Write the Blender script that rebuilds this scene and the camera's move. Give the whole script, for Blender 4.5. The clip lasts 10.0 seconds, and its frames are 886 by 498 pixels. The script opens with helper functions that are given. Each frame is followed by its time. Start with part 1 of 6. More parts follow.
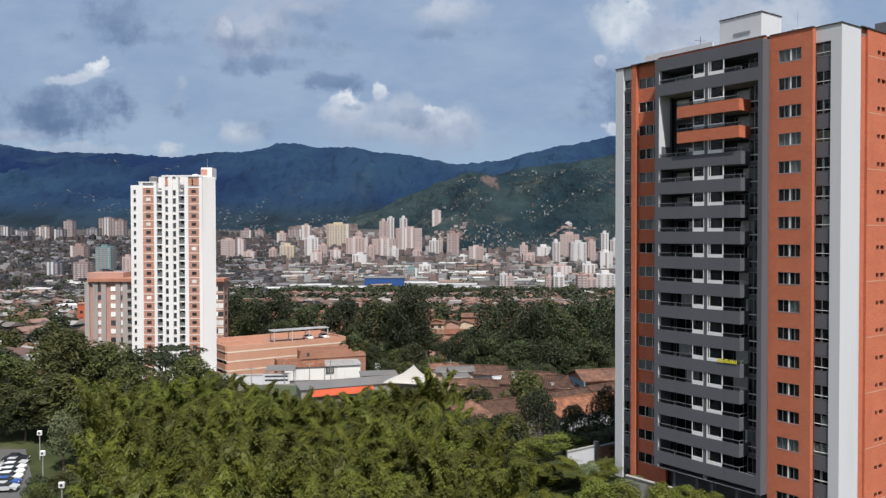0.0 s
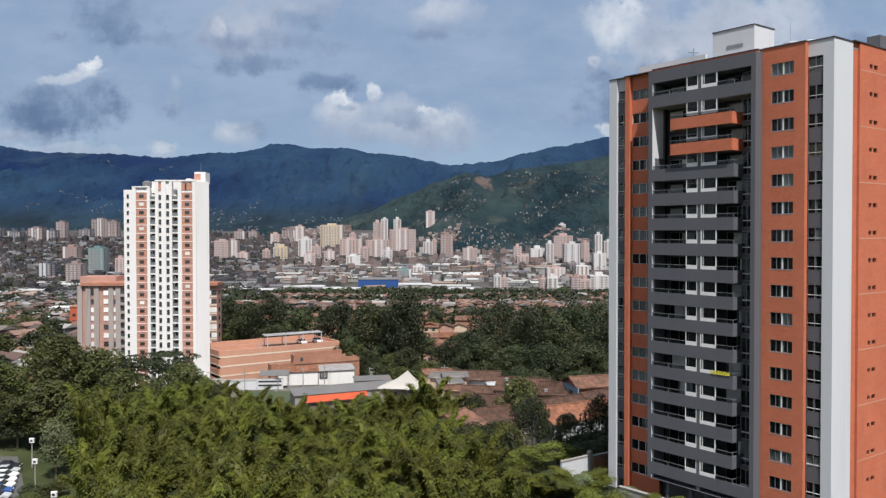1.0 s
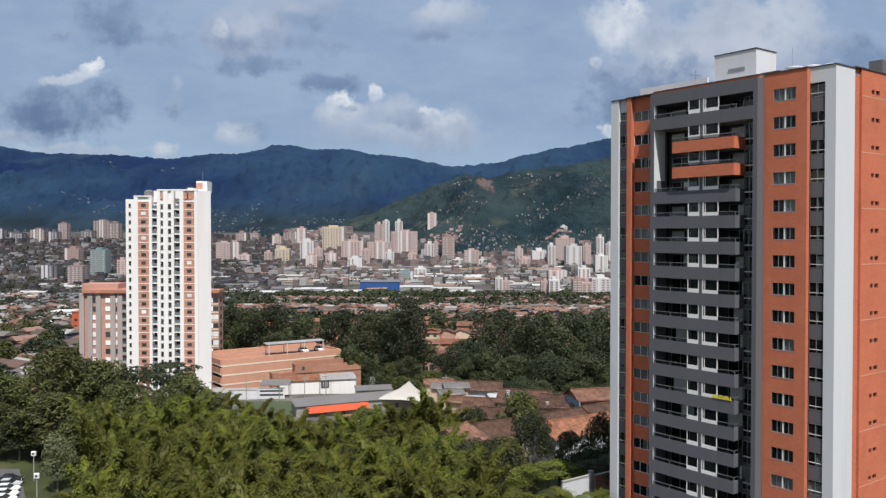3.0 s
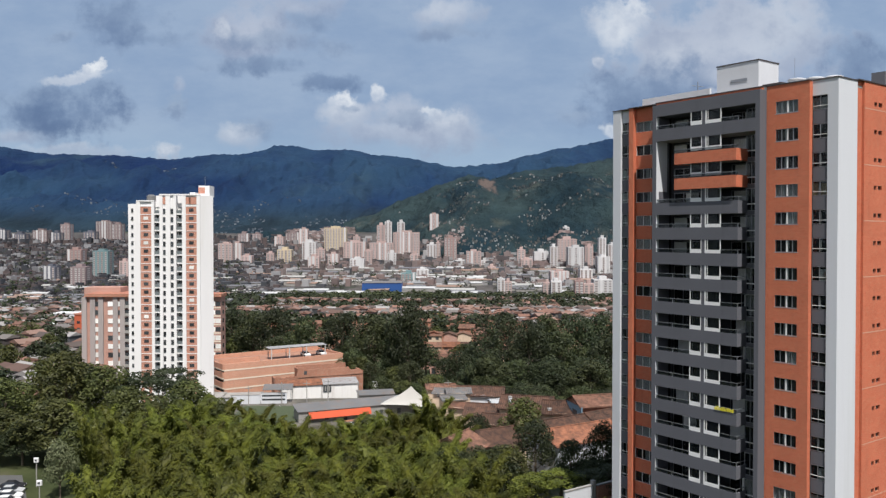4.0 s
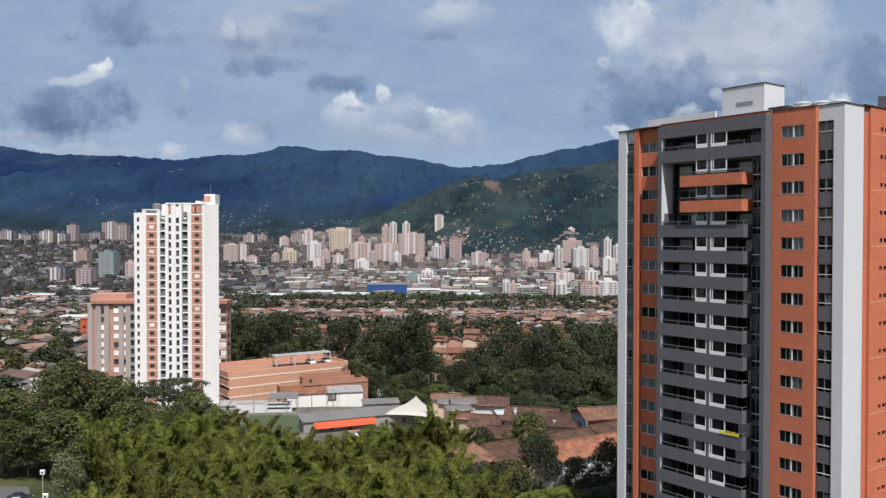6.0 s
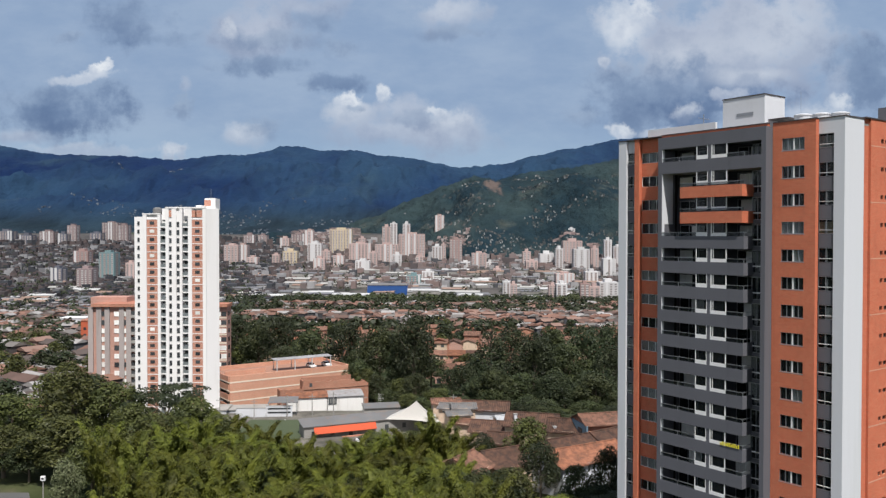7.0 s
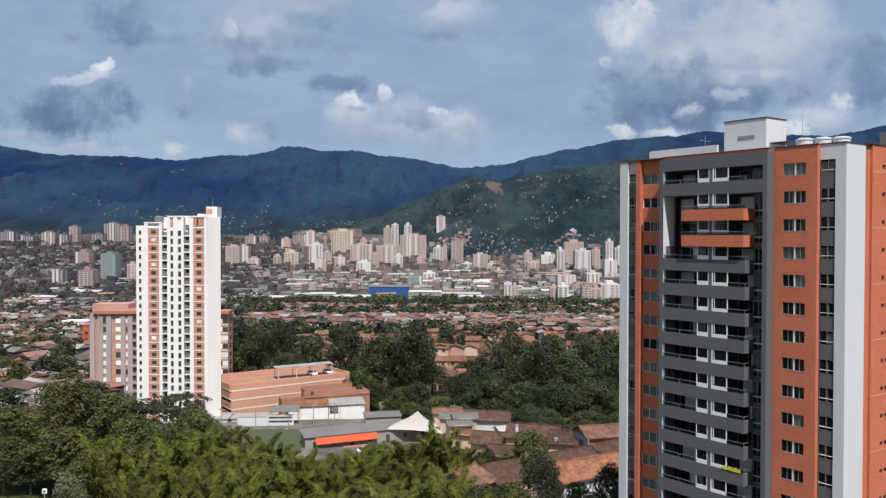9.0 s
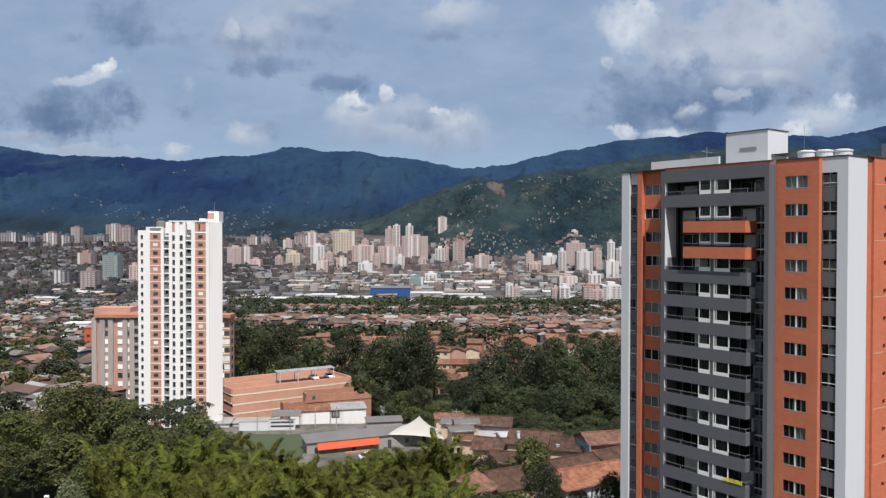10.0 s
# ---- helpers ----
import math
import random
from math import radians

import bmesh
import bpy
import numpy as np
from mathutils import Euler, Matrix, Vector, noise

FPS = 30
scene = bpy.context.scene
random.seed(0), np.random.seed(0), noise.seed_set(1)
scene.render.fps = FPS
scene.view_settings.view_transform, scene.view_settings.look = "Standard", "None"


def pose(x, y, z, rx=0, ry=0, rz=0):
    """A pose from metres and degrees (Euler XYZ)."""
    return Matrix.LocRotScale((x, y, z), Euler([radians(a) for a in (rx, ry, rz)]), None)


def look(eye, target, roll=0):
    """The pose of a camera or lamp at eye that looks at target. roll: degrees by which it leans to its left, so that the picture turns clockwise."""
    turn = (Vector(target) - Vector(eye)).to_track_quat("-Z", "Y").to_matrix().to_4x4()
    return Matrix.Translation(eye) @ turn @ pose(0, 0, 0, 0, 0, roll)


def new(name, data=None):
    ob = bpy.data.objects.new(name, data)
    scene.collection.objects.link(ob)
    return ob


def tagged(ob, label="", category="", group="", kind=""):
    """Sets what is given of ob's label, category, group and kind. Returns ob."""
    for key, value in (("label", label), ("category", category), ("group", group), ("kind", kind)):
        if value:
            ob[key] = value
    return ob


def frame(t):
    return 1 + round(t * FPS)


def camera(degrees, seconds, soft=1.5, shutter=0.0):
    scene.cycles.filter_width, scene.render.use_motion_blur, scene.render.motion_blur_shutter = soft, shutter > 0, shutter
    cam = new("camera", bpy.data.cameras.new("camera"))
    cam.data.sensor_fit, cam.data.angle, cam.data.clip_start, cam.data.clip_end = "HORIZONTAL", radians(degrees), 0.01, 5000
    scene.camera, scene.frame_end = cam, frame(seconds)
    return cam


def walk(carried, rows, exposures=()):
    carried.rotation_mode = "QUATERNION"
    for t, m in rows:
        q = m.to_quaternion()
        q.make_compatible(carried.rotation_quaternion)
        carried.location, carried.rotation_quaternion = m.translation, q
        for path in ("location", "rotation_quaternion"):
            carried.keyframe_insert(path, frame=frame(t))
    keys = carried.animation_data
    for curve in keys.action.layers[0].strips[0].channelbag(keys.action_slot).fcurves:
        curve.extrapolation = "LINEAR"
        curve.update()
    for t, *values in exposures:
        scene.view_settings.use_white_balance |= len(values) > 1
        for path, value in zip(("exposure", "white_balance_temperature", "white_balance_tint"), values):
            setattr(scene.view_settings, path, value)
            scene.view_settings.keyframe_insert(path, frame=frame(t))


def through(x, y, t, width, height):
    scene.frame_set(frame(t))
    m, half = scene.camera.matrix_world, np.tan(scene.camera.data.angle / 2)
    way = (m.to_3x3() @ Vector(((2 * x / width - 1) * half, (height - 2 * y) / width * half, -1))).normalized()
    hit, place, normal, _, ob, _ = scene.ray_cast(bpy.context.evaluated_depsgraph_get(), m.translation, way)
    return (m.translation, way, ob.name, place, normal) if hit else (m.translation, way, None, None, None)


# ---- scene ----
# ---- camera and its way: a drone that climbs straight up and turns a little ----
cam = camera(57.0, 10.0, 1.35)
CLIMB = [
    (0.0, 27.95, -0.058, -1.127, 0.103), (0.5, 28.49, -0.356, -1.098, 0.094), (1.0, 29.08, -0.488, -1.085, 0.066),
    (1.5, 29.61, -0.545, -1.052, 0.056), (2.0, 30.19, -0.477, -1.051, 0.050), (2.5, 30.77, -0.424, -1.037, 0.014),
    (4.0, 32.50, -0.225, -1.010, 0.000), (4.5, 33.03, -0.118, -0.990, -0.010), (5.0, 33.63, 0.001, -0.996, -0.020),
    (5.5, 34.23, 0.083, -1.002, -0.032), (7.0, 35.97, 0.153, -1.023, -0.049), (7.5, 36.57, 0.126, -1.033, -0.046),
    (8.0, 37.15, 0.181, -1.026, -0.060), (8.5, 37.72, 0.189, -1.028, -0.066), (9.0, 38.31, 0.248, -1.030, -0.072),
    (9.5, 38.88, 0.306, -1.010, -0.070), (10.0, 39.47, 0.361, -1.009, -0.068)]
walk(cam, [(t, pose(0, 0, z, 90 + pitch, roll, yaw)) for t, z, yaw, pitch, roll in CLIMB], [(0.0, 0.74), (10.0, 0.74)])

# ---- light: a high sun behind the camera, sky with broken cloud ----
SUN = Vector((0.128, -0.476, 0.865)).normalized()
sun = new("sun", bpy.data.lights.new("sun", "SUN"))
sun.data.energy, sun.data.angle, sun.data.color = 3.75, radians(0.6), (1.0, 0.955, 0.90)
sun.matrix_world = look(SUN * 100, (0, 0, 0))


class Nodes:
    """Short ways to wire a node tree."""

    def __init__(self, tree):
        self.t = tree
        tree.nodes.clear()

    def n(self, kind, **sockets):
        node = self.t.nodes.new(kind)
        if "_operation" in sockets:
            node.operation = sockets["_operation"]
        if "_use_clamp" in sockets:
            node.use_clamp = sockets["_use_clamp"]
        if "_data_type" in sockets:
            node.data_type = sockets["_data_type"]
        if "_blend_type" in sockets:
            node.blend_type = sockets["_blend_type"]
        if "_interpolation_type" in sockets:
            node.interpolation_type = sockets["_interpolation_type"]
        if "_feature" in sockets:
            node.feature = sockets["_feature"]
        if "_sky_type" in sockets:
            node.sky_type, node.sun_disc = sockets["_sky_type"], False
            node.sun_elevation, node.sun_rotation = sockets["_sun_elevation"], sockets["_sun_rotation"]
        for key, value in sockets.items():
            if key.startswith("_"):
                continue
            s = node.inputs[int(key[1:])] if key[0] == "i" and key[1:].isdigit() else node.inputs[key.replace("__", " ")]
            if isinstance(value, bpy.types.NodeSocket):
                self.t.links.new(value, s)
            else:
                s.default_value = value
        return node

    def math(self, op, a, b=0.0, c=0.0, clamp=False):
        return self.n("ShaderNodeMath", _operation=op, _use_clamp=clamp, i0=a, i1=b, i2=c).outputs[0]

    def mix(self, fac, a, b, mode="MIX"):
        node = self.n("ShaderNodeMix", _data_type="RGBA", _blend_type=mode, i0=fac, i6=a, i7=b)
        return node.outputs[2]

    def ramp(self, fac, stops, mode="LINEAR"):
        node = self.n("ShaderNodeValToRGB", Fac=fac)
        node.color_ramp.interpolation = mode
        els = node.color_ramp.elements
        while len(els) < len(stops):
            els.new(0.5)
        for e, (p, c) in zip(els, stops):
            e.position, e.color = p, (*c, 1) if len(c) == 3 else c
        return node.outputs[0]

    def step(self, x, lo, hi):
        return self.n("ShaderNodeMapRange", _interpolation_type="SMOOTHSTEP", Value=x, From__Min=lo, From__Max=hi).outputs[0]

    def noise(self, vector, scale, detail=4.0, rough=0.55, out=0, **more):
        return self.n("ShaderNodeTexNoise", Vector=vector, Scale=scale, Detail=detail, Roughness=rough, **more).outputs[out]


def make_sky():
    world = bpy.data.worlds.new("sky")
    scene.world = world
    world.use_nodes = True
    k = Nodes(world.node_tree)
    way = k.n("ShaderNodeTexCoord").outputs["Generated"]
    sky = k.n("ShaderNodeTexSky", _sky_type="NISHITA", _sun_elevation=math.asin(SUN.z),
              _sun_rotation=math.atan2(SUN.x, SUN.y)).outputs[0]
    sky = k.mix(1.0, sky, (0.12, 0.12, 0.12, 1), "MULTIPLY")
    xyz = k.n("ShaderNodeSeparateXYZ", Vector=way)
    x, y, z = xyz.outputs
    ya = k.math("MAXIMUM", k.math("ABSOLUTE", y), 0.05)
    u, v = k.math("DIVIDE", x, ya), k.math("DIVIDE", z, ya)
    flat = k.n("ShaderNodeCombineXYZ", X=u, Y=v, Z=0.0).outputs[0]
    def warp(base, scale, amount):
        w = k.n("ShaderNodeVectorMath", _operation="SUBTRACT", i0=k.noise(flat, scale, 5.0, 0.6, 1), i1=(0.5, 0.5, 0.5)).outputs[0]
        w = k.n("ShaderNodeVectorMath", _operation="SCALE", i0=w, Scale=amount).outputs[0]
        return k.n("ShaderNodeVectorMath", _operation="ADD", i0=base, i1=w).outputs[0]

    soft = warp(warp(flat, 7.0, 0.050), 34.0, 0.020)
    billow = k.noise(flat, 24.0, 9.0, 0.60)
    lumps = k.noise(flat, 58.0, 8.0, 0.60)
    streak = k.noise(k.n("ShaderNodeMapping", Vector=flat, Scale=(0.45, 1.0, 1.0)).outputs[0], 13.0, 6.0, 0.62)
    wide = k.noise(way, 2.6, 6.0, 0.55)
    # the veil of high cloud
    col = k.mix(k.step(streak, 0.32, 0.68), (0.258, 0.362, 0.54, 1), (0.335, 0.435, 0.595, 1))
    low = k.math("SUBTRACT", 1.0, k.step(v, 0.07, 0.15))
    col = k.mix(k.math("MULTIPLY", low, 0.55), col, (0.35, 0.50, 0.665, 1))

    def blob(cu, cv, ru, rv, edge):
        d = k.n("ShaderNodeVectorMath", _operation="SUBTRACT", i0=soft, i1=(cu, cv, 0.0)).outputs[0]
        d = k.n("ShaderNodeVectorMath", _operation="MULTIPLY", i0=d, i1=(1 / ru, 1 / rv, 0.0)).outputs[0]
        d = k.n("ShaderNodeVectorMath", _operation="LENGTH", i0=d).outputs["Value"]
        wool = billow if ru > 0.03 else lumps
        d = k.math("MULTIPLY_ADD", k.math("SUBTRACT", wool, 0.5), 2.3, d)
        m = k.math("SUBTRACT", 1.0, k.step(d, 0.95 - edge, 1.05 + edge * 0.25))
        # lit from above, grey beneath
        rise = k.math("MULTIPLY_ADD", k.math("SUBTRACT", v, cv), 0.55 / rv, k.math("MULTIPLY", k.math("SUBTRACT", wool, 0.5), 3.4))
        return m, k.step(rise, -0.75, 0.75)

    lit, pale, light = (0.78, 0.78, 0.80, 1), (0.60, 0.62, 0.68, 1), (0.47, 0.50, 0.59, 1)
    mid, grey, dark, deep = (0.31, 0.375, 0.49, 1), (0.215, 0.285, 0.415, 1), (0.145, 0.21, 0.345, 1), (0.085, 0.14, 0.275, 1)
    clouds = [  # middle, half width and height in thousandths, softness, tone, density
        (-383, 261, 55, 38, 0.7, grey, 0.85), (-349, 236, 58, 11, 0.7, grey, 0.6), (-460, 243, 22, 9, 0.7, mid, 0.6), (-231, 247, 54, 44, 0.6, light, 0.9), (-215, 236, 50, 16, 0.6, mid, 0.7),
        (-175, 278, 70, 19, 0.8, light, 0.75), (-262, 246, 9, 16, 0.5, pale, 0.7), (-224, 202, 60, 13, 0.6, grey, 0.85), (-160, 262, 36, 15, 0.8, grey, 0.55),
        (-134, 227, 24, 15, 0.8, mid, 0.5), (-474, 158, 84, 40, 0.7, grey, 0.85), (-440, 148, 66, 26, 0.6, dark, 0.7), (-490, 146, 66, 20, 0.6, dark, 0.6), (-440, 106, 90, 8, 0.7, pale, 0.65),
        (-520, 122, 45, 12, 0.8, light, 0.7), (-446, 194, 46, 7, 0.5, lit, 0.85), (-415, 202, 13, 9, 0.35, lit, 0.95), (-325, 153, 22, 13, 0.7, mid, 0.7),
        (-318, 175, 8, 12, 0.8, light, 0.5), (-335, 102, 21, 11, 0.5, pale, 0.85), (-248, 122, 33, 14, 0.6, pale, 0.75), (-222, 133, 30, 15, 0.8, mid, 0.55),
        (-135, 181, 50, 11, 0.6, dark, 0.7), (-70, 124, 80, 20, 0.7, light, 0.75), (5, 122, 68, 26, 0.7, light, 0.8), (-55, 147, 48, 19, 0.6, light, 0.75),
        (-118, 145, 35, 19, 0.5, pale, 0.85), (-118, 161, 22, 10, 0.5, lit, 0.9), (-112, 150, 16, 8, 0.5, mid, 0.6), (-73, 170, 11, 11, 0.5, lit, 0.85),
        (-45, 138, 40, 11, 0.7, mid, 0.55), (-12, 146, 15, 6, 0.5, lit, 0.6), (10, 136, 30, 13, 0.6, pale, 0.6), (5, 270, 42, 22, 0.6, pale, 0.75), (8, 247, 45, 9, 0.7, mid, 0.7),
        (335, 222, 145, 78, 0.5, light, 0.95), (300, 215, 70, 30, 0.8, pale, 0.6), (385, 225, 60, 26, 0.8, pale, 0.55), (265, 200, 60, 26, 0.8, mid, 0.6), (280, 172, 115, 36, 0.6, grey, 0.85), (235, 150, 60, 40, 0.7, grey, 0.8), (420, 250, 75, 50, 0.7, pale, 0.75),
        (214, 250, 38, 38, 0.6, lit, 0.8), (240, 277, 24, 18, 0.5, lit, 0.8), (188, 207, 9, 9, 0.5, pale, 0.7), (372, 190, 50, 13, 0.7, pale, 0.6),
        (345, 158, 90, 18, 0.6, dark, 0.8), (512, 192, 55, 46, 0.6, grey, 0.85), (480, 180, 20, 30, 0.8, light, 0.4), (294, 150, 18, 14, 0.5, pale, 0.75),
        (345, 167, 30, 10, 0.5, light, 0.8), (310, 138, 42, 13, 0.6, dark, 0.7), (455, 138, 52, 20, 0.6, pale, 0.85), (484, 156, 16, 12, 0.6, lit, 0.7),
        (268, 124, 34, 9, 0.5, lit, 0.75), (211, 124, 18, 12, 0.5, lit, 0.75), (425, 125, 22, 14, 0.5, lit, 0.8), (165, 140, 25, 12, 0.8, mid, 0.5)]
    for cu, cv, ru, rv, edge, tone, dense in clouds:
        m, bright = blob(cu / 1000, cv / 1000, ru / 1000, rv / 1000, edge)
        under = tuple(c * s for c, s in zip(tone[:3], (0.66, 0.74, 0.86))) + (1,)
        over = tuple(min(0.90, c * s) for c, s in zip(tone[:3], (1.06, 1.10, 1.12))) + (1,)
        col = k.mix(k.math("MULTIPLY", m, dense), col, k.mix(bright, under, over))
    front = k.step(y, 0.0, 0.35)
    col = k.mix(front, k.mix(k.step(wide, 0.35, 0.65), (0.25, 0.32, 0.45, 1), (0.60, 0.62, 0.67, 1)), col)
    col = k.mix(0.06, col, sky)
    back = k.n("ShaderNodeBackground", Color=col, Strength=0.6)
    k.n("ShaderNodeOutputWorld", Surface=back.outputs[0])


make_sky()

# ---- materials ----
def surface(name, base, rough=0.8, vary=0.12, scale=1.0, grain=0.06, fine=14.0, bump=0.15, metal=0.0, island=0.0, random_object=0.0,
            stain=None, stain_amount=0.0, streak=False, spec=0.3):
    """A plain material with variation at two scales, and relief."""
    mat = bpy.data.materials.new(name)
    mat.use_nodes = True
    k = Nodes(mat.node_tree)
    at = k.n("ShaderNodeTexCoord").outputs["Object"]
    where = at
    if streak:
        where = k.n("ShaderNodeMapping", Vector=at, Scale=(1.0, 1.0, 0.12)).outputs[0]
    big = k.noise(where, 0.35 * scale, 5.0, 0.6)
    small = k.noise(at, fine * scale, 3.0, 0.6)
    col = k.n("ShaderNodeRGB")
    col.outputs[0].default_value = (*base, 1)
    col = col.outputs[0]
    level = k.math("ADD", k.math("MULTIPLY", k.math("SUBTRACT", big, 0.5), vary * 4), k.math("MULTIPLY", k.math("SUBTRACT", small, 0.5), grain * 4))
    if island:
        level = k.math("ADD", level, k.math("MULTIPLY", k.math("SUBTRACT", k.n("ShaderNodeNewGeometry").outputs["Random Per Island"], 0.5), island * 2))
    if random_object:
        level = k.math("ADD", level, k.math("MULTIPLY", k.math("SUBTRACT", k.n("ShaderNodeObjectInfo").outputs["Random"], 0.5), random_object * 2))
    col = k.n("ShaderNodeHueSaturation", Color=col, Value=k.math("ADD", level, 1.0)).outputs[0]
    if stain:
        m = k.math("MULTIPLY", k.step(k.noise(where, 0.9 * scale, 6.0, 0.65), 0.48, 0.68), stain_amount)
        col = k.mix(m, col, (*stain, 1))
    b = k.n("ShaderNodeBump", Strength=bump, Distance=0.05, Height=small)
    shader = k.n("ShaderNodeBsdfPrincipled", Base__Color=col, Roughness=rough, Metallic=metal, Normal=b.outputs[0], Specular__IOR__Level=spec)
    k.n("ShaderNodeOutputMaterial", Surface=shader.outputs[0])
    return mat


def brick(name, base, mortar, course=0.075, vary=0.10, island=0.0, rough=0.85):
    """Small bricks in running bond, seen from afar, with weather stains."""
    mat = bpy.data.materials.new(name)
    mat.use_nodes = True
    k = Nodes(mat.node_tree)
    at = k.n("ShaderNodeTexCoord").outputs["Object"]
    s = k.n("ShaderNodeSeparateXYZ", Vector=at)
    run = k.math("ADD", s.outputs[0], s.outputs[1])
    flat = k.n("ShaderNodeCombineXYZ", X=run, Y=s.outputs[2], Z=0.0).outputs[0]
    dark = tuple(c * 0.78 for c in base)
    tex = k.n("ShaderNodeTexBrick", Vector=flat, Color1=(*base, 1), Color2=(*dark, 1), Mortar=(*mortar, 1), Scale=1.0,
              Mortar__Size=course * 0.10, Brick__Width=course * 3.2, Row__Height=course)
    big = k.noise(at, 0.25, 6.0, 0.62)
    level = k.math("ADD", 1.0, k.math("MULTIPLY", k.math("SUBTRACT", big, 0.5), vary * 4))
    if island:
        level = k.math("ADD", level, k.math("MULTIPLY", k.math("SUBTRACT", k.n("ShaderNodeObjectInfo").outputs["Random"], 0.5), island))
    col = k.n("ShaderNodeHueSaturation", Color=tex.outputs[0], Value=level).outputs[0]
    rain = k.n("ShaderNodeMapping", Vector=at, Scale=(1.2, 1.2, 0.10)).outputs[0]
    col = k.mix(k.math("MULTIPLY", k.step(k.noise(rain, 1.0, 5.0, 0.6), 0.55, 0.75), 0.18), col, (0.10, 0.07, 0.055, 1))
    b = k.n("ShaderNodeBump", Strength=0.25, Distance=0.01, Height=tex.outputs[1])
    shader = k.n("ShaderNodeBsdfPrincipled", Base__Color=col, Roughness=rough, Normal=b.outputs[0], Specular__IOR__Level=0.2)
    k.n("ShaderNodeOutputMaterial", Surface=shader.outputs[0])
    return mat


def tile_roof(name, base, dark, pitch=0.22):
    """Clay barrel tiles: rows down the slope, with moss and soot."""
    mat = bpy.data.materials.new(name)
    mat.use_nodes = True
    k = Nodes(mat.node_tree)
    at = k.n("ShaderNodeTexCoord").outputs["Object"]
    wave = k.n("ShaderNodeTexWave", Vector=at, Scale=1.0 / pitch / 3.14, Distortion=0.6, Detail=2.0)
    tone = k.mix(k.step(k.noise(at, 0.8, 8.0, 0.72), 0.38, 0.62), (*base, 1), (*dark, 1))
    tone = k.mix(k.math("MULTIPLY", k.step(k.noise(at, 0.35, 7.0, 0.7), 0.5, 0.64), 0.55), tone, (0.045, 0.036, 0.028, 1))
    tone = k.mix(k.math("MULTIPLY", k.step(k.noise(at, 3.0, 4.0, 0.7), 0.4, 0.7), 0.35), tone, (base[0] * 1.25, base[1] * 1.2, base[2] * 1.15, 1))
    rnd = k.n("ShaderNodeObjectInfo").outputs["Random"]
    tone = k.n("ShaderNodeHueSaturation", Color=tone, Value=k.math("ADD", 0.78, k.math("MULTIPLY", rnd, 0.44))).outputs[0]
    b = k.n("ShaderNodeBump", Strength=0.6, Distance=0.08, Height=wave.outputs[1])
    shader = k.n("ShaderNodeBsdfPrincipled", Base__Color=tone, Roughness=0.9, Normal=b.outputs[0], Specular__IOR__Level=0.15)
    k.n("ShaderNodeOutputMaterial", Surface=shader.outputs[0])
    return mat


def leaf(name, young, old, through=0.35, spread=0.5):
    mat = bpy.data.materials.new(name)
    mat.use_nodes = True
    k = Nodes(mat.node_tree)
    one = k.n("ShaderNodeNewGeometry").outputs["Random Per Island"]
    whole = k.n("ShaderNodeObjectInfo").outputs["Random"]
    at = k.n("ShaderNodeTexCoord").outputs["Object"]
    patch = k.noise(at, 0.45, 3.0, 0.6)
    f = k.math("ADD", k.math("MULTIPLY", one, 0.22), k.math("MULTIPLY", k.step(patch, 0.3, 0.7), 0.78))
    col = k.mix(f, (*old, 1), (*young, 1))
    col = k.n("ShaderNodeHueSaturation", Color=col, Hue=k.math("ADD", 0.485, k.math("MULTIPLY", whole, 0.03)),
              Value=k.math("ADD", 1.0 - spread / 2, k.math("MULTIPLY", whole, spread))).outputs[0]
    face = k.n("ShaderNodeBsdfPrincipled", Base__Color=col, Roughness=0.55, Specular__IOR__Level=0.25)
    glow = k.n("ShaderNodeBsdfTranslucent", Color=col)
    mixed = k.n("ShaderNodeMixShader", Fac=through, i1=face.outputs[0], i2=glow.outputs[0])
    k.n("ShaderNodeOutputMaterial", Surface=mixed.outputs[0])
    return mat


def glass(name, tint=(0.5, 0.55, 0.6), clear=0.5, rough=0.03):
    """A window pane: part clear, part mirror."""
    mat = bpy.data.materials.new(name)
    mat.use_nodes = True
    k = Nodes(mat.node_tree)
    at = k.n("ShaderNodeTexCoord").outputs["Object"]
    b = k.n("ShaderNodeBump", Strength=0.04, Distance=0.02, Height=k.noise(at, 1.5, 2.0))
    thru = k.n("ShaderNodeBsdfTransparent", Color=(*tint, 1))
    shine = k.n("ShaderNodeBsdfPrincipled", Base__Color=(0.02, 0.025, 0.03, 1), Roughness=rough, Specular__IOR__Level=0.6, Normal=b.outputs[0])
    mixed = k.n("ShaderNodeMixShader", Fac=1.0 - clear, i1=thru.outputs[0], i2=shine.outputs[0])
    k.n("ShaderNodeOutputMaterial", Surface=mixed.outputs[0])
    return mat


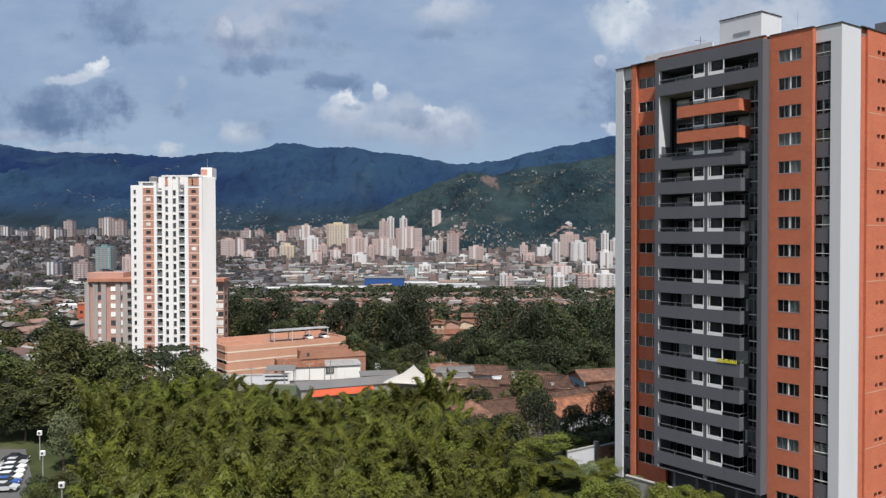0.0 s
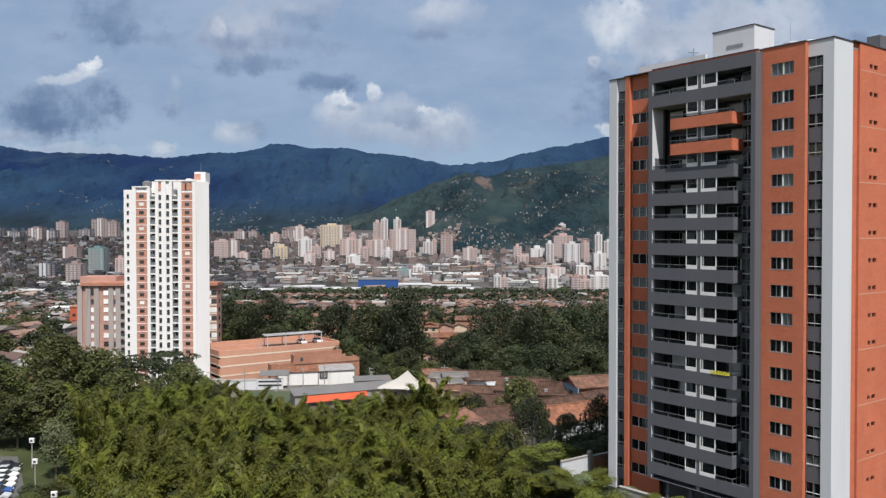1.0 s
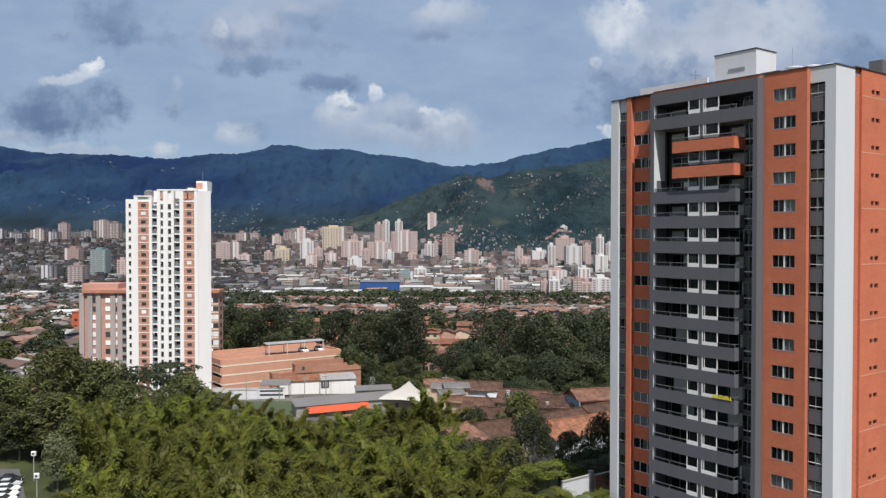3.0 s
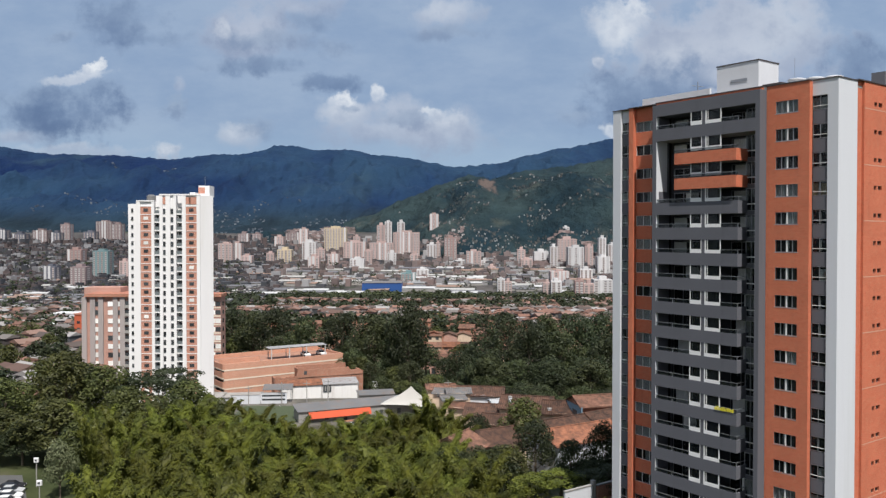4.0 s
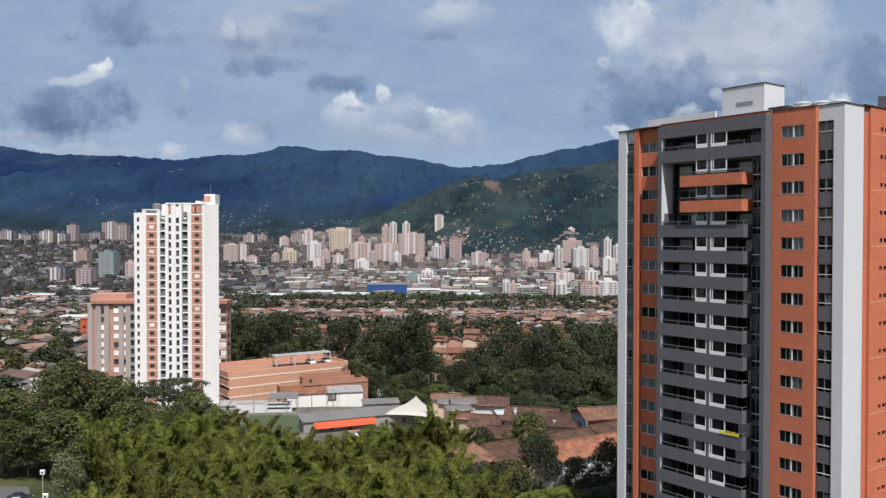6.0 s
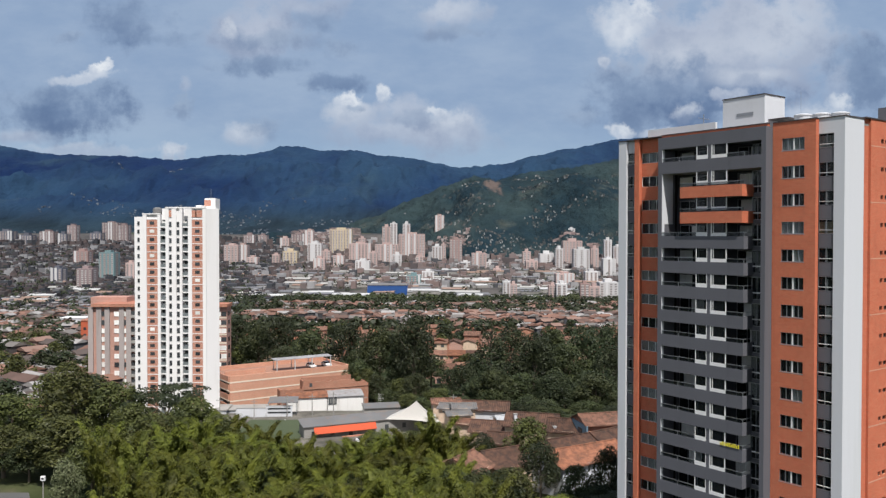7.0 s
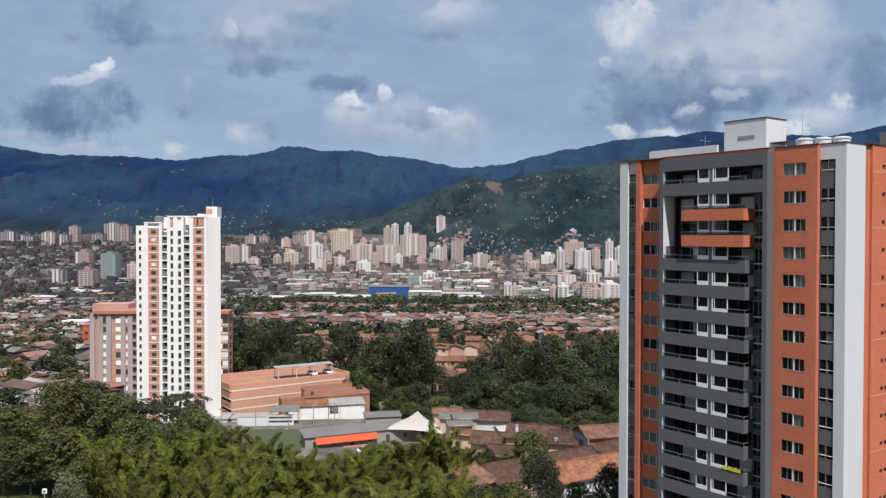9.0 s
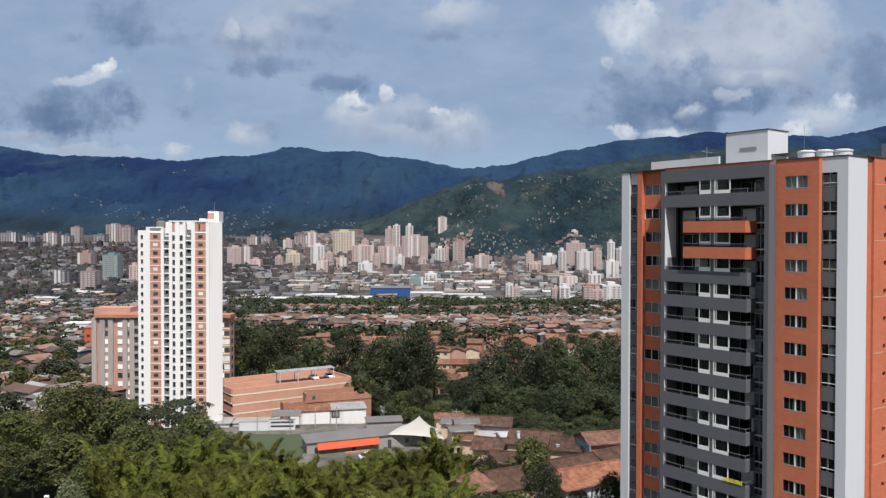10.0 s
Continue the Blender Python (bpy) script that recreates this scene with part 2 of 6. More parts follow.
def land(name, low, high, dry, scale, bump=1.0, patch=0.6, foot=None, squash=1.0, rough=1.3, scar=None):
    """Ground or hillside with woods, clearings and bare earth; far slopes have haze mixed in."""
    mat = bpy.data.materials.new(name)
    mat.use_nodes = True
    k = Nodes(mat.node_tree)
    where = k.n("ShaderNodeTexCoord").outputs["Object"]
    at = k.n("ShaderNodeMapping", Vector=where, Scale=(1.0, squash, 1.0)).outputs[0]
    a = k.noise(at, scale, 8.0, 0.62)
    c = k.noise(at, scale * 6, 6.0, 0.65)
    col = k.mix(k.step(a, 0.38, 0.62), (*low, 1), (*high, 1))
    col = k.mix(k.math("MULTIPLY", k.step(k.noise(at, scale * 2.3, 7.0, 0.65), 0.55, 0.72), patch), col, (*dry, 1))
    col = k.n("ShaderNodeHueSaturation", Color=col, Value=k.math("ADD", 1.0 - rough / 2, k.math("MULTIPLY", c, rough))).outputs[0]
    if scar:  # a slide of bare earth
        sx, sy, rx, ry, earth = scar
        d = k.n("ShaderNodeVectorMath", _operation="MULTIPLY", i0=k.n("ShaderNodeVectorMath", _operation="SUBTRACT", i0=where, i1=(sx, sy, 0.0)).outputs[0], i1=(1 / rx, 1 / ry, 0.0)).outputs[0]
        d = k.math("ADD", k.n("ShaderNodeVectorMath", _operation="LENGTH", i0=d).outputs["Value"], k.math("MULTIPLY", k.math("SUBTRACT", c, 0.5), 2.6))
        col = k.mix(k.math("MULTIPLY", k.math("SUBTRACT", 1.0, k.step(d, 0.5, 1.2)), 0.8), col, (*earth, 1))
    if foot:  # farmland on the lower slopes
        z = k.n("ShaderNodeSeparateXYZ", Vector=at).outputs[2]
        z = k.math("ADD", z, k.math("MULTIPLY", k.math("SUBTRACT", a, 0.5), 220.0))
        fields = k.mix(k.step(c, 0.35, 0.65), (*foot, 1), tuple(v * 0.5 for v in foot) + (1,))
        col = k.mix(k.math("SUBTRACT", 1.0, k.step(z, 60.0, 150.0)), col, fields)
    b = k.n("ShaderNodeBump", Strength=0.8, Distance=bump, Height=c)
    shader = k.n("ShaderNodeBsdfPrincipled", Base__Color=col, Roughness=0.95, Normal=b.outputs[0], Specular__IOR__Level=0.1)
    k.n("ShaderNodeOutputMaterial", Surface=shader.outputs[0])
    return mat


def many(name, tones, rough=0.85, spec=0.2):
    """One of several tones for each separate piece of a mesh."""
    mat = bpy.data.materials.new(name)
    mat.use_nodes = True
    k = Nodes(mat.node_tree)
    one = k.n("ShaderNodeNewGeometry").outputs["Random Per Island"]
    col = k.ramp(one, [(i / len(tones), t) for i, t in enumerate(tones)], "CONSTANT")
    at = k.n("ShaderNodeTexCoord").outputs["Object"]
    col = k.n("ShaderNodeHueSaturation", Color=col, Value=k.math("ADD", 0.7, k.math("MULTIPLY", k.noise(at, 0.12, 5.0, 0.6), 0.6))).outputs[0]
    shader = k.n("ShaderNodeBsdfPrincipled", Base__Color=col, Roughness=rough, Specular__IOR__Level=spec)
    k.n("ShaderNodeOutputMaterial", Surface=shader.outputs[0])
    return mat


ORANGE = brick("orange_brick", (0.54, 0.142, 0.078), (0.50, 0.22, 0.13))
GREY = surface("dark_grey_render", (0.108, 0.110, 0.127), 0.85, 0.05, 0.5, 0.03, stain=(0.082, 0.082, 0.09), stain_amount=0.35, streak=True)
BRIGHT_WHITE = surface("bright_white_render", (0.73, 0.72, 0.72), 0.8, 0.03, 0.3, 0.02, stain=(0.55, 0.52, 0.48), stain_amount=0.25, streak=True)
WHITE = surface("white_render", (0.56, 0.575, 0.61), 0.8, 0.03, 0.4, 0.02, stain=(0.42, 0.42, 0.42), stain_amount=0.25, streak=True)
CAP = surface("dark_metal_coping", (0.06, 0.05, 0.05), 0.5, 0.05)
FRAME = surface("white_aluminium", (0.72, 0.72, 0.72), 0.4, 0.02)
STEEL = surface("grey_steel", (0.30, 0.31, 0.33), 0.4, 0.04, metal=0.6)
PANE = glass("window_glass", (0.80, 0.83, 0.84), 0.76)
RAIL = glass("balcony_glass", (0.80, 0.84, 0.85), 0.72)
# near-black base stands in for unlit room depth
ROOM_SHADE = surface("painted_room_shade", (0.026, 0.025, 0.025), 0.9, 0.2)
# grey wall darkened to paint shade into the balcony recesses
SHADE_WALL = surface("shade_toned_wall", (0.050, 0.051, 0.058), 0.85, 0.08)
CURTAIN = surface("pale_curtain", (0.74, 0.74, 0.72), 0.9, 0.10, 2.0, random_object=0.2)
TAN = surface("tan_curtain", (0.55, 0.42, 0.26), 0.9, 0.10, 2.0)
YELLOW = surface("yellow_cloth", (0.70, 0.62, 0.05), 0.8, 0.05)
CONCRETE = surface("concrete", (0.28, 0.27, 0.255), 0.9, 0.10, 0.6, stain=(0.16, 0.15, 0.14), stain_amount=0.4)
ASPHALT = surface("asphalt", (0.085, 0.085, 0.085), 0.9, 0.08, 0.4)
PINK_BRICK = brick("pale_red_brick", (0.40, 0.17, 0.115), (0.42, 0.28, 0.2), 0.09)
OLD_BRICK = brick("old_rough_brick", (0.36, 0.165, 0.11), (0.34, 0.23, 0.17), 0.09, 0.22)
PALE_BRICK = brick("parking_brick", (0.56, 0.285, 0.195), (0.48, 0.32, 0.24), 0.09)
CREAM = surface("cream_band", (0.66, 0.57, 0.47), 0.85, 0.05)
TILE = tile_roof("clay_tile", (0.105, 0.058, 0.042), (0.042, 0.030, 0.026))
TILE_NEW = tile_roof("bright_clay_tile", (0.265, 0.115, 0.068), (0.12, 0.060, 0.042))
TILE_ROW = tile_roof("dusty_clay_tile", (0.205, 0.106, 0.075), (0.088, 0.055, 0.043))
TOWER_BRICK = brick("tower_panel_brick", (0.50, 0.225, 0.160), (0.50, 0.35, 0.28), 0.09)
BLOCK_BRICK = brick("old_block_brick", (0.46, 0.255, 0.205), (0.44, 0.32, 0.27), 0.09)
PIER = surface("grey_pier_render", (0.34, 0.305, 0.295), 0.9, 0.10, 0.5, stain=(0.17, 0.15, 0.14), stain_amount=0.4, streak=True)
SHEET = surface("metal_roof_sheet", (0.135, 0.133, 0.132), 0.5, 0.12, 0.6, stain=(0.20, 0.13, 0.09), stain_amount=0.5)
CANVAS = surface("white_canvas", (0.43, 0.415, 0.39), 0.8, 0.04)
AWNING = surface("orange_awning", (0.46, 0.075, 0.028), 0.7, 0.06)
BARK = surface("bark", (0.13, 0.105, 0.08), 0.95, 0.15, 2.0)
CULM = surface("bamboo_culm", (0.30, 0.28, 0.10), 0.6, 0.12, 2.0)
BAMBOO = leaf("bamboo_leaf", (0.146, 0.154, 0.022), (0.048, 0.058, 0.012), 0.35, 0.75)
LEAF = leaf("broad_leaf", (0.108, 0.116, 0.034), (0.034, 0.042, 0.016), 0.28)
GARDEN_LEAF = leaf("garden_leaf", (0.19, 0.205, 0.035), (0.080, 0.095, 0.022), 0.35)
DARK_LEAF = leaf("dark_leaf", (0.050, 0.061, 0.026), (0.016, 0.024, 0.012), 0.22)
BELT_LEAF = leaf("belt_leaf", (0.075, 0.088, 0.034), (0.024, 0.033, 0.016), 0.25)
SILVER_LEAF = leaf("silver_leaf", (0.24, 0.27, 0.15), (0.12, 0.15, 0.07))


# ---- mesh building ----
class Build:
    """Collects vertices and faces for one mesh."""

    def __init__(self):
        self.v, self.f, self.m = [], [], []

    def face(self, pts, m=0):
        n = len(self.v)
        self.v.extend(tuple(p) for p in pts)
        self.f.append(tuple(range(n, n + len(pts))))
        self.m.append(m)

    def box(self, x0, y0, z0, x1, y1, z1, m=0):
        n = len(self.v)
        self.v.extend([(x0, y0, z0), (x1, y0, z0), (x1, y1, z0), (x0, y1, z0), (x0, y0, z1), (x1, y0, z1), (x1, y1, z1), (x0, y1, z1)])
        for q in ((0, 3, 2, 1), (4, 5, 6, 7), (0, 1, 5, 4), (1, 2, 6, 5), (2, 3, 7, 6), (3, 0, 4, 7)):
            self.f.append(tuple(n + i for i in q))
            self.m.append(m)
        return self

    def bevel_box(self, x0, y0, z0, x1, y1, z1, b=0.05, m=0):
        """A block with its top and upright edges cut off."""
        n = len(self.v)
        for z, i in ((z0, 0), (z1 - b, 0), (z1, b)):
            a0, b0, a1, b1 = x0 + i, y0 + i, x1 - i, y1 - i
            self.v.extend([(a0 + b, b0, z), (a1 - b, b0, z), (a1, b0 + b, z), (a1, b1 - b, z), (a1 - b, b1, z), (a0 + b, b1, z), (a0, b1 - b, z), (a0, b0 + b, z)])
        for r in (0, 8):
            for i in range(8):
                j = (i + 1) % 8
                self.f.append((n + r + i, n + r + j, n + r + 8 + j, n + r + 8 + i))
                self.m.append(m)
        self.f.append(tuple(n + 16 + i for i in range(8)))
        self.f.append(tuple(n + 7 - i for i in range(8)))
        self.m += [m, m]
        return self

    def tube(self, p, q, r0, r1=None, sides=8, m=0, caps=True):
        r1 = r0 if r1 is None else r1
        p, q = Vector(p), Vector(q)
        t = (q - p).to_track_quat("Z", "Y")
        n = len(self.v)
        for c, r in ((p, r0), (q, r1)):
            for i in range(sides):
                a = 2 * math.pi * i / sides
                self.v.append(tuple(c + t @ Vector((r * math.cos(a), r * math.sin(a), 0))))
        for i in range(sides):
            j = (i + 1) % sides
            self.f.append((n + i, n + j, n + sides + j, n + sides + i))
            self.m.append(m)
        if caps:
            self.f += [tuple(n + sides + i for i in range(sides)), tuple(n + sides - 1 - i for i in range(sides))]
            self.m += [m, m]
        return self

    def lathe(self, rings, sides=12, m=0, at=(0, 0, 0)):
        n = len(self.v)
        for r, z in rings:
            for i in range(sides):
                a = 2 * math.pi * i / sides
                self.v.append((at[0] + r * math.cos(a), at[1] + r * math.sin(a), at[2] + z))
        for k in range(len(rings) - 1):
            for i in range(sides):
                j = (i + 1) % sides
                self.f.append((n + k * sides + i, n + k * sides + j, n + (k + 1) * sides + j, n + (k + 1) * sides + i))
                self.m.append(m)
        self.f += [tuple(n + (len(rings) - 1) * sides + i for i in range(sides)), tuple(n + sides - 1 - i for i in range(sides))]
        self.m += [m, m]
        return self

    def gable(self, x0, y0, x1, y1, z, rise, thick=0.12, over=0.3, along="x", m=0):
        """A pitched roof of two slabs with its ridge along x or y."""
        if along == "x":
            a, b, yc = x0 - over, x1 + over, (y0 + y1) / 2
            drop = rise * over / max(0.1, yc - y0)
            for e in (y0 - over, y1 + over):
                lo, hi = [(a, e, z - drop), (b, e, z - drop)], [(b, yc, z + rise), (a, yc, z + rise)]
                self.slab(lo + hi if e < yc else lo[::-1] + hi[::-1], thick, m)
        else:
            a, b, xc = y0 - over, y1 + over, (x0 + x1) / 2
            drop = rise * over / max(0.1, xc - x0)
            for e in (x0 - over, x1 + over):
                lo, hi = [(e, a, z - drop), (e, b, z - drop)], [(xc, b, z + rise), (xc, a, z + rise)]
                self.slab(lo[::-1] + hi[::-1] if e < xc else lo + hi, thick, m)
        return self

    def slab(self, four, thick, m=0):
        n = len(self.v)
        self.v.extend(tuple(p) for p in four)
        self.v.extend((p[0], p[1], p[2] - thick) for p in four)
        for q in ((0, 1, 2, 3), (7, 6, 5, 4), (0, 4, 5, 1), (1, 5, 6, 2), (2, 6, 7, 3), (3, 7, 4, 0)):
            self.f.append(tuple(n + i for i in q))
            self.m.append(m)
        return self

    def mesh(self, name, *mats, smooth=False):
        me = bpy.data.meshes.new(name)
        me.from_pydata(self.v, [], self.f)
        for m in mats:
            me.materials.append(m)
        if len(mats) > 1:
            me.polygons.foreach_set("material_index", self.m)
        if smooth:
            me.polygons.foreach_set("use_smooth", [True] * len(self.f))
        me.update()
        return me


def put(name, me, parent=None, at=None, label="", **tags):
    """Links a mesh as one object, under a thing or a part if given."""
    ob = new(name, me)
    if parent is not None:
        ob.parent = parent
    if at is not None:
        ob.matrix_basis = at if isinstance(at, Matrix) else Matrix.Translation(at)
    return tagged(ob, label, **tags)


def part(name, b, material, parent=None, label="", **tags):
    mats = material if isinstance(material, (list, tuple)) else [material]
    return put(name, b.mesh(name, *mats), parent, None, label, **tags)


def thing(name, at, label, category, group="", kind=""):
    ob = new(name)
    ob.empty_display_size = 0.5
    ob.matrix_basis = at if isinstance(at, Matrix) else Matrix.Translation(at)
    return tagged(ob, label, category, group, kind)


# ---- the lie of the land ----
def blend(x, lo, hi):
    t = min(1.0, max(0.0, (x - lo) / (hi - lo)))
    return t * t * (3 - 2 * t)


FALL = [(-400, -6), (0, -8), (100, -9), (170, -9), (200, -10.5), (240, -13), (300, -17), (534, -26), (750, -37), (1050, -51), (1200, -40), (1400, -21), (1550, -6), (1700, 14), (1900, 34), (2200, 50), (5200, 50)]


def ground_z(x, y):
    for (a, za), (b, zb) in zip(FALL, FALL[1:]):
        if y <= b:
            z = za + (zb - za) * blend(y, a, b) if y > a else za
            break
    else:
        z = FALL[-1][1]
    bank = blend(x, 4, 16) * (1 - blend(y, 100, 126)) * blend(y, -60, 40)
    z += bank * (0.0 - z)
    z += -3.2 * blend(-x, 40, 62) * (1 - blend(y, 145, 175))
    z += 3.5 * blend(x, 5, 25) * blend(y, 112, 130) * (1 - blend(y, 150, 185))
    rough = 0.5 if y < 300 else 2.0
    return z + rough * noise.noise((x * 0.02, y * 0.02, 0.3))


def sheet(name, us, ys, height, material, label, category, kind="structure"):
    """A height field whose columns spread with distance."""
    b = Build()
    for y in ys:
        for u in us:
            x = u * y if y > 1 else u
            b.v.append((x, y, height(x, y, u)))
    w = len(us)
    for j in range(len(ys) - 1):
        for i in range(w - 1):
            b.f.append((j * w + i, j * w + i + 1, (j + 1) * w + i + 1, (j + 1) * w + i))
    me = b.mesh(name, material, smooth=True)
    return tagged(new(name, me), label, category, kind=kind)


GROUND = land("valley_ground", (0.028, 0.038, 0.016), (0.052, 0.060, 0.026), (0.10, 0.085, 0.062), 0.02, 0.4)
DIRT = land("dusty_yard", (0.085, 0.080, 0.070), (0.150, 0.138, 0.120), (0.045, 0.050, 0.030), 0.09, 0.1, 0.75)
# hill greens are blued to stand in for haze
HAZE_WOODS = land("wooded_hill", (0.009, 0.022, 0.031), (0.025, 0.042, 0.045), (0.066, 0.074, 0.064), 0.0052, 34.0, 0.9, None, 0.55, 1.5, (120, 2065, 24, 110, (0.125, 0.095, 0.085)))
# blue haze and navy cloud shadow are put into the ridge colours
HAZE_RIDGE = land("haze_blue_ridge", (0.0040, 0.0140, 0.050), (0.0140, 0.036, 0.072), (0.024, 0.048, 0.070), 0.00135, 40.0, 0.55, (0.017, 0.033, 0.048), 0.3, 0.7)


def make_ground():
    b = Build()
    rings = [0, 12, 25, 40, 55, 70, 82, 94, 106, 118, 130, 142, 155, 170, 185, 200, 220, 245, 280, 330, 400, 500, 650, 850, 1100, 1500, 2000, 2800, 3800, 4900]
    steps = 144
    for r in rings:
        for i in range(steps):
            a = 2 * math.pi * i / steps
            x, y = r * math.sin(a), r * math.cos(a)
            town = 7 * blend(y, 490, 540) * (1 - blend(y, 1750, 1850)) * (1 - blend(abs(x), 0.6 * abs(y), 0.68 * abs(y) + 1))
            b.v.append((x, y, ground_z(x, y) - town))
    for j in range(len(rings) - 1):
        for i in range(steps):
            n = (i + 1) % steps
            b.f.append((j * steps + n, j * steps + i, (j + 1) * steps + i, (j + 1) * steps + n))
    tagged(new("ground", b.mesh("ground", GROUND, smooth=True)), "green and earthy valley floor sloping down to the city", "ground", kind="structure")


make_ground()


def along(table, x):
    for (a, p), (b, q) in zip(table, table[1:]):
        if x <= b:
            t = max(0.0, (x - a) / (b - a))
            t = t * t * (3 - 2 * t) * 0.5 + t * 0.5
            return p + (q - p) * t
    return table[-1][1]


# skyline of the ridges: direction, slope above eye level
RIDGE = [(-0.9, 0.13), (-0.60, 0.116), (-0.545, 0.110), (-0.475, 0.100), (-0.39, 0.098), (-0.336, 0.0935), (-0.267, 0.099), (-0.232, 0.100), (-0.195, 0.1105),
         (-0.15, 0.105), (-0.11, 0.1045), (-0.07, 0.0985), (-0.03, 0.093), (0.018, 0.0845), (0.07, 0.088), (0.115, 0.100), (0.15, 0.107),
         (0.21, 0.1185), (0.27, 0.123), (0.32, 0.1285), (0.40, 0.124), (0.46, 0.1235), (0.51, 0.131), (0.56, 0.142), (0.9, 0.15)]
HILL = [(-0.3, -0.02), (-0.14, 0.008), (-0.09, 0.026), (-0.045, 0.044), (0.0, 0.064), (0.035, 0.0755), (0.062, 0.069), (0.085, 0.076), (0.13, 0.083),
        (0.2, 0.095), (0.27, 0.104), (0.36, 0.112), (0.55, 0.11), (0.9, 0.10)]


def ridge_height(y0, yc, table, wild, bow=1.25):
    def height(x, y, u):
        top = 28 + yc * along(table, u)
        s = (y - y0) / (yc - y0)
        foot = ground_z(x, min(y, y0)) - 6
        if s > 1:
            return top - (s - 1) * 900 - 10
        fold = noise.ridged_multi_fractal(Vector((x * 0.0021 + 7, y * 0.0008, 2.0)), 0.85, 2.1, 5, 1.0, 2.0) - 1.1
        fold += 0.45 * noise.fractal(Vector((x * 0.008, y * 0.004, 5.0)), 0.8, 2.1, 4)
        crest = (6 * noise.fractal(Vector((u * 60, 0.5, 1.0)), 0.8, 2.0, 4) + 4.5 * noise.noise((u * 210, y * 0.01, 3.0))) * blend(s, 0.8, 1)
        return foot + (top - foot) * (max(0, s) ** bow) + wild * fold * s * (1 - s) * 3.0 + crest

    return height


def span(a, b, n):
    return [a + (b - a) * i / (n - 1) for i in range(n)]


TOWN = land("town_ground", (0.050, 0.048, 0.048), (0.085, 0.078, 0.074), (0.035, 0.048, 0.028), 0.012, 0.3, 0.9)
sheet("town_ground", [u / 40 for u in range(-28, 29)], [470 + 22 * j for j in range(70)], lambda x, y, u: ground_z(x, y) + 0.5, TOWN, "grey and earthy streets and plots of the city floor", "ground")
far_height = ridge_height(1900, 3700, RIDGE, 105)
hill_height = ridge_height(1500, 2300, HILL, 80, 0.85)
sheet("mountain_ridge", span(-0.85, 0.85, 760), span(1900, 3900, 90), far_height, HAZE_RIDGE, "far wooded mountain ridge behind the city, tinted blue for haze", "mountain")
sheet("wooded_hill", span(-0.28, 0.8, 330), span(1480, 2450, 80), hill_height, HAZE_WOODS, "wooded hillside tinted blue-green for haze, with scattered houses and bare earth", "hill")

# ---- the tall orange and grey apartment tower ----
FLOOR, ROOF, STOREYS = 2.592, 46.5, 16
TOWER_AT = pose(35.40, 72.50, 0, 0, 0, math.degrees(math.atan2(-0.8036, 0.5951)))


def ring_frame(w, h, bar, y0, y1):
    """A closed rectangular frame as one piece."""
    b = Build()
    for y in (y0, y1):
        b.v += [(0, y, 0), (w, y, 0), (w, y, h), (0, y, h), (bar, y, bar), (w - bar, y, bar), (w - bar, y, h - bar), (bar, y, h - bar)]
    for i in range(4):
        j = (i + 1) % 4
        b.f += [(i, j, 4 + j, 4 + i), (8 + j, 8 + i, 12 + i, 12 + j), (j, i, 8 + i, 8 + j), (4 + i, 4 + j, 12 + j, 12 + i)]
    b.m = [0] * len(b.f)
    return b


def mullions(w, h, posts, material, deep=0.07, bar=0.03):
    return [Build().box(p * w - wide / 2, -0.02, bar, p * w + wide / 2, deep, h - bar).mesh("mullion", material) for p, wide in posts]


def window_mesh(w, h, posts, deep=0.07, bar=0.05, sill=False):
    b = ring_frame(w, h, bar, -0.03, deep)
    if sill:
        b.box(-0.06, -0.09, -0.07, w + 0.06, deep, -0.003)
    return b


def pane_mesh(w, h, bar=0.05):
    return Build().box(bar, 0.02, bar, w - bar, 0.035, h - bar).mesh("pane", PANE)


def drape_mesh(w, h, material, y=0.16):
    """A hanging curtain with folds."""
    b, n = Build(), 14
    for i in range(n):
        x0, x1 = w * i / n, w * (i + 1) / n
        d0, d1 = (0.05 if i % 2 else 0.0), (0.0 if i % 2 else 0.05)
        b.face([(x0, y + d0, 0), (x1, y + d1, 0), (x1, y + d1, h), (x0, y + d0, h)])
        b.face([(x1, y + d1 + 0.01, 0), (x0, y + d0 + 0.01, 0), (x0, y + d0 + 0.01, h), (x1, y + d1 + 0.01, h)])
    return b.mesh("curtain", material)


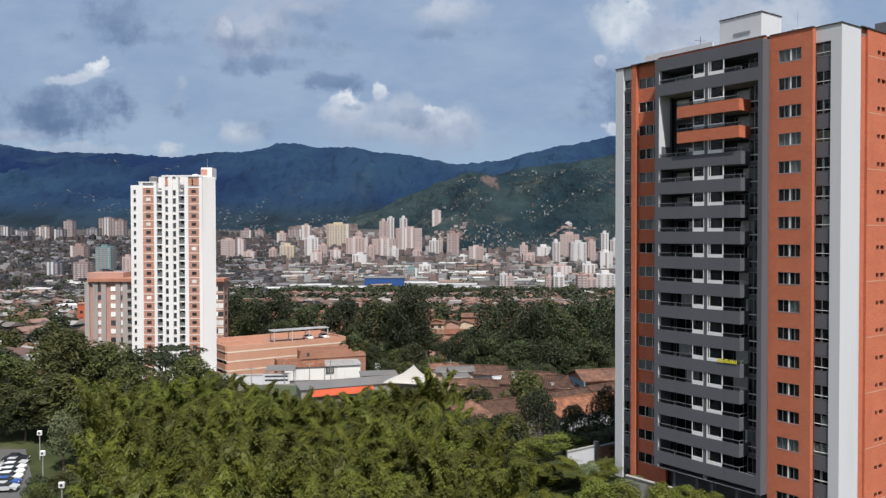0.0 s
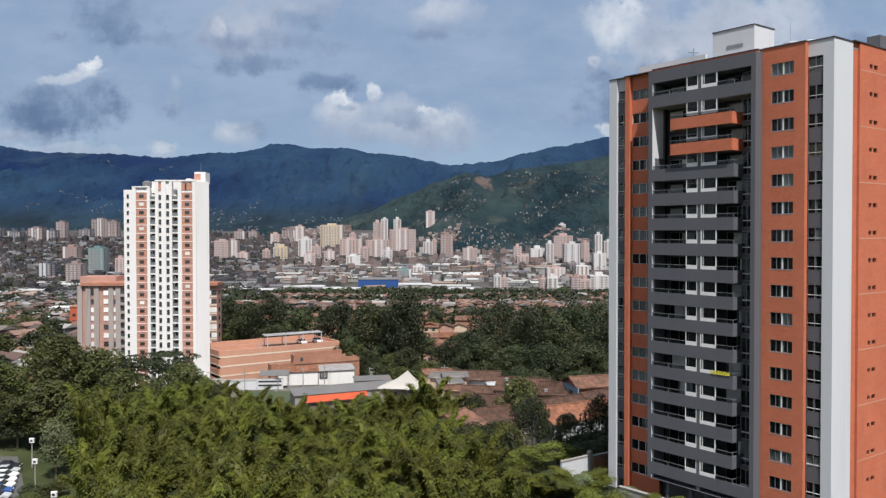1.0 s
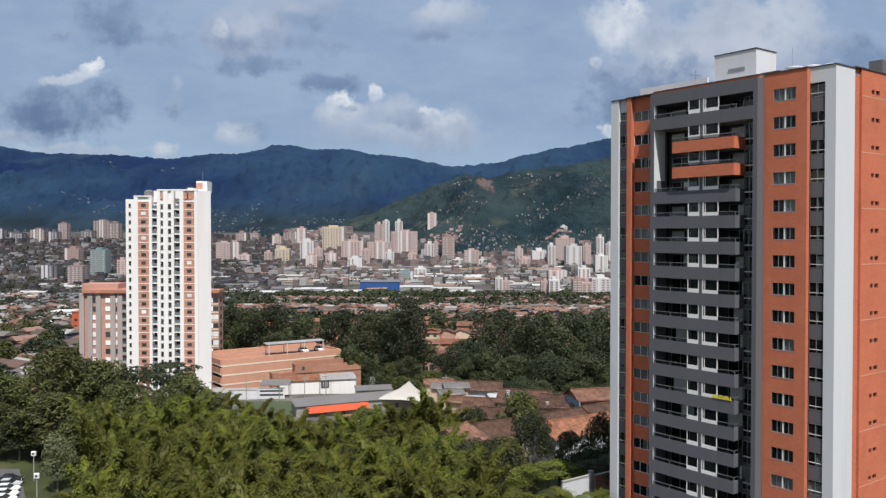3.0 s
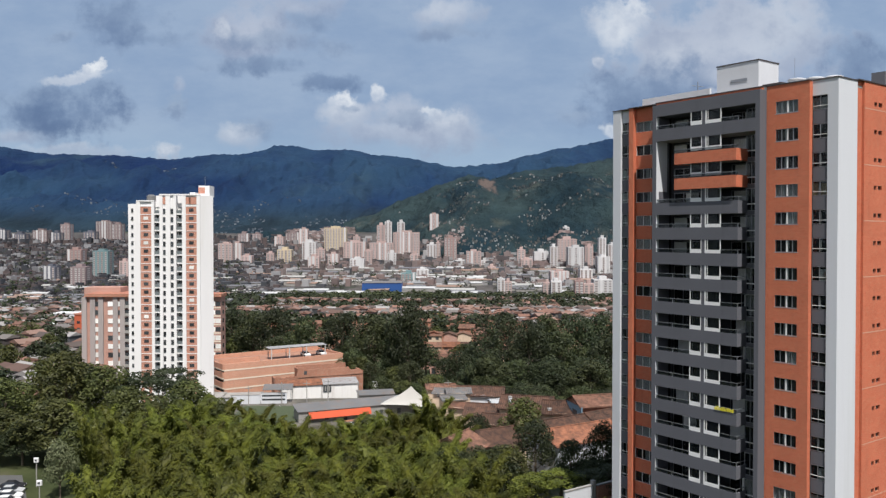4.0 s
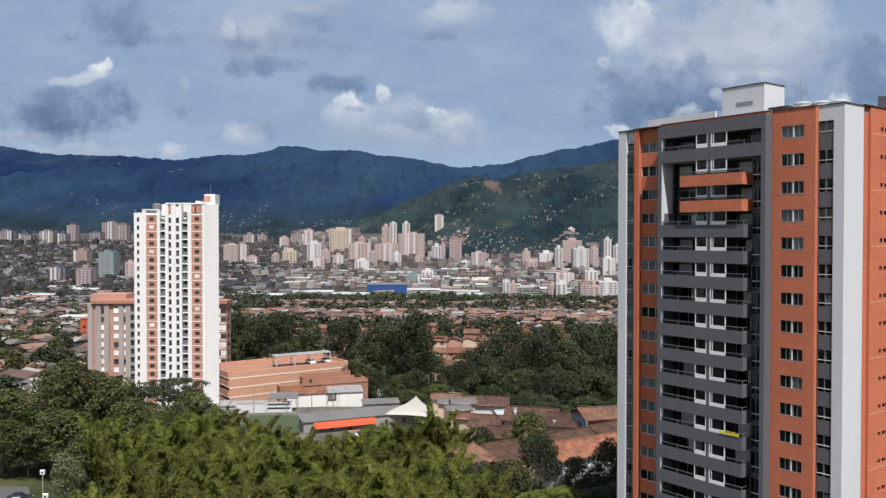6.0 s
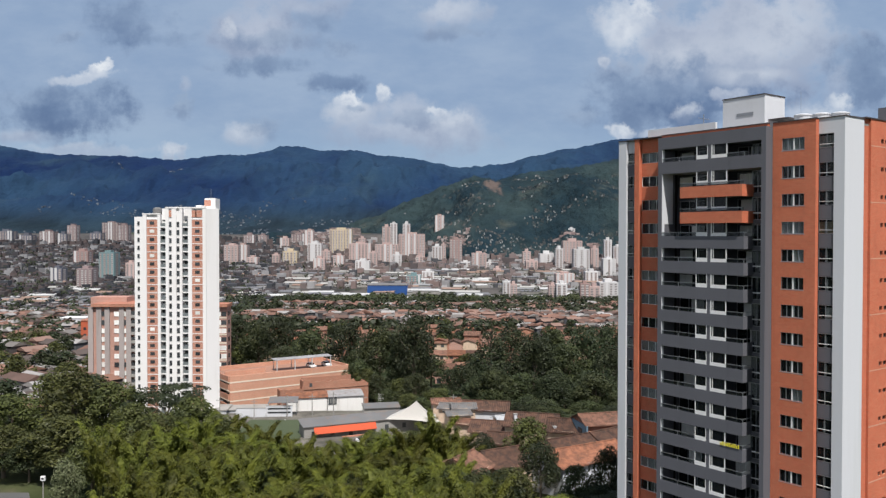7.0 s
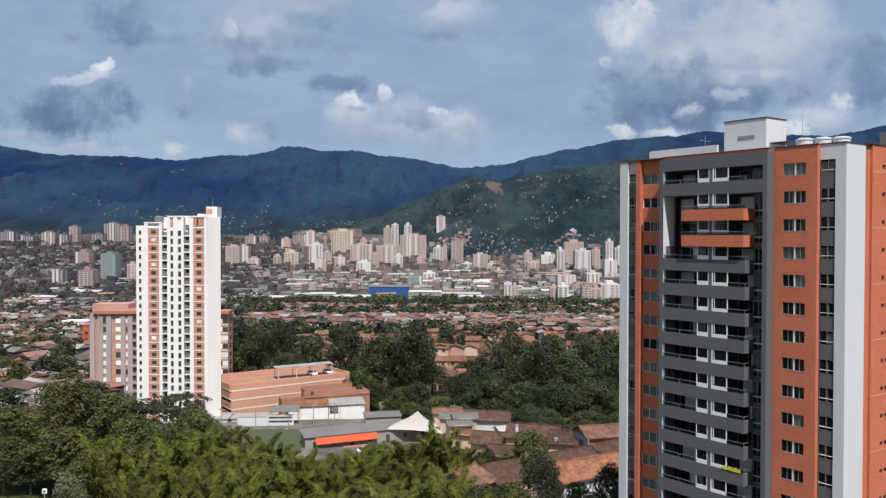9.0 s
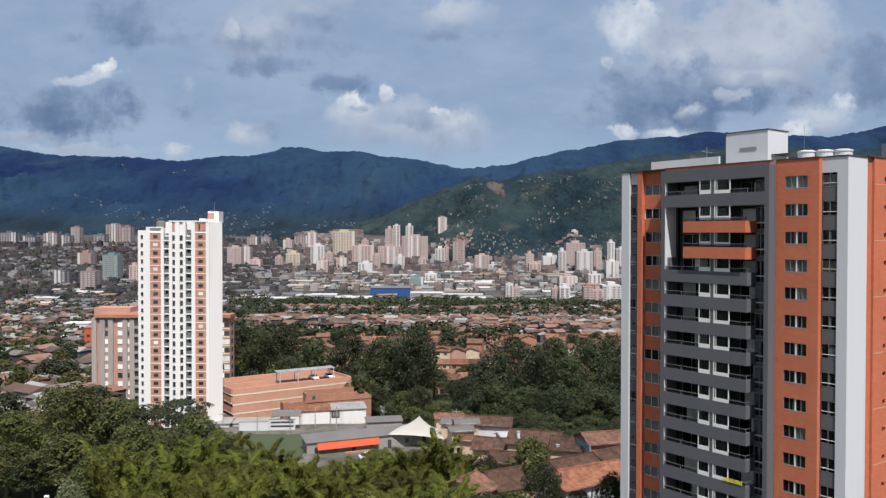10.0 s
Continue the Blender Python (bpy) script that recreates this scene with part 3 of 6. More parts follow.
def make_tower():
    rnd = random.Random(4)
    t = thing("apartment_tower", TOWER_AT, "tall orange-brick and dark-grey apartment tower with stacked balconies", "apartment building")
    sills = [43.84 - FLOOR * k for k in range(STOREYS)] + [43.84 - FLOOR * STOREYS]

    def column(b, x0, x1, y0, y1, wx0, wx1, h, low=0.0, top=ROOF, m=0):
        """A wall with one window opening in each storey."""
        b.box(x0, y0, low, wx0, y1, top, m)
        b.box(wx1, y0, low, x1, y1, top, m)
        z = top
        for s in sills:
            if s < low:
                continue
            b.box(wx0, y0, s + h, wx1, y1, z, m)
            z = s
        b.box(wx0, y0, low, wx1, y1, z, m)

    # orange wall beside the corner, standing proud of it
    b = Build()
    column(b, -6.66, -2.41, -0.5, -0.15, -5.73, -3.49, 1.12)
    part("brick_wall", b, ORANGE, t)
    part("brick_return", Build().box(-2.405, -0.497, 0, -2.40, 0.0, ROOF).box(-6.66, -0.145, 0, -2.41, 0.25, 0.3), ORANGE, t)
    # corner bay: windows with grey panels, white pier
    near_panel = Build().box(-2.41, 0.10, -1.27, -0.99, 0.35, -0.02).mesh("grey_panel", GREY)
    for s in sills:
        put("grey_panel", near_panel, t, (0, 0, s))
    part("white_pier", Build().box(-0.99, 0.0, 0, 0.0, 3.39, ROOF).box(-2.405, 0.0, sills[0] + 1.28, -0.99, 0.3, ROOF), WHITE, t)
    # side wall towards the sun: set-back strip, then the long brick face with a shelf at each storey
    part("brick_strip", Build().box(-0.6, 3.39, 0, -0.12, 4.43, ROOF + 0.1), ORANGE, t)
    b = Build()
    z = ROOF + 0.1
    hole = [(6.30, 6.85), (7.12, 7.85)]
    for s in sills:
        h0, h1 = s + 0.62, s + 1.02
        if h0 < 0.2:
            continue
        b.box(-0.5, 4.43, h1, 0.12, 26.0, z)
        xs = 4.43
        for a, c in hole:
            b.box(-0.5, xs, h0, 0.12, a, h1)
            xs = c
        b.box(-0.5, xs, h0, 0.12, 26.0, h1)
        z = h0
    b.box(-0.5, 4.43, 0, 0.12, 26.0, z)
    part("brick_side_wall", b, ORANGE, t)
    shelf = Build().box(0.12, 4.43, 0, 0.135, 26.0, 0.10).mesh("string_course", PALE_BRICK)
    small = Build().box(0, 0, 0, 0.04, 0.55, 0.05).box(0, 0, 0.35, 0.04, 0.55, 0.40).box(0, 0, 0.05, 0.04, 0.05, 0.35).box(0, 0.25, 0.05, 0.04, 0.30, 0.35).mesh("vent_window", CAP)
    small2 = Build().box(0, 0, 0, 0.04, 0.73, 0.05).box(0, 0, 0.35, 0.04, 0.73, 0.40).box(0, 0, 0.05, 0.04, 0.05, 0.35).box(0, 0.33, 0.05, 0.04, 0.39, 0.35).mesh("vent_window", CAP)
    small_pane = Build().box(-0.05, 0, 0, -0.03, 0.73, 0.4).mesh("pane", PANE)
    for k, s in enumerate(sills):
        if s < 2.0:
            continue
        if k % 2 == 0:
            put("string_course", shelf, t, (0, 0, s + 0.25))
        for me, y in ((small, 6.30), (small2, 7.12)):
            w = put("vent_window", me, t, (-0.02, y, s + 0.62))
            put("pane", small_pane, w, (0, 0, 0))
    # far side: white pier, window strip, orange pier, window bay
    part("white_pier", Build().box(-26.12, 0.0, 0, -25.01, 0.7, ROOF).box(-25.01, 0.3, sills[0] + 1.3, -23.53, 0.7, ROOF), WHITE, t)
    part("brick_pier", Build().box(-23.53, -0.35, 0, -22.9, 0.6, ROOF), ORANGE, t)
    b = Build()
    column(b, -22.9, -19.0, 0.12, 0.5, -22.88, -19.9, 1.12)
    part("brick_wall", b, ORANGE, t)
    far_panel = Build().box(-25.01, 0.28, -1.27, -23.53, 0.6, -0.02).mesh("grey_panel", GREY)
    for s in sills:
        put("grey_panel", far_panel, t, (0, 0, s))
    # windows of the three window columns
    posts = {2.24: mullions(2.24, 1.12, [(0.26, 0.05), (0.77, 0.05)], STEEL) + mullions(2.24, 1.12, [(0.52, 0.13)], FRAME), 2.98: mullions(2.98, 1.12, [(0.33, 0.05), (0.66, 0.05)], FRAME),
             1.40: mullions(1.40, 1.30, [(0.5, 0.05)], STEEL), 1.48: mullions(1.48, 1.30, [(0.5, 0.05)], STEEL)}
    bars = {1.40: Build().box(0.03, -0.05, 0.32, 1.37, 0.02, 0.37).mesh("crossbar", FRAME), 1.48: Build().box(0.03, -0.05, 0.32, 1.45, 0.02, 0.37).mesh("crossbar", FRAME)}
    frame_r, pane_r = window_mesh(2.24, 1.12, (), bar=0.03, sill=True).mesh("window", STEEL), pane_mesh(2.24, 1.12, 0.03)
    frame_l, pane_l = window_mesh(2.98, 1.12, (), bar=0.03).mesh("window", FRAME), pane_mesh(2.98, 1.12, 0.03)
    frame_s, pane_s = window_mesh(1.40, 1.30, (), bar=0.03).mesh("window", STEEL), pane_mesh(1.40, 1.30)
    frame_f, pane_f = window_mesh(1.48, 1.30, (), bar=0.03).mesh("window", STEEL), pane_mesh(1.48, 1.30)
    drapes = {w: (drape_mesh(w, 1.1, CURTAIN, 0.05), drape_mesh(w * 0.5, 1.1, CURTAIN, 0.05), drape_mesh(w * 0.16, 1.1, CURTAIN, 0.05)) for w in (2.24, 2.98, 1.40, 1.48)}
    pale = {2.24: (0, 3, 14), 2.98: (0, 4, 5, 6, 8, 9, 10, 11, 12, 13), 1.40: (0, 14), 1.48: (0, 2, 3, 4, 6, 7, 8, 10, 11, 12, 13)}
    for me, pane, w, x, y, h in ((frame_r, pane_r, 2.24, -5.73, -0.42, 1.12), (frame_l, pane_l, 2.98, -22.88, 0.2, 1.12),
                                 (frame_s, pane_s, 1.40, -2.4, 0.12, 1.3), (frame_f, pane_f, 1.48, -25.0, 0.3, 1.3)):
        for k, s in enumerate(sills):
            if s < 1.0:
                continue
            win = put("window", me, t, (x, y, s))
            put("pane", pane, win)
            for p in posts[w]:
                put("mullion", p, win)
            if w in bars:
                put("crossbar", bars[w], win)
            full, half, slim = drapes[w]
            if k in pale[w]:
                put("curtain", full, win)
            elif rnd.random() < 0.2:
                put("curtain", half, win, (w * 0.5, 0, 0))
            elif w == 2.24 or rnd.random() < 0.4:
                put("curtain", slim, win, (w * rnd.uniform(0.38, 0.46), 0, 0))
            if w == 1.40 and k == 3:
                put("curtain", drape_mesh(w, 1.1, TAN, 0.12), win, None, "tan patterned curtain")
    # near-black panels paint the dimness of the rooms behind the windows
    part("interior_wall", Build().box(-6.5, 0.9, 0.5, -0.7, 1.0, ROOF - 0.4).box(-25.6, 1.4, 0.5, -19.2, 1.5, ROOF - 0.4).box(-0.9, 4.5, 0.5, -0.8, 12, ROOF - 0.4), ROOM_SHADE, t)
    # grey frame round the balconies
    tops = [44.95 - FLOOR * k for k in range(STOREYS)]
    yf = -1.6
    b = Build()
    b.box(-19.26, yf, tops[0], -6.68, -0.1, ROOF - 0.3)
    b.box(-7.15, yf, 2.95, -6.68, -0.1, tops[0])
    b.box(-19.26, yf, 2.95, -18.75, 0.6, tops[0])
    part("balcony_frame", b, GREY, t)
    # recess walls carry their shade in the colour
    part("back_wall", Build().box(-18.75, 1.3, 0, -7.15, 1.5, tops[0]), SHADE_WALL, t)
    part("balcony_cheek", Build().box(-7.2, -0.1, 2.95, -6.7, 1.3, tops[0]), SHADE_WALL, t)
    # white plates paint the sunlit slivers on the frame's inner face
    part("pale_cheek", Build().box(-18.747, yf + 0.02, 2.95, -18.72, yf + 0.42, tops[0] - 0.02).box(-18.747, yf + 0.42, tops[3] - 0.1, -18.72, 0.2, tops[1] + 0.2), WHITE, t)
    part("balcony_pier", Build().box(-13.11, yf + 0.05, 2.95, -12.71, 0.5, tops[0]), GREY, t)
    # balconies, storey by storey
    grey_long = Build().box(-18.75, 0, 0, -8.96, 0.18, 1.25).box(-9.14, 0.18, 0, -8.96, 1.9, 1.25).mesh("parapet", GREY)
    slab_long = Build().box(-18.75, 0.18, 0, -9.14, 2.9, 0.2).mesh("floor_slab", CONCRETE)
    grey_full = Build().box(-18.75, 0, 0, -7.15, 0.18, 1.25).mesh("parapet", GREY)
    slab_full = Build().box(-18.75, 0.18, 0, -7.15, 2.9, 0.2).mesh("floor_slab", CONCRETE)
    orange_short = Build().box(-16.15, -0.35, -0.05, -8.95, -0.17, 1.1).box(-9.13, -0.17, -0.05, -8.95, 1.9, 1.1).box(-16.15, -0.17, -0.05, -15.97, 1.9, 1.1).mesh("parapet", ORANGE)
    slab_short = Build().box(-15.97, -0.17, 0, -9.13, 2.9, 0.2).mesh("floor_slab", CONCRETE)
    rail_l = Build().box(-18.7, 0.05, 0, -14.45, 0.07, 0.36).mesh("rail_glass", RAIL)
    rail_r = Build().box(-10.9, 0.05, 0, -9.0, 0.07, 0.36).mesh("rail_glass", RAIL)
    bar_l = Build().box(-18.7, 0.03, 0.36, -14.45, 0.09, 0.40).box(-16.6, 0.03, 0, -16.56, 0.09, 0.36).mesh("handrail", STEEL)
    bar_r = Build().box(-10.9, 0.03, 0.36, -8.98, 0.09, 0.40).box(-9.04, 0.07, 0, -8.98, 0.13, 0.36).box(-9.04, 0.13, 0.36, -8.98, 1.8, 0.40).mesh("handrail", STEEL)
    bay_a = Build().box(-14.45, 0.02, 0, -13.12, 0.14, 0.40).box(-14.45, 0.02, 0.40, -14.38, 0.12, 1.35).box(-13.16, 0.02, 0.40, -13.12, 0.12, 1.35).mesh("bay_window", FRAME)
    bay_b = Build().box(-12.70, 0.02, 0, -10.9, 0.14, 0.34).box(-12.70, 0.02, 0.34, -12.58, 0.12, 1.35).box(-10.97, 0.02, 0.34, -10.9, 0.12, 1.35).box(-12.42, 0.02, 0.34, -12.38, 0.12, 1.35).mesh("bay_window", FRAME)
    pane_a = Build().box(-14.38, 0.06, 0.40, -13.16, 0.075, 1.35).mesh("pane", PANE)
    pane_b = Build().box(-12.58, 0.06, 0.34, -10.97, 0.075, 1.35).mesh("pane", PANE)
    back = window_mesh(3.6, 2.1, ()).mesh("sliding_door", STEEL)
    door_posts = mullions(3.6, 2.1, [(0.33, 0.05), (0.66, 0.05)], STEEL)
    back_pane = pane_mesh(3.6, 2.1)
    end = window_mesh(1.95, 2.2, ()).mesh("window", STEEL)
    end_pane = pane_mesh(1.95, 2.2)
    end_post = mullions(1.95, 2.2, [(0.3, 0.05)], STEEL)[0]
    end_bar = Build().box(0.05, -0.07, 0.62, 1.9, -0.02, 0.72).mesh("crossbar", FRAME)
    end_slab = Build().box(-9.1, -0.05, -0.15, -7.15, 1.3, 0.2).mesh("floor_slab", GREY)
    for k, top in enumerate(tops):
        z = top - 1.35
        whole = k in (0, STOREYS - 1)
        short = k in (1, 2)
        me, sl = (grey_full, slab_full) if whole else (orange_short, slab_short) if short else (grey_long, slab_long)
        wall = put("balcony", me, t, (0, yf, z - 1.25))
        put("floor_slab", sl, wall, (0, 0, 0.02))
        put("bay_window", bay_a, t, (0, yf, z))
        put("pane", pane_a, t, (0, yf, z))
        put("bay_window", bay_b, t, (0, yf, z))
        put("pane", pane_b, t, (0, yf, z))
        if short:
            g = Build().box(-16.25, -0.28, 0, -8.8, -0.26, 0.32)
            put("rail_glass", g.mesh("rail_glass", RAIL), wall, (0, 0, 1.1))
            put("handrail", Build().box(-16.3, -0.3, 0.32, -8.75, -0.24, 0.36).mesh("handrail", STEEL), wall, (0, 0, 1.1))
        else:
            put("rail_glass", rail_l, wall, (0, 0, 1.25))
            put("handrail", bar_l, wall, (0, 0, 1.25))
            put("rail_glass", rail_r, wall, (0, 0, 1.25))
            put("handrail", bar_r, wall, (0, 0, 1.25))
        for x in (-18.5, -11.5):
            d = put("sliding_door", back, t, (x, 1.18, z - 0.95))
            put("pane", back_pane, d)
            for p in door_posts:
                put("mullion", p, d)
            if rnd.random() < 0.45:
                put("curtain", drape_mesh(1.6, 2.0, CURTAIN, 0.06), d, (rnd.uniform(0, 1.6), -0.16, 0))
        e = put("window", end, t, (-9.1, 0.0, z - 1.0))
        put("pane", end_pane, e)
        put("mullion", end_post, e)
        put("crossbar", end_bar, e)
        if not whole:
            put("floor_slab", end_slab, t, (0, 0, z - 1.2))
    # yellow letters hung on one balcony
    banner = put("balcony_banner", Build().box(-11.45, yf - 0.03, 0.02, -9.2, yf - 0.012, 0.05).mesh("banner_cord", STEEL), t, (0, 0.0, tops[11] - 1.30), "row of bright yellow bars hung on a balcony")
    for i in range(11):
        x = -11.4 + i * 0.2
        put("bar", Build().box(x, yf - 0.06, 0, x + 0.13, yf - 0.03, 0.36 if i % 3 else 0.26).mesh("bar", YELLOW), banner)
    # ground storey
    b = Build()
    for x in (-17.0, -14.2, -12.4, -9.6, -7.4):
        b.box(x, -1.3, 0, x + 0.35, -0.9, 2.95)
    part("column", b, GREY, t)
    part("lobby_wall", Build().box(-19.2, 0.9, 0, -6.7, 1.1, 2.95), GREY, t)
    part("lobby_ceiling", Build().box(-19.2, yf, 2.95 - 0.001, -6.7, 1.3, 2.99), GREY, t)
    # body, roof and coping
    part("core", Build().box(-25.9, 1.6, 0.0, -1.0, 25.5, ROOF - 0.5), GREY, t)
    part("roof", Build().box(-26.1, 0.5, ROOF - 0.55, -0.1, 26, ROOF - 0.35), CONCRETE, t)
    cap = Build()
    cap.box(-26.2, -0.06, ROOF, -23.55, 0.3, ROOF + 0.1).box(-23.6, -0.42, ROOF, -19.26, 0.3, ROOF + 0.1)
    cap.box(-19.3, -1.06, ROOF - 0.02, -6.85, -0.7, ROOF + 0.08).box(-6.62, -0.56, ROOF, -2.36, -0.1, ROOF + 0.1)
    cap.box(-2.36, -0.06, ROOF, 0.06, 0.3, ROOF + 0.1).box(-0.3, 0.3, ROOF, 0.06, 3.39, ROOF + 0.1)
    cap.box(-0.65, 3.35, ROOF + 0.1, 0.18, 4.5, ROOF + 0.2).box(-0.2, 4.5, ROOF + 0.1, 0.2, 26, ROOF + 0.2)
    part("coping", cap, CAP, t)
    part("inner_parapet", Build().box(-22.6, 0.8, ROOF - 0.35, -13.9, 1.1, ROOF + 1.05).box(-26.1, 1.1, ROOF - 0.35, -22.6, 1.3, ROOF - 0.05), WHITE, t)
    part("red_ledge", Build().box(-19.26, -0.997, ROOF - 0.3, -6.9, -0.6, ROOF - 0.02), ORANGE, t)
    part("balcony_ceiling", Build().box(-19.0, -0.1, tops[0] + 0.05, -6.9, 1.3, tops[0] + 0.2), GREY, t)
    house = part("stair_house", Build().box(-14.56, 3.0, ROOF - 0.4, -9.74, 6.6, ROOF + 3.55), WHITE, t)
    part("coping", Build().box(-14.62, 2.94, ROOF + 3.55, -9.68, 6.66, ROOF + 3.65), CAP, house)
    part("louvre", Build().box(-12.9, 2.95, ROOF + 1.65, -11.0, 2.99, ROOF + 1.95), STEEL, house)
    part("canopy", Build().box(-9.7, 3.6, ROOF + 1.0, -7.6, 6.4, ROOF + 1.1), CAP, house)
    tank = Build().lathe([(0.75, 0), (0.80, 1.25), (0.86, 1.3), (0.86, 1.42), (0.6, 1.5), (0.2, 1.55)], 18).mesh("water_tank", WHITE)
    for x, y in ((-6.0, 3.6), (-4.6, 4.4), (-3.2, 5.2)):
        put("water_tank", tank, t, (x, y, ROOF - 0.35))
    part("antenna", Build().tube((-16.2, 2, ROOF), (-16.2, 2, ROOF + 2.2), 0.04).tube((-16.9, 2, ROOF + 1.9), (-15.6, 2.1, ROOF + 1.6), 0.03), STEEL, t)
    part("antenna", Build().tube((-8.2, 7, ROOF), (-8.2, 7, ROOF + 4.0), 0.015), STEEL, t)
    part("chimney_stack", Build().box(-2.2, 10.5, ROOF - 0.4, -0.9, 11.8, ROOF + 1.9), GREY, t)
    return t


make_tower()

# ---- the slender white tower with brick panels ----
def make_white_tower():
    rnd = random.Random(9)
    t = thing("white_tower", (0, 212, -13), "slender white apartment tower with red brick panels and narrow balconies", "apartment building")
    pitch, n = 2.13, 24
    mids = [51.8 - pitch * k for k in range(n)]
    hi, lo = 55.7, 54.1
    for x0, y0, x1, top in ((-81.0, 0.5, -78.7, lo - 0.6), (-78.7, 0.35, -74.1, lo), (-74.1, 1.6, -72.7, hi), (-72.7, 0.3, -68.4, hi), (-68.4, 1.6, -66.8, hi)):
        part("body", Build().box(x0, y0, 0, x1, 12.3, top), BRIGHT_WHITE, t)
    end = Build()
    plan = [(-66.8, 0.3), (-62.2, 0.3), (-59.6, 2.9), (-62.2, 12.3), (-66.8, 12.3)]
    for i, (px, py) in enumerate(plan):
        qx, qy = plan[(i + 1) % 5]
        end.face([(px, py, 0), (qx, qy, 0), (qx, qy, hi), (px, py, hi)])
    end.face([(px, py, hi) for px, py in plan])
    part("canted_body", end, BRIGHT_WHITE, t)
    for x0, x1, top in ((-78.7, -77.7, lo), (-74.85, -74.1, lo), (-72.75, -71.9, hi), (-71.15, -69.95, hi), (-69.1, -68.4, hi), (-66.9, -65.9, hi), (-63.1, -62.2, hi)):
        p = part("pier", Build().box(x0, 0.0, 0, x1, 0.36, top), BRIGHT_WHITE, t)
    part("cornice", Build().box(-72.75, -0.05, hi - 0.02, -62.15, 0.3, hi + 0.35).box(-78.75, -0.05, lo, -74.1, 0.3, lo + 0.3), BRIGHT_WHITE, t)
    part("stair_house", Build().box(-65.0, 8.5, hi, -62.1, 13.0, hi + 3.0).box(-66.3, 5.0, hi, -65.0, 12, hi + 1.0), BRIGHT_WHITE, t)
    part("brick_band", Build().box(-65.05, 8.4, hi + 0.9, -63.3, 8.48, hi + 2.5), TOWER_BRICK, t)
    part("water_tank", Build().lathe([(1.2, 0), (1.25, 1.6), (0.6, 2.0)], 12, at=(-76.5, 5, lo)), SHEET, t)
    part("antenna", Build().tube((-63.4, 9, hi + 3), (-63.4, 9, hi + 5.5), 0.05), STEEL, t)
    panel = Build().box(0, 0.2, -0.98, 2.78, 0.32, 0.98).mesh("brick_panel", TOWER_BRICK)
    band = Build().box(-0.05, 0.12, 0.98, 2.83, 0.33, 1.15).mesh("floor_band", BRIGHT_WHITE)
    win = Build().box(0.78, 0.12, -0.32, 1.34, 0.19, 0.5).box(1.40, 0.12, -0.32, 1.96, 0.19, 0.5).box(1.34, 0.10, -0.32, 1.40, 0.19, 0.5)
    dark, light = win.mesh("window", DARK_WINDOW), win.mesh("window", CURTAIN)
    narrow = Build().box(0, 0.2, -0.7, 0.7, 0.29, 0.6).mesh("window", DARK_WINDOW)
    slot = Build().box(0, 0.38, -0.5, 0.55, 0.49, 0.5).mesh("window", DARK_WINDOW)
    slab = Build().box(0, 0.2, -1.12, 1.42, 1.6, -0.80).mesh("balcony", BRIGHT_WHITE)
    rail = Build().box(0, 0.25, -0.80, 1.42, 0.29, 0.05).mesh("rail", RAIL_DIM)
    door = Build().box(0.1, 1.5, -0.85, 1.3, 1.58, 0.9).mesh("balcony_door", DARK_WINDOW)
    for k, z in enumerate(mids):
        for x in (-77.68, -65.88):
            p = put("brick_panel", panel, t, (x, 0, z))
            put("floor_band", band, p)
            put("window", dark if rnd.random() < 0.8 else light, p)
        for x in (-71.86, -69.9):
            put("window", narrow, t, (x, 0, z - 0.2))
        put("window", slot, t, (-80.2, 0, z))
        for x in (-74.1, -68.35):
            s = put("balcony", slab, t, (x, 0, z))
            put("rail", rail, s)
            put("balcony_door", door, s)
            if rnd.random() < 0.3:
                put("laundry", Build().box(0.2, 0.9, -0.6, rnd.uniform(0.6, 1.2), 0.95, 0.5).mesh("laundry", CURTAIN), s)
    for x in (-71.9, -66.6, -65.0):
        part("brick_panel", Build().box(x, 0.15, hi - 2.3, x + 1.9, 0.31, hi - 0.5), TOWER_BRICK, t)


DARK_WINDOW = surface("dark_window", (0.05, 0.055, 0.06), 0.15, 0.2, 1.0, spec=0.6, random_object=0.4)
RAIL_DIM = surface("frosted_rail", (0.15, 0.17, 0.175), 0.4, 0.1, spec=0.5)
make_white_tower()


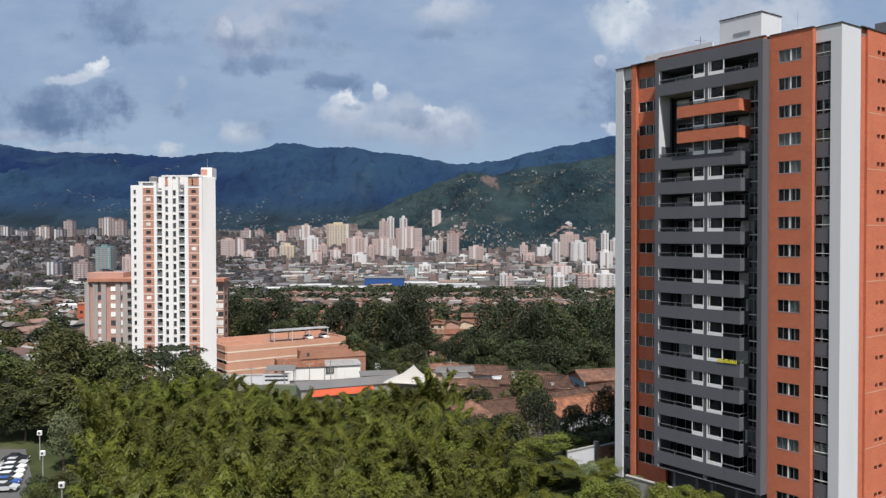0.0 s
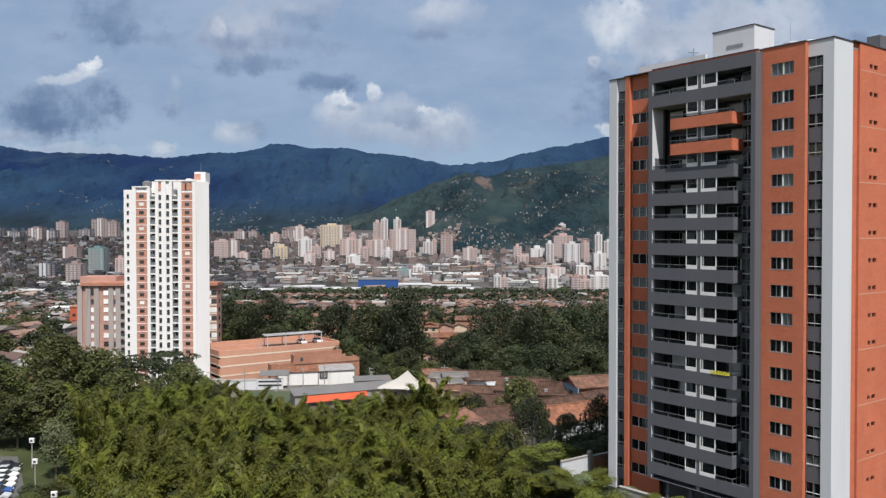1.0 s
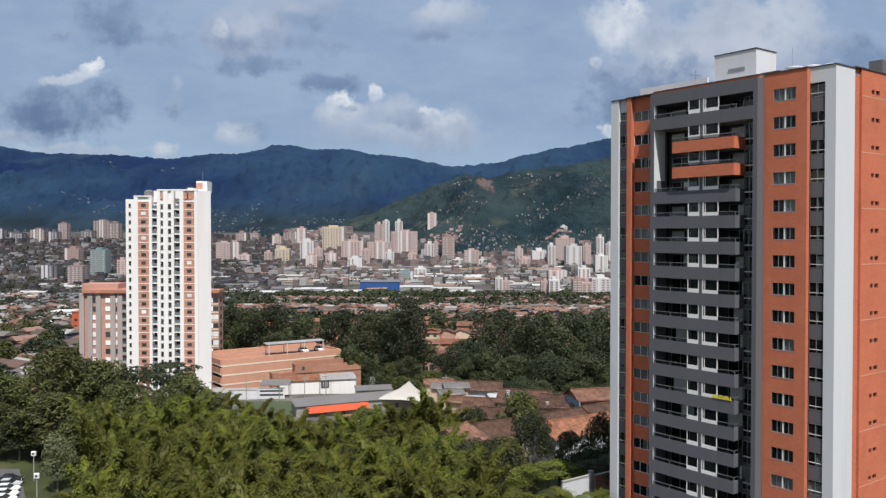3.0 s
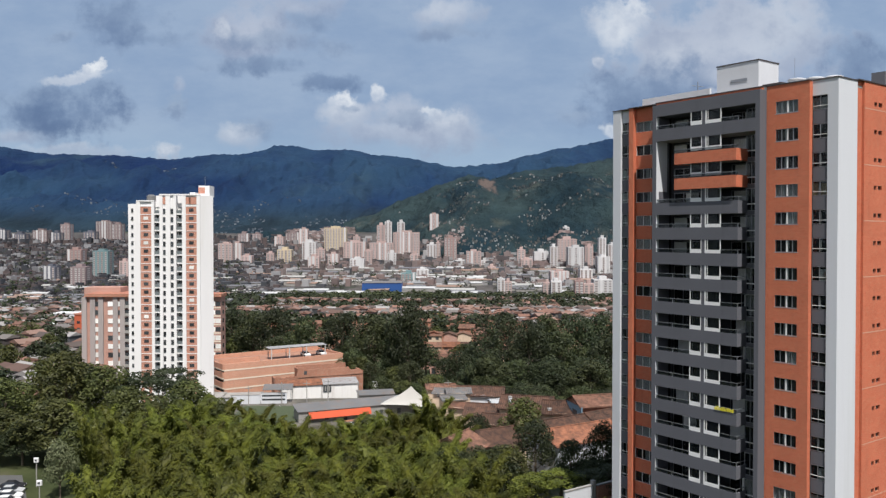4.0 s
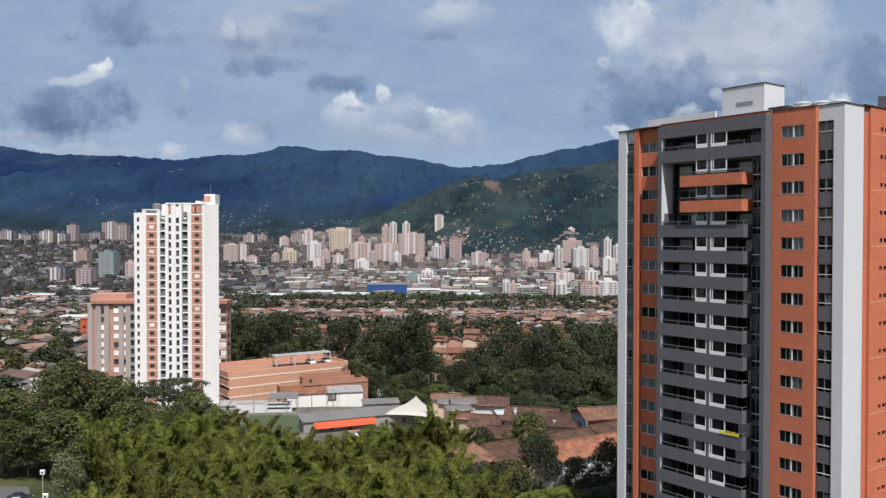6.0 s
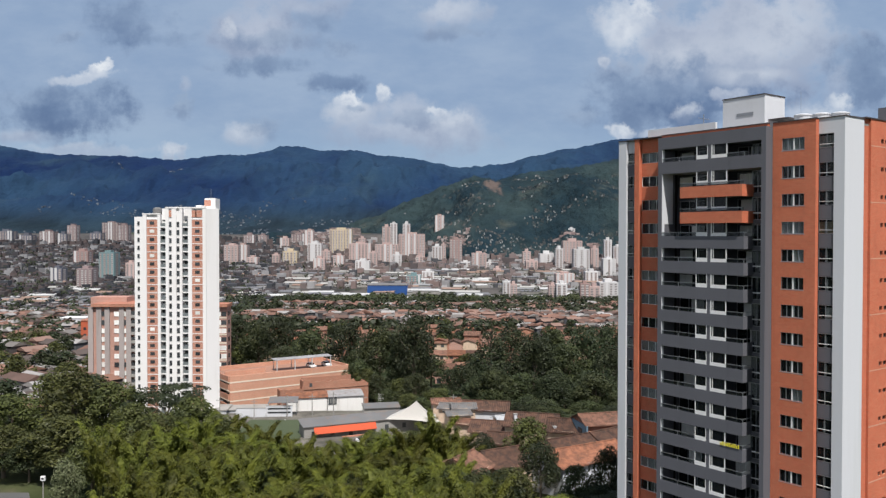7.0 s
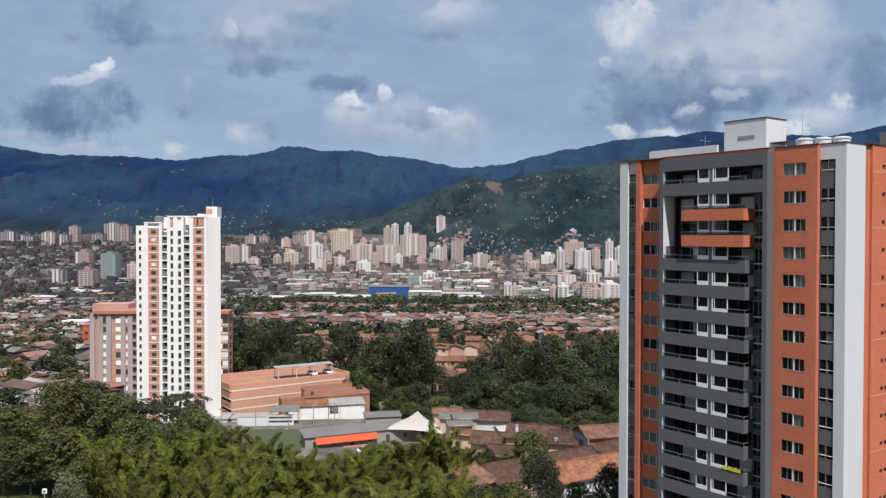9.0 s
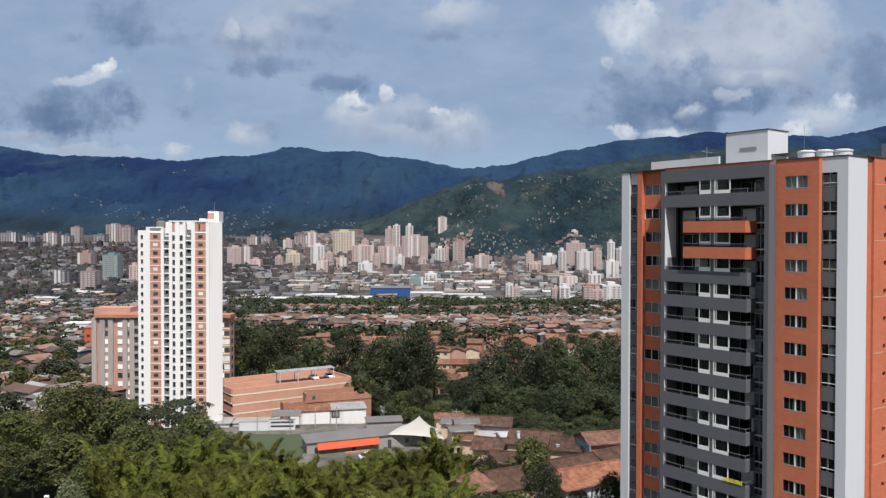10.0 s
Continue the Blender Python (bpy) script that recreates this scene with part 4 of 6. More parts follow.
def make_brick_block():
    t = thing("brick_apartment_block", (0, 265, -17), "older red-brick and grey apartment block behind the white tower", "apartment building")
    part("body", Build().box(-116, 0.4, 0, -80, 14, 29.3), BLOCK_BRICK, t)
    part("wing", Build().box(-80, 0.4, 0, -71.2, 5.8, 29.3), BLOCK_BRICK, t)
    part("roof_fascia", Build().box(-115, -0.6, 29.3, -80, 14, 30.3).box(-80, -0.6, 29.3, -70.8, 6, 30.3), PINK_BRICK, t)
    part("roof_hut", Build().box(-118, 6, 29, -106, 13, 32), BLOCK_BRICK, t)
    for x in (-116.3, -113.6, -110.9, -106.2, -103.9, -98.5, -95):
        part("pier", Build().box(x, -0.1, 0, x + 1.6, 0.4, 29.2), PIER, t)
    pale = Build().box(0, 0.25, -0.8, 1.7, 0.36, 0.7).mesh("window", CURTAIN)
    dark = Build().box(0, 0.25, -0.8, 1.7, 0.36, 0.7).mesh("window", DARK_WINDOW)
    side = Build().box(0.003, 0, -0.7, 0.06, 1.6, 0.6).mesh("window", DARK_WINDOW)
    # solid dark panel stands in for the shaded depth of a balcony
    hole = Build().box(0, -0.05, -1.0, 3.4, 0.36, 0.9).mesh("balcony_opening", DARK_WINDOW)
    wall = Build().box(0, -0.5, -1.25, 3.5, -0.05, -0.35).mesh("balcony", CONCRETE)
    rnd = random.Random(3)
    for k in range(10):
        z = 27.0 - 2.76 * k
        for x in (-112.0, -107.9, -105, -76.3):
            put("window", dark if rnd.random() < 0.3 else pale, t, (x, 0, z))
        for x in (-74.8, -73.0):
            put("window", dark if rnd.random() < 0.6 else pale, t, (x, 0.1, z))
        part("cream_band", Build().box(-75.2, 0.28, z - 1.45, -71.25, 0.397, z - 1.05), CREAM, t)
        for x in (-102.2,):
            h = put("balcony_opening", hole, t, (x, 0, z))
            put("balcony", wall, h)
        put("window", side, t, (-71.2, 2.2, z))


make_brick_block()


# ---- parking deck, sheds, tent, sports court ----
WHITEWASH = surface("whitewash", (0.70, 0.69, 0.68), 0.9, 0.06, 0.6, stain=(0.42, 0.38, 0.34), stain_amount=0.45, streak=True)
SHEET_OLD = surface("old_roof_sheet", (0.27, 0.27, 0.275), 0.6, 0.2, 1.2, stain=(0.16, 0.12, 0.10), stain_amount=0.7)
CLAY_FLOOR = surface("clay_deck", (0.30, 0.16, 0.11), 0.9, 0.12, 0.6, stain=(0.18, 0.12, 0.09), stain_amount=0.5)


def make_parking():
    t = thing("parking_deck", pose(-58.5, 221, -13.6, 0, 0, 35.2), "long low red-brick parking building with cream bands and a roof deck", "parking building")
    w, deep = 36.4, 16.0
    bands = (1.3, 3.85, 6.4, 8.95)
    z = 0.0
    for i, c in enumerate(bands + (10.9,)):
        part("front_wall", Build().box(0, 0, z, w, 0.4, c), PALE_BRICK, t)
        if c < 10:
            part("cream_band", Build().box(-0.05, -0.05, c + 0.003, w + 0.05, 0.4, c + 0.377), CREAM, t)
        z = c + 0.38
    part("end_wall", Build().box(w - 0.4, 0.4, 0, w, deep, 10.9), PALE_BRICK, t)
    part("rear_wall", Build().box(0, deep - 0.4, 0, w - 0.4, deep, 11.3), PALE_BRICK, t)
    part("deck_kerb", Build().box(0.3, 4.6, 10.25, 12.2, 4.9, 11.5), PALE_BRICK, t)
    for z in (2.2, 4.9, 7.6, 9.9):
        part("deck_slab", Build().box(0.1, 0.4, z, w - 0.4, deep - 0.4, z + 0.35), CLAY_FLOOR if z > 9 else CONCRETE, t)
        part("deck_parapet", Build().box(-0.3, 0.4, z - 0.5, 0.0, deep, z + 1.0), PALE_BRICK, t)
        part("cream_band", Build().box(-0.34, 0.4, z - 0.82, 0.0, deep, z - 0.503), CREAM, t)
    for y in (3, 8, 13):
        part("column", Build().box(0.1, y, 0, 0.6, y + 0.5, 9.4), CONCRETE, t)
    # near-black sheet paints the shade inside the decks
    part("inner_wall", Build().box(6, 0.5, 0, 6.3, deep - 0.5, 9.3), ROOM_SHADE, t)
    c = thing("carport", pose(-48.7, 232.6, -3.34, 0, 0, 30), "steel carport frame on the parking roof", "carport")
    part("roof_sheet", Build().slab([(0, 0, 3.2), (17.6, 0, 3.3), (17.6, 3.4, 3.5), (0, 3.4, 3.4)], 0.10), SHEET_OLD, c)
    for x in (0.6, 6.0, 11.2, 17.0):
        part("post", Build().box(x, 0.1, 0, x + 0.25, 0.35, 3.1), SHED_PALE, c)
        part("post", Build().box(x, 3.1, 0, x + 0.2, 3.3, 3.28), STEEL, c)


SHED_PALE = surface("galvanised_steel", (0.42, 0.43, 0.43), 0.5, 0.06, 0.8)
make_parking()


def car_mesh(tone):
    """Body, cabin and glass of a small car."""
    b = Build()
    side = [(-2.05, 0.35), (-2.1, 0.75), (-1.95, 0.92), (-1.2, 0.97), (1.0, 0.95), (1.9, 0.80), (2.1, 0.65), (2.05, 0.35)]
    for s in (-0.85, 0.85):
        b.face([(x, s, z) for x, z in (side if s > 0 else side[::-1])])
    for (x0, z0), (x1, z1) in zip(side, side[1:] + side[:1]):
        b.face([(x0, -0.85, z0), (x0, 0.85, z0), (x1, 0.85, z1), (x1, -0.85, z1)])
    b.box(-0.95, -0.62, 1.40, 0.35, 0.62, 1.46)
    return b.mesh("body", tone)


CAR_TONES = [surface("car_paint_" + n, c, 0.25, 0.02, spec=0.6) for n, c in (("white", (0.75, 0.75, 0.75)), ("silver", (0.45, 0.46, 0.47)), ("blue", (0.04, 0.09, 0.28)), ("black", (0.03, 0.03, 0.035)), ("red", (0.35, 0.03, 0.03)))]
RUBBER = surface("rubber", (0.02, 0.02, 0.02), 0.9)
CAR_GLASS = surface("car_glass", (0.02, 0.024, 0.03), 0.08, 0.02, spec=0.7)
CABIN = Build()
for q in ([(-1.75, -0.80, 0.97), (1.0, -0.80, 0.95), (0.35, -0.62, 1.40), (-0.95, -0.62, 1.40)], [(1.0, 0.80, 0.95), (-1.75, 0.80, 0.97), (-0.95, 0.62, 1.40), (0.35, 0.62, 1.40)],
          [(1.0, -0.80, 0.95), (1.0, 0.80, 0.95), (0.35, 0.62, 1.40), (0.35, -0.62, 1.40)], [(-1.75, 0.80, 0.97), (-1.75, -0.80, 0.97), (-0.95, -0.62, 1.40), (-0.95, 0.62, 1.40)]):
    CABIN.face(q)
CABIN_MESH = CABIN.mesh("cabin_glass", CAR_GLASS)
WHEEL_MESH = Build().tube((0, -0.1, 0), (0, 0.1, 0), 0.31, sides=14).mesh("wheel", RUBBER)


def make_car(at, tone, label, group):
    c = thing("car", at, label, "car", group)
    put("body", car_mesh(CAR_TONES[tone]), c)
    put("cabin_glass", CABIN_MESH, c)
    for x in (-1.3, 1.3):
        for y in (-0.78, 0.78):
            put("wheel", WHEEL_MESH, c, (x, y, 0.31))
    lamp = Build().box(2.03, -0.7, 0.62, 2.09, -0.4, 0.76).mesh("headlight", FRAME)
    put("headlight", lamp, c)
    put("headlight", lamp, c, (0, 1.1, 0))
    return c


make_car(pose(-39.6, 240.2, -3.34, 0, 0, -58), 0, "white car parked under the roof carport", "cars on the parking deck")
make_car(pose(-35.4, 242.8, -3.34, 0, 0, -58), 0, "white car parked under the roof carport", "cars on the parking deck")
make_car(pose(-17.0, 174.5, ground_z(-17, 174.5) + 0.36, 0, 0, 20), 0, "white car parked on the dusty yard by the clubhouse", "cars in the yard")


def make_shed(name, at, w, d, h, wall, roof, label, rise=1.2, flat=False, category="house", door=True):
    t = thing(name, at, label, category)
    b = Build()
    b.box(0, 0, -3, w, 0.2, h).box(0, d - 0.2, -3, w, d, h).box(0, 0.2, -3, 0.2, d - 0.2, h).box(w - 0.2, 0.2, -3, w, d - 0.2, h)
    if not flat:
        for x in (0, w - 0.2):
            b.face([(x, 0, h), (x, d, h), (x, d / 2, h + rise)])
            b.face([(x + 0.2, d, h), (x + 0.2, 0, h), (x + 0.2, d / 2, h + rise)])
    part("wall", b, wall, t)
    r = Build()
    if flat:
        r.slab([(-0.3, -0.3, h + 0.15), (w + 0.3, -0.3, h + 0.15), (w + 0.3, d + 0.3, h + 0.15 + rise), (-0.3, d + 0.3, h + 0.15 + rise)], 0.12)
    else:
        r.gable(0, 0, w, d, h + 0.05, rise)
        r.tube((-0.3, d / 2, h + rise + 0.05), (w + 0.3, d / 2, h + rise + 0.05), 0.14, sides=6)
    part("roof", r, roof, t)
    if door:
        n = max(1, int(w / 4))
        for i in range(n):
            x = w * (i + 0.5) / n
            o = part("window" if i % 2 else "door", Build().box(x - 0.45, -0.03, 0.9 if i % 2 else 0.0, x + 0.45, 0.0, 2.0), DARK_WINDOW, t)
    return t


ruin = thing("old_brick_shed", pose(-44.4, 218.9, -13, 0, 0, 23), "weathered roofless old red-brick shed with a broken parapet", "shed")
rw = random.Random(6)
wall_top = Build()
crest = [(0, 6.9)]
for i in range(1, 46):
    x = i * 0.54
    crest.append((x, (7.0 if x < 6.2 else 9.2 if x < 8.6 else 8.6 if x < 20.8 else 7.8) + rw.uniform(-0.28, 0.22)))
crest.append((24.8, 7.4))
for y in (0, 0.35):
    wall_top.v += [(x, y, -1) for x, z in crest] + [(x, y, z) for x, z in crest]
nc = len(crest)
for i in range(nc - 1):
    wall_top.f += [(i, i + 1, nc + i + 1, nc + i), (2 * nc + i + 1, 2 * nc + i, 3 * nc + i, 3 * nc + i + 1), (nc + i, nc + i + 1, 3 * nc + i + 1, 3 * nc + i)]
wall_top.m = [0] * len(wall_top.f)
part("front_wall", wall_top, OLD_BRICK, ruin)
part("end_wall", Build().box(0, 0.35, -1, 0.35, 4, 6.8), OLD_BRICK, ruin)
part("end_wall", Build().box(24.45, 0.35, -1, 24.8, 6, 7.3), OLD_BRICK, ruin)
part("cross_wall", Build().box(6.3, 0.35, -1, 6.65, 4, 8.9), OLD_BRICK, ruin)
part("rear_wall", Build().box(6.65, 3.6, -1, 20.8, 4, 9.3), OLD_BRICK, ruin)
part("roof", Build().box(0.35, 0.35, 5.0, 24.45, 3.6, 5.3), CLAY_FLOOR, ruin)
part("window", Build().box(8.0, -0.04, 7.3, 8.8, -0.003, 8.3), DARK_WINDOW, ruin)
part("ledge", Build().box(6.4, -0.16, 6.55, 24.8, -0.003, 6.75), CLAY_FLOOR, ruin)
for wx in (3.2, 12.2, 17.4, 21.4):
    part("buttress", Build().box(wx, -0.3, -1, wx + 0.5, -0.003, 6.3), OLD_BRICK, ruin)
make_shed("white_shed", pose(-42.0, 216.2, -11.5, 0, 0, 15), 10.6, 2.6, 3.6, WHITEWASH, TILE_NEW, "low white-washed shed with a narrow worn clay-tile roof", 1.0, True, "shed", False)
make_shed("white_shed", pose(-31.6, 219.0, -11.5, 0, 0, 15), 9.6, 5.2, 3.55, WHITEWASH, SHEET_OLD, "low white-washed shed with a patchy grey sheet roof", 0.8, True, "shed", False)
hatch = thing("graffiti_window", pose(-31.4, 219.0, -9.9, 0, 0, 15), "black square window with graffiti on the white shed wall", "shutter")
part("board", Build().box(0, -0.1, 0, 2.2, -0.01, 1.9), DARK_WINDOW, hatch)
# pale strips stand in for the graffiti on the black window
for hx in (0.5, 1.1, 1.6):
    part("slat", Build().box(hx, -0.14, 0.3, hx + 0.25, -0.103, 1.5), CONCRETE, hatch)
make_shed("grey_shed", pose(-20.5, 206.5, -10.8, 0, 0, 12), 9, 4, 2.4, CONCRETE, SHEET, "low shed with a dark grey sheet roof in the yard", 0.5, True, "shed", False)
make_shed("white_store", pose(-66, 211, -14.5, 0, 0, 3), 9, 7, 4.6, WHITE, CONCRETE, "low white store with a flat roof beside the white tower", 0.02, True, "shed")
make_shed("white_wall_store", pose(-56.5, 213, -14, 0, 0, 8), 9.5, 6, 3.8, WHITE, CONCRETE, "low white store with a flat roof", 0.02, True, "shed")
make_shed("clubhouse", pose(-31.0, 178.6, -9.6, 0, 0, 24), 30, 4.4, 3.0, CONCRETE, SHEET, "long low clubhouse with a grey sheet roof", 0.9, True, "clubhouse")
fascia = thing("orange_awning", pose(-28.7, 178.6, -8.6, 0, 0, 24), "long bright orange awning along the clubhouse", "awning")
part("cloth", Build().slab([(0, -0.3, 0.6), (14.4, -0.3, 0.6), (14.4, 0.6, 1.9), (0, 0.6, 1.9)], 0.06), AWNING, fascia)
for ax in (0.2, 5, 9.6, 14.2):
    part("post", Build().tube((ax, -0.2, -1.6), (ax, -0.2, 0.6), 0.05), STEEL, fascia)
part("counter", Build().bevel_box(6, -1.2, -1.5, 12, -0.4, -0.3), PINK_BRICK, fascia)


def make_tent():
    t = thing("event_tent", (-7.3, 188, -7.2), "white peaked canvas tent", "tent")
    b, n = Build(), 10
    top = Vector((0.7, 0, 4.7))
    corners = [Vector((-6.8, -1.6, 0.7)), Vector((6.6, -2.6, 0.0)), Vector((5.0, 5.2, 0.5)), Vector((-4.6, 5.6, 1.0))]
    ring = []
    for i in range(4):
        p, q = corners[i], corners[(i + 1) % 4]
        for j in range(6):
            s = j / 6
            mid = p.lerp(q, s)
            ring.append(mid * (1 - 0.28 * s * (1 - s)) + Vector((0, 0, 1.3 * s * (1 - s))))
    rows = []
    for j in range(n + 1):
        s = j / n
        rows.append([top.lerp(p, s) - Vector((0, 0, 2.1 * s * (1 - s))) for p in ring])
    for j in range(n):
        for i in range(24):
            k = (i + 1) % 24
            b.face([rows[j][i], rows[j + 1][i], rows[j + 1][k], rows[j][k]])
    part("canopy", b, CANVAS, t)
    for i in (0, 6, 12, 18):
        part("pole", Build().tube(ring[i] - Vector((0, 0, 2.6)), ring[i], 0.06), STEEL, t)
    part("mast", Build().tube((0.7, 0, -2), (0.7, 0, 4.6), 0.08), STEEL, t)


make_tent()
yard_sheet = Build()
for j in range(14):
    for i in range(18):
        q = [(-62 + 4.6 * (i + a), 160 + 4.2 * (j + c)) for a, c in ((0, 0), (1, 0), (1, 1), (0, 1))]
        yard_sheet.face([(x, y, ground_z(x, y) + 0.35) for x, y in q])
tagged(part("dusty_yard", yard_sheet, DIRT), "dusty concrete and earth yard around the sheds", "yard", kind="structure")
COURT = surface("court_turf", (0.055, 0.070, 0.036), 0.9, 0.08, 0.6)
tagged(part("sports_court", Build().box(-47, 172, -9.3, -32, 196, -8.75), COURT), "green turf sports court", "court", kind="structure")


for wx, wy, ww, wz, wa in ((-53.0, 206, 7.4, -8.2, 4), (-45.6, 207, 6.6, -7.8, 4)):
    site = thing("yard_wall", pose(wx, wy, wz, 0, 0, wa), "white-painted yard wall with a dark slot beside the sheds", "wall", "yard walls")
    part("wall", Build().box(0, 0, -4, ww, 0.25, 0), WHITE, site)
    part("coping", Build().box(-0.05, -0.06, 0.003, ww + 0.05, 0.31, 0.12), CONCRETE, site)
    if wx > -50:
        for sz in (-0.9, -1.9):
            part("slot", Build().box(0.4, -0.04, sz, ww - 0.4, -0.003, sz + 0.45), DARK_WINDOW, site)
lean = thing("open_lean_to", pose(-45.4, 208.2, -7.6, 0, 0, 5), "dark open lean-to with a grey sheet roof", "shed")
part("roof", Build().slab([(0, 0, 0.35), (7.5, 0, 0.35), (7.5, 4.5, 1.1), (0, 4.5, 1.1)], 0.12), SHEET, lean)
for lx in (0.2, 3.7, 7.2):
    part("post", Build().tube((lx, 0.2, -4), (lx, 0.2, 0.3), 0.07), STEEL, lean)
    part("post", Build().tube((lx, 4.2, -4), (lx, 4.2, 1.0), 0.07), STEEL, lean)
fence = thing("court_fence", pose(-39.0, 198, ground_z(-39, 198), 0, 0, -64), "pale metal rail fence along the sports court", "fence")
for i in range(8):
    part("post", Build().tube((i * 1.9, 0, -0.5), (i * 1.9, 0, 1.5), 0.05), FRAME, fence)
for rz in (0.7, 1.45):
    part("rail", Build().tube((0, 0, rz), (13.3, 0, rz), 0.045), FRAME, fence)


def make_pole(name, x, y, z, h, label, head="bar"):
    t = thing(name, (x, y, z), label, "pole", "poles")
    part("shaft", Build().tube((0, 0, -1), (0, 0, h), 0.14, 0.09, 8), CONCRETE, t)
    if head == "bar":
        part("cross_arm", Build().box(-0.9, -0.06, h - 0.7, 0.9, 0.06, h - 0.58), CONCRETE, t)
    elif head == "board":
        part("sign_board", Build().box(-0.8, -0.15, h - 2.6, 0.8, -0.05, h), FRAME, t)
    return t


for px, py, ph in ((-40, 206, 6), (-34, 208, 6), (-28, 204, 7), (-20, 200, 7), (-47, 200, 6), (2, 196, 8), (-56, 202, 6), (14, 163, 7)):
    make_pole("utility_pole", px, py, ground_z(px, py), ph, "slim concrete utility pole")
make_pole("sign_pole", -17.7, 224, -14, 6.2, "white board on a tall pole", "board")

# ---- plants ----
def bamboo_mesh(seed, leaves=5200, reach=3.7, tall=15.0):
    """A bamboo clump: arching culms, each ending in a dense drooping plume of leaf sprays."""
    rnd = random.Random(seed)
    b, stalks = Build(), []
    culms = 9
    for c in range(culms):
        a = 2.4 * c + rnd.uniform(-0.5, 0.5)
        out = reach * math.sqrt((c + 0.3) / culms) * rnd.uniform(0.75, 1.2)
        h = tall * rnd.uniform(0.60, 1.06)
        lean = Vector((math.cos(a), math.sin(a), 0))
        root = lean * out * 0.25
        girth = rnd.uniform(1.05, 1.6)

        def at(s):
            return root + lean * (out * (s ** 2.2)) + Vector((0, 0, h * (s - 0.11 * s ** 6)))

        def plump(s, d):
            r = girth * (0.30 + 0.70 * math.sin(math.pi * min(1.0, max(0.0, (s - 0.36) / 0.74))))
            return r * (0.70 + 0.9 * noise.noise(Vector((s * 9 + c * 3.1, d.x * 1.9, d.y * 1.9 + seed))))

        # the dense inner foliage, a lumpy sleeve round the culm
        base, rings, sides = len(b.v), 8, 7
        for j in range(rings):
            s = 0.44 + 0.60 * j / (rings - 1)
            for i in range(sides):
                d = Vector((math.cos(i * 0.8976 + j * 0.4), math.sin(i * 0.8976 + j * 0.4), 0))
                b.v.append(tuple(at(s) + d * plump(s, d) * (0.60 if j < rings - 1 else 0.1)))
        for j in range(rings - 1):
            for i in range(sides):
                n = (i + 1) % sides
                b.f.append((base + j * sides + i, base + j * sides + n, base + (j + 1) * sides + n, base + (j + 1) * sides + i))
                b.m.append(0)
        for i in range(leaves // culms):
            s = 0.43 + 0.63 * rnd.random() ** 0.75
            d = Vector((rnd.gauss(0, 1), rnd.gauss(0, 1), rnd.gauss(0.25, 0.6))).normalized()
            p = at(s) + d * plump(s, d) * rnd.uniform(0.62, 1.12)
            way = (d * 0.7 + lean * 0.25 + Vector((rnd.gauss(0, 0.3), rnd.gauss(0, 0.3), -0.7))).normalized()
            wide = way.cross(d + Vector((rnd.gauss(0, 0.22), rnd.gauss(0, 0.22), 0.45))).normalized()
            ln, wd = rnd.uniform(0.26, 0.46), rnd.uniform(0.05, 0.09)
            b.face([p - way * ln * 0.5, p + wide * wd, p + way * ln * 0.5, p - wide * wd], 0)
        if c % 2 == 0:
            stalks.append(stalk([at(s) for s in (0, 0.25, 0.5, 0.75, 0.97)], 0.055))
    return b, stalks


def stalk(path, r):
    """One bent culm, five-sided."""
    b = Build()
    for p in path:
        b.v += [(p[0] + r * math.cos(1.2566 * i), p[1] + r * math.sin(1.2566 * i), p[2]) for i in range(5)]
    for j in range(len(path) - 1):
        b.f += [(5 * j + i, 5 * j + (i + 1) % 5, 5 * j + 5 + (i + 1) % 5, 5 * j + 5 + i) for i in range(5)]
    b.m = [0] * len(b.f)
    return b


def crown_points(rnd, lobes, n):
    for i in range(n):
        c, r, sq = rnd.choices(lobes, [l[1] ** 2 for l in lobes])[0]
        while True:
            d = Vector((rnd.gauss(0, 1), rnd.gauss(0, 1), rnd.gauss(0.25, 1)))
            if d.length > 0.1:
                break
        d.normalize()
        k = r * (0.72 + 0.34 * rnd.random())
        yield c + Vector((d.x * k, d.y * k, d.z * k * sq)), d


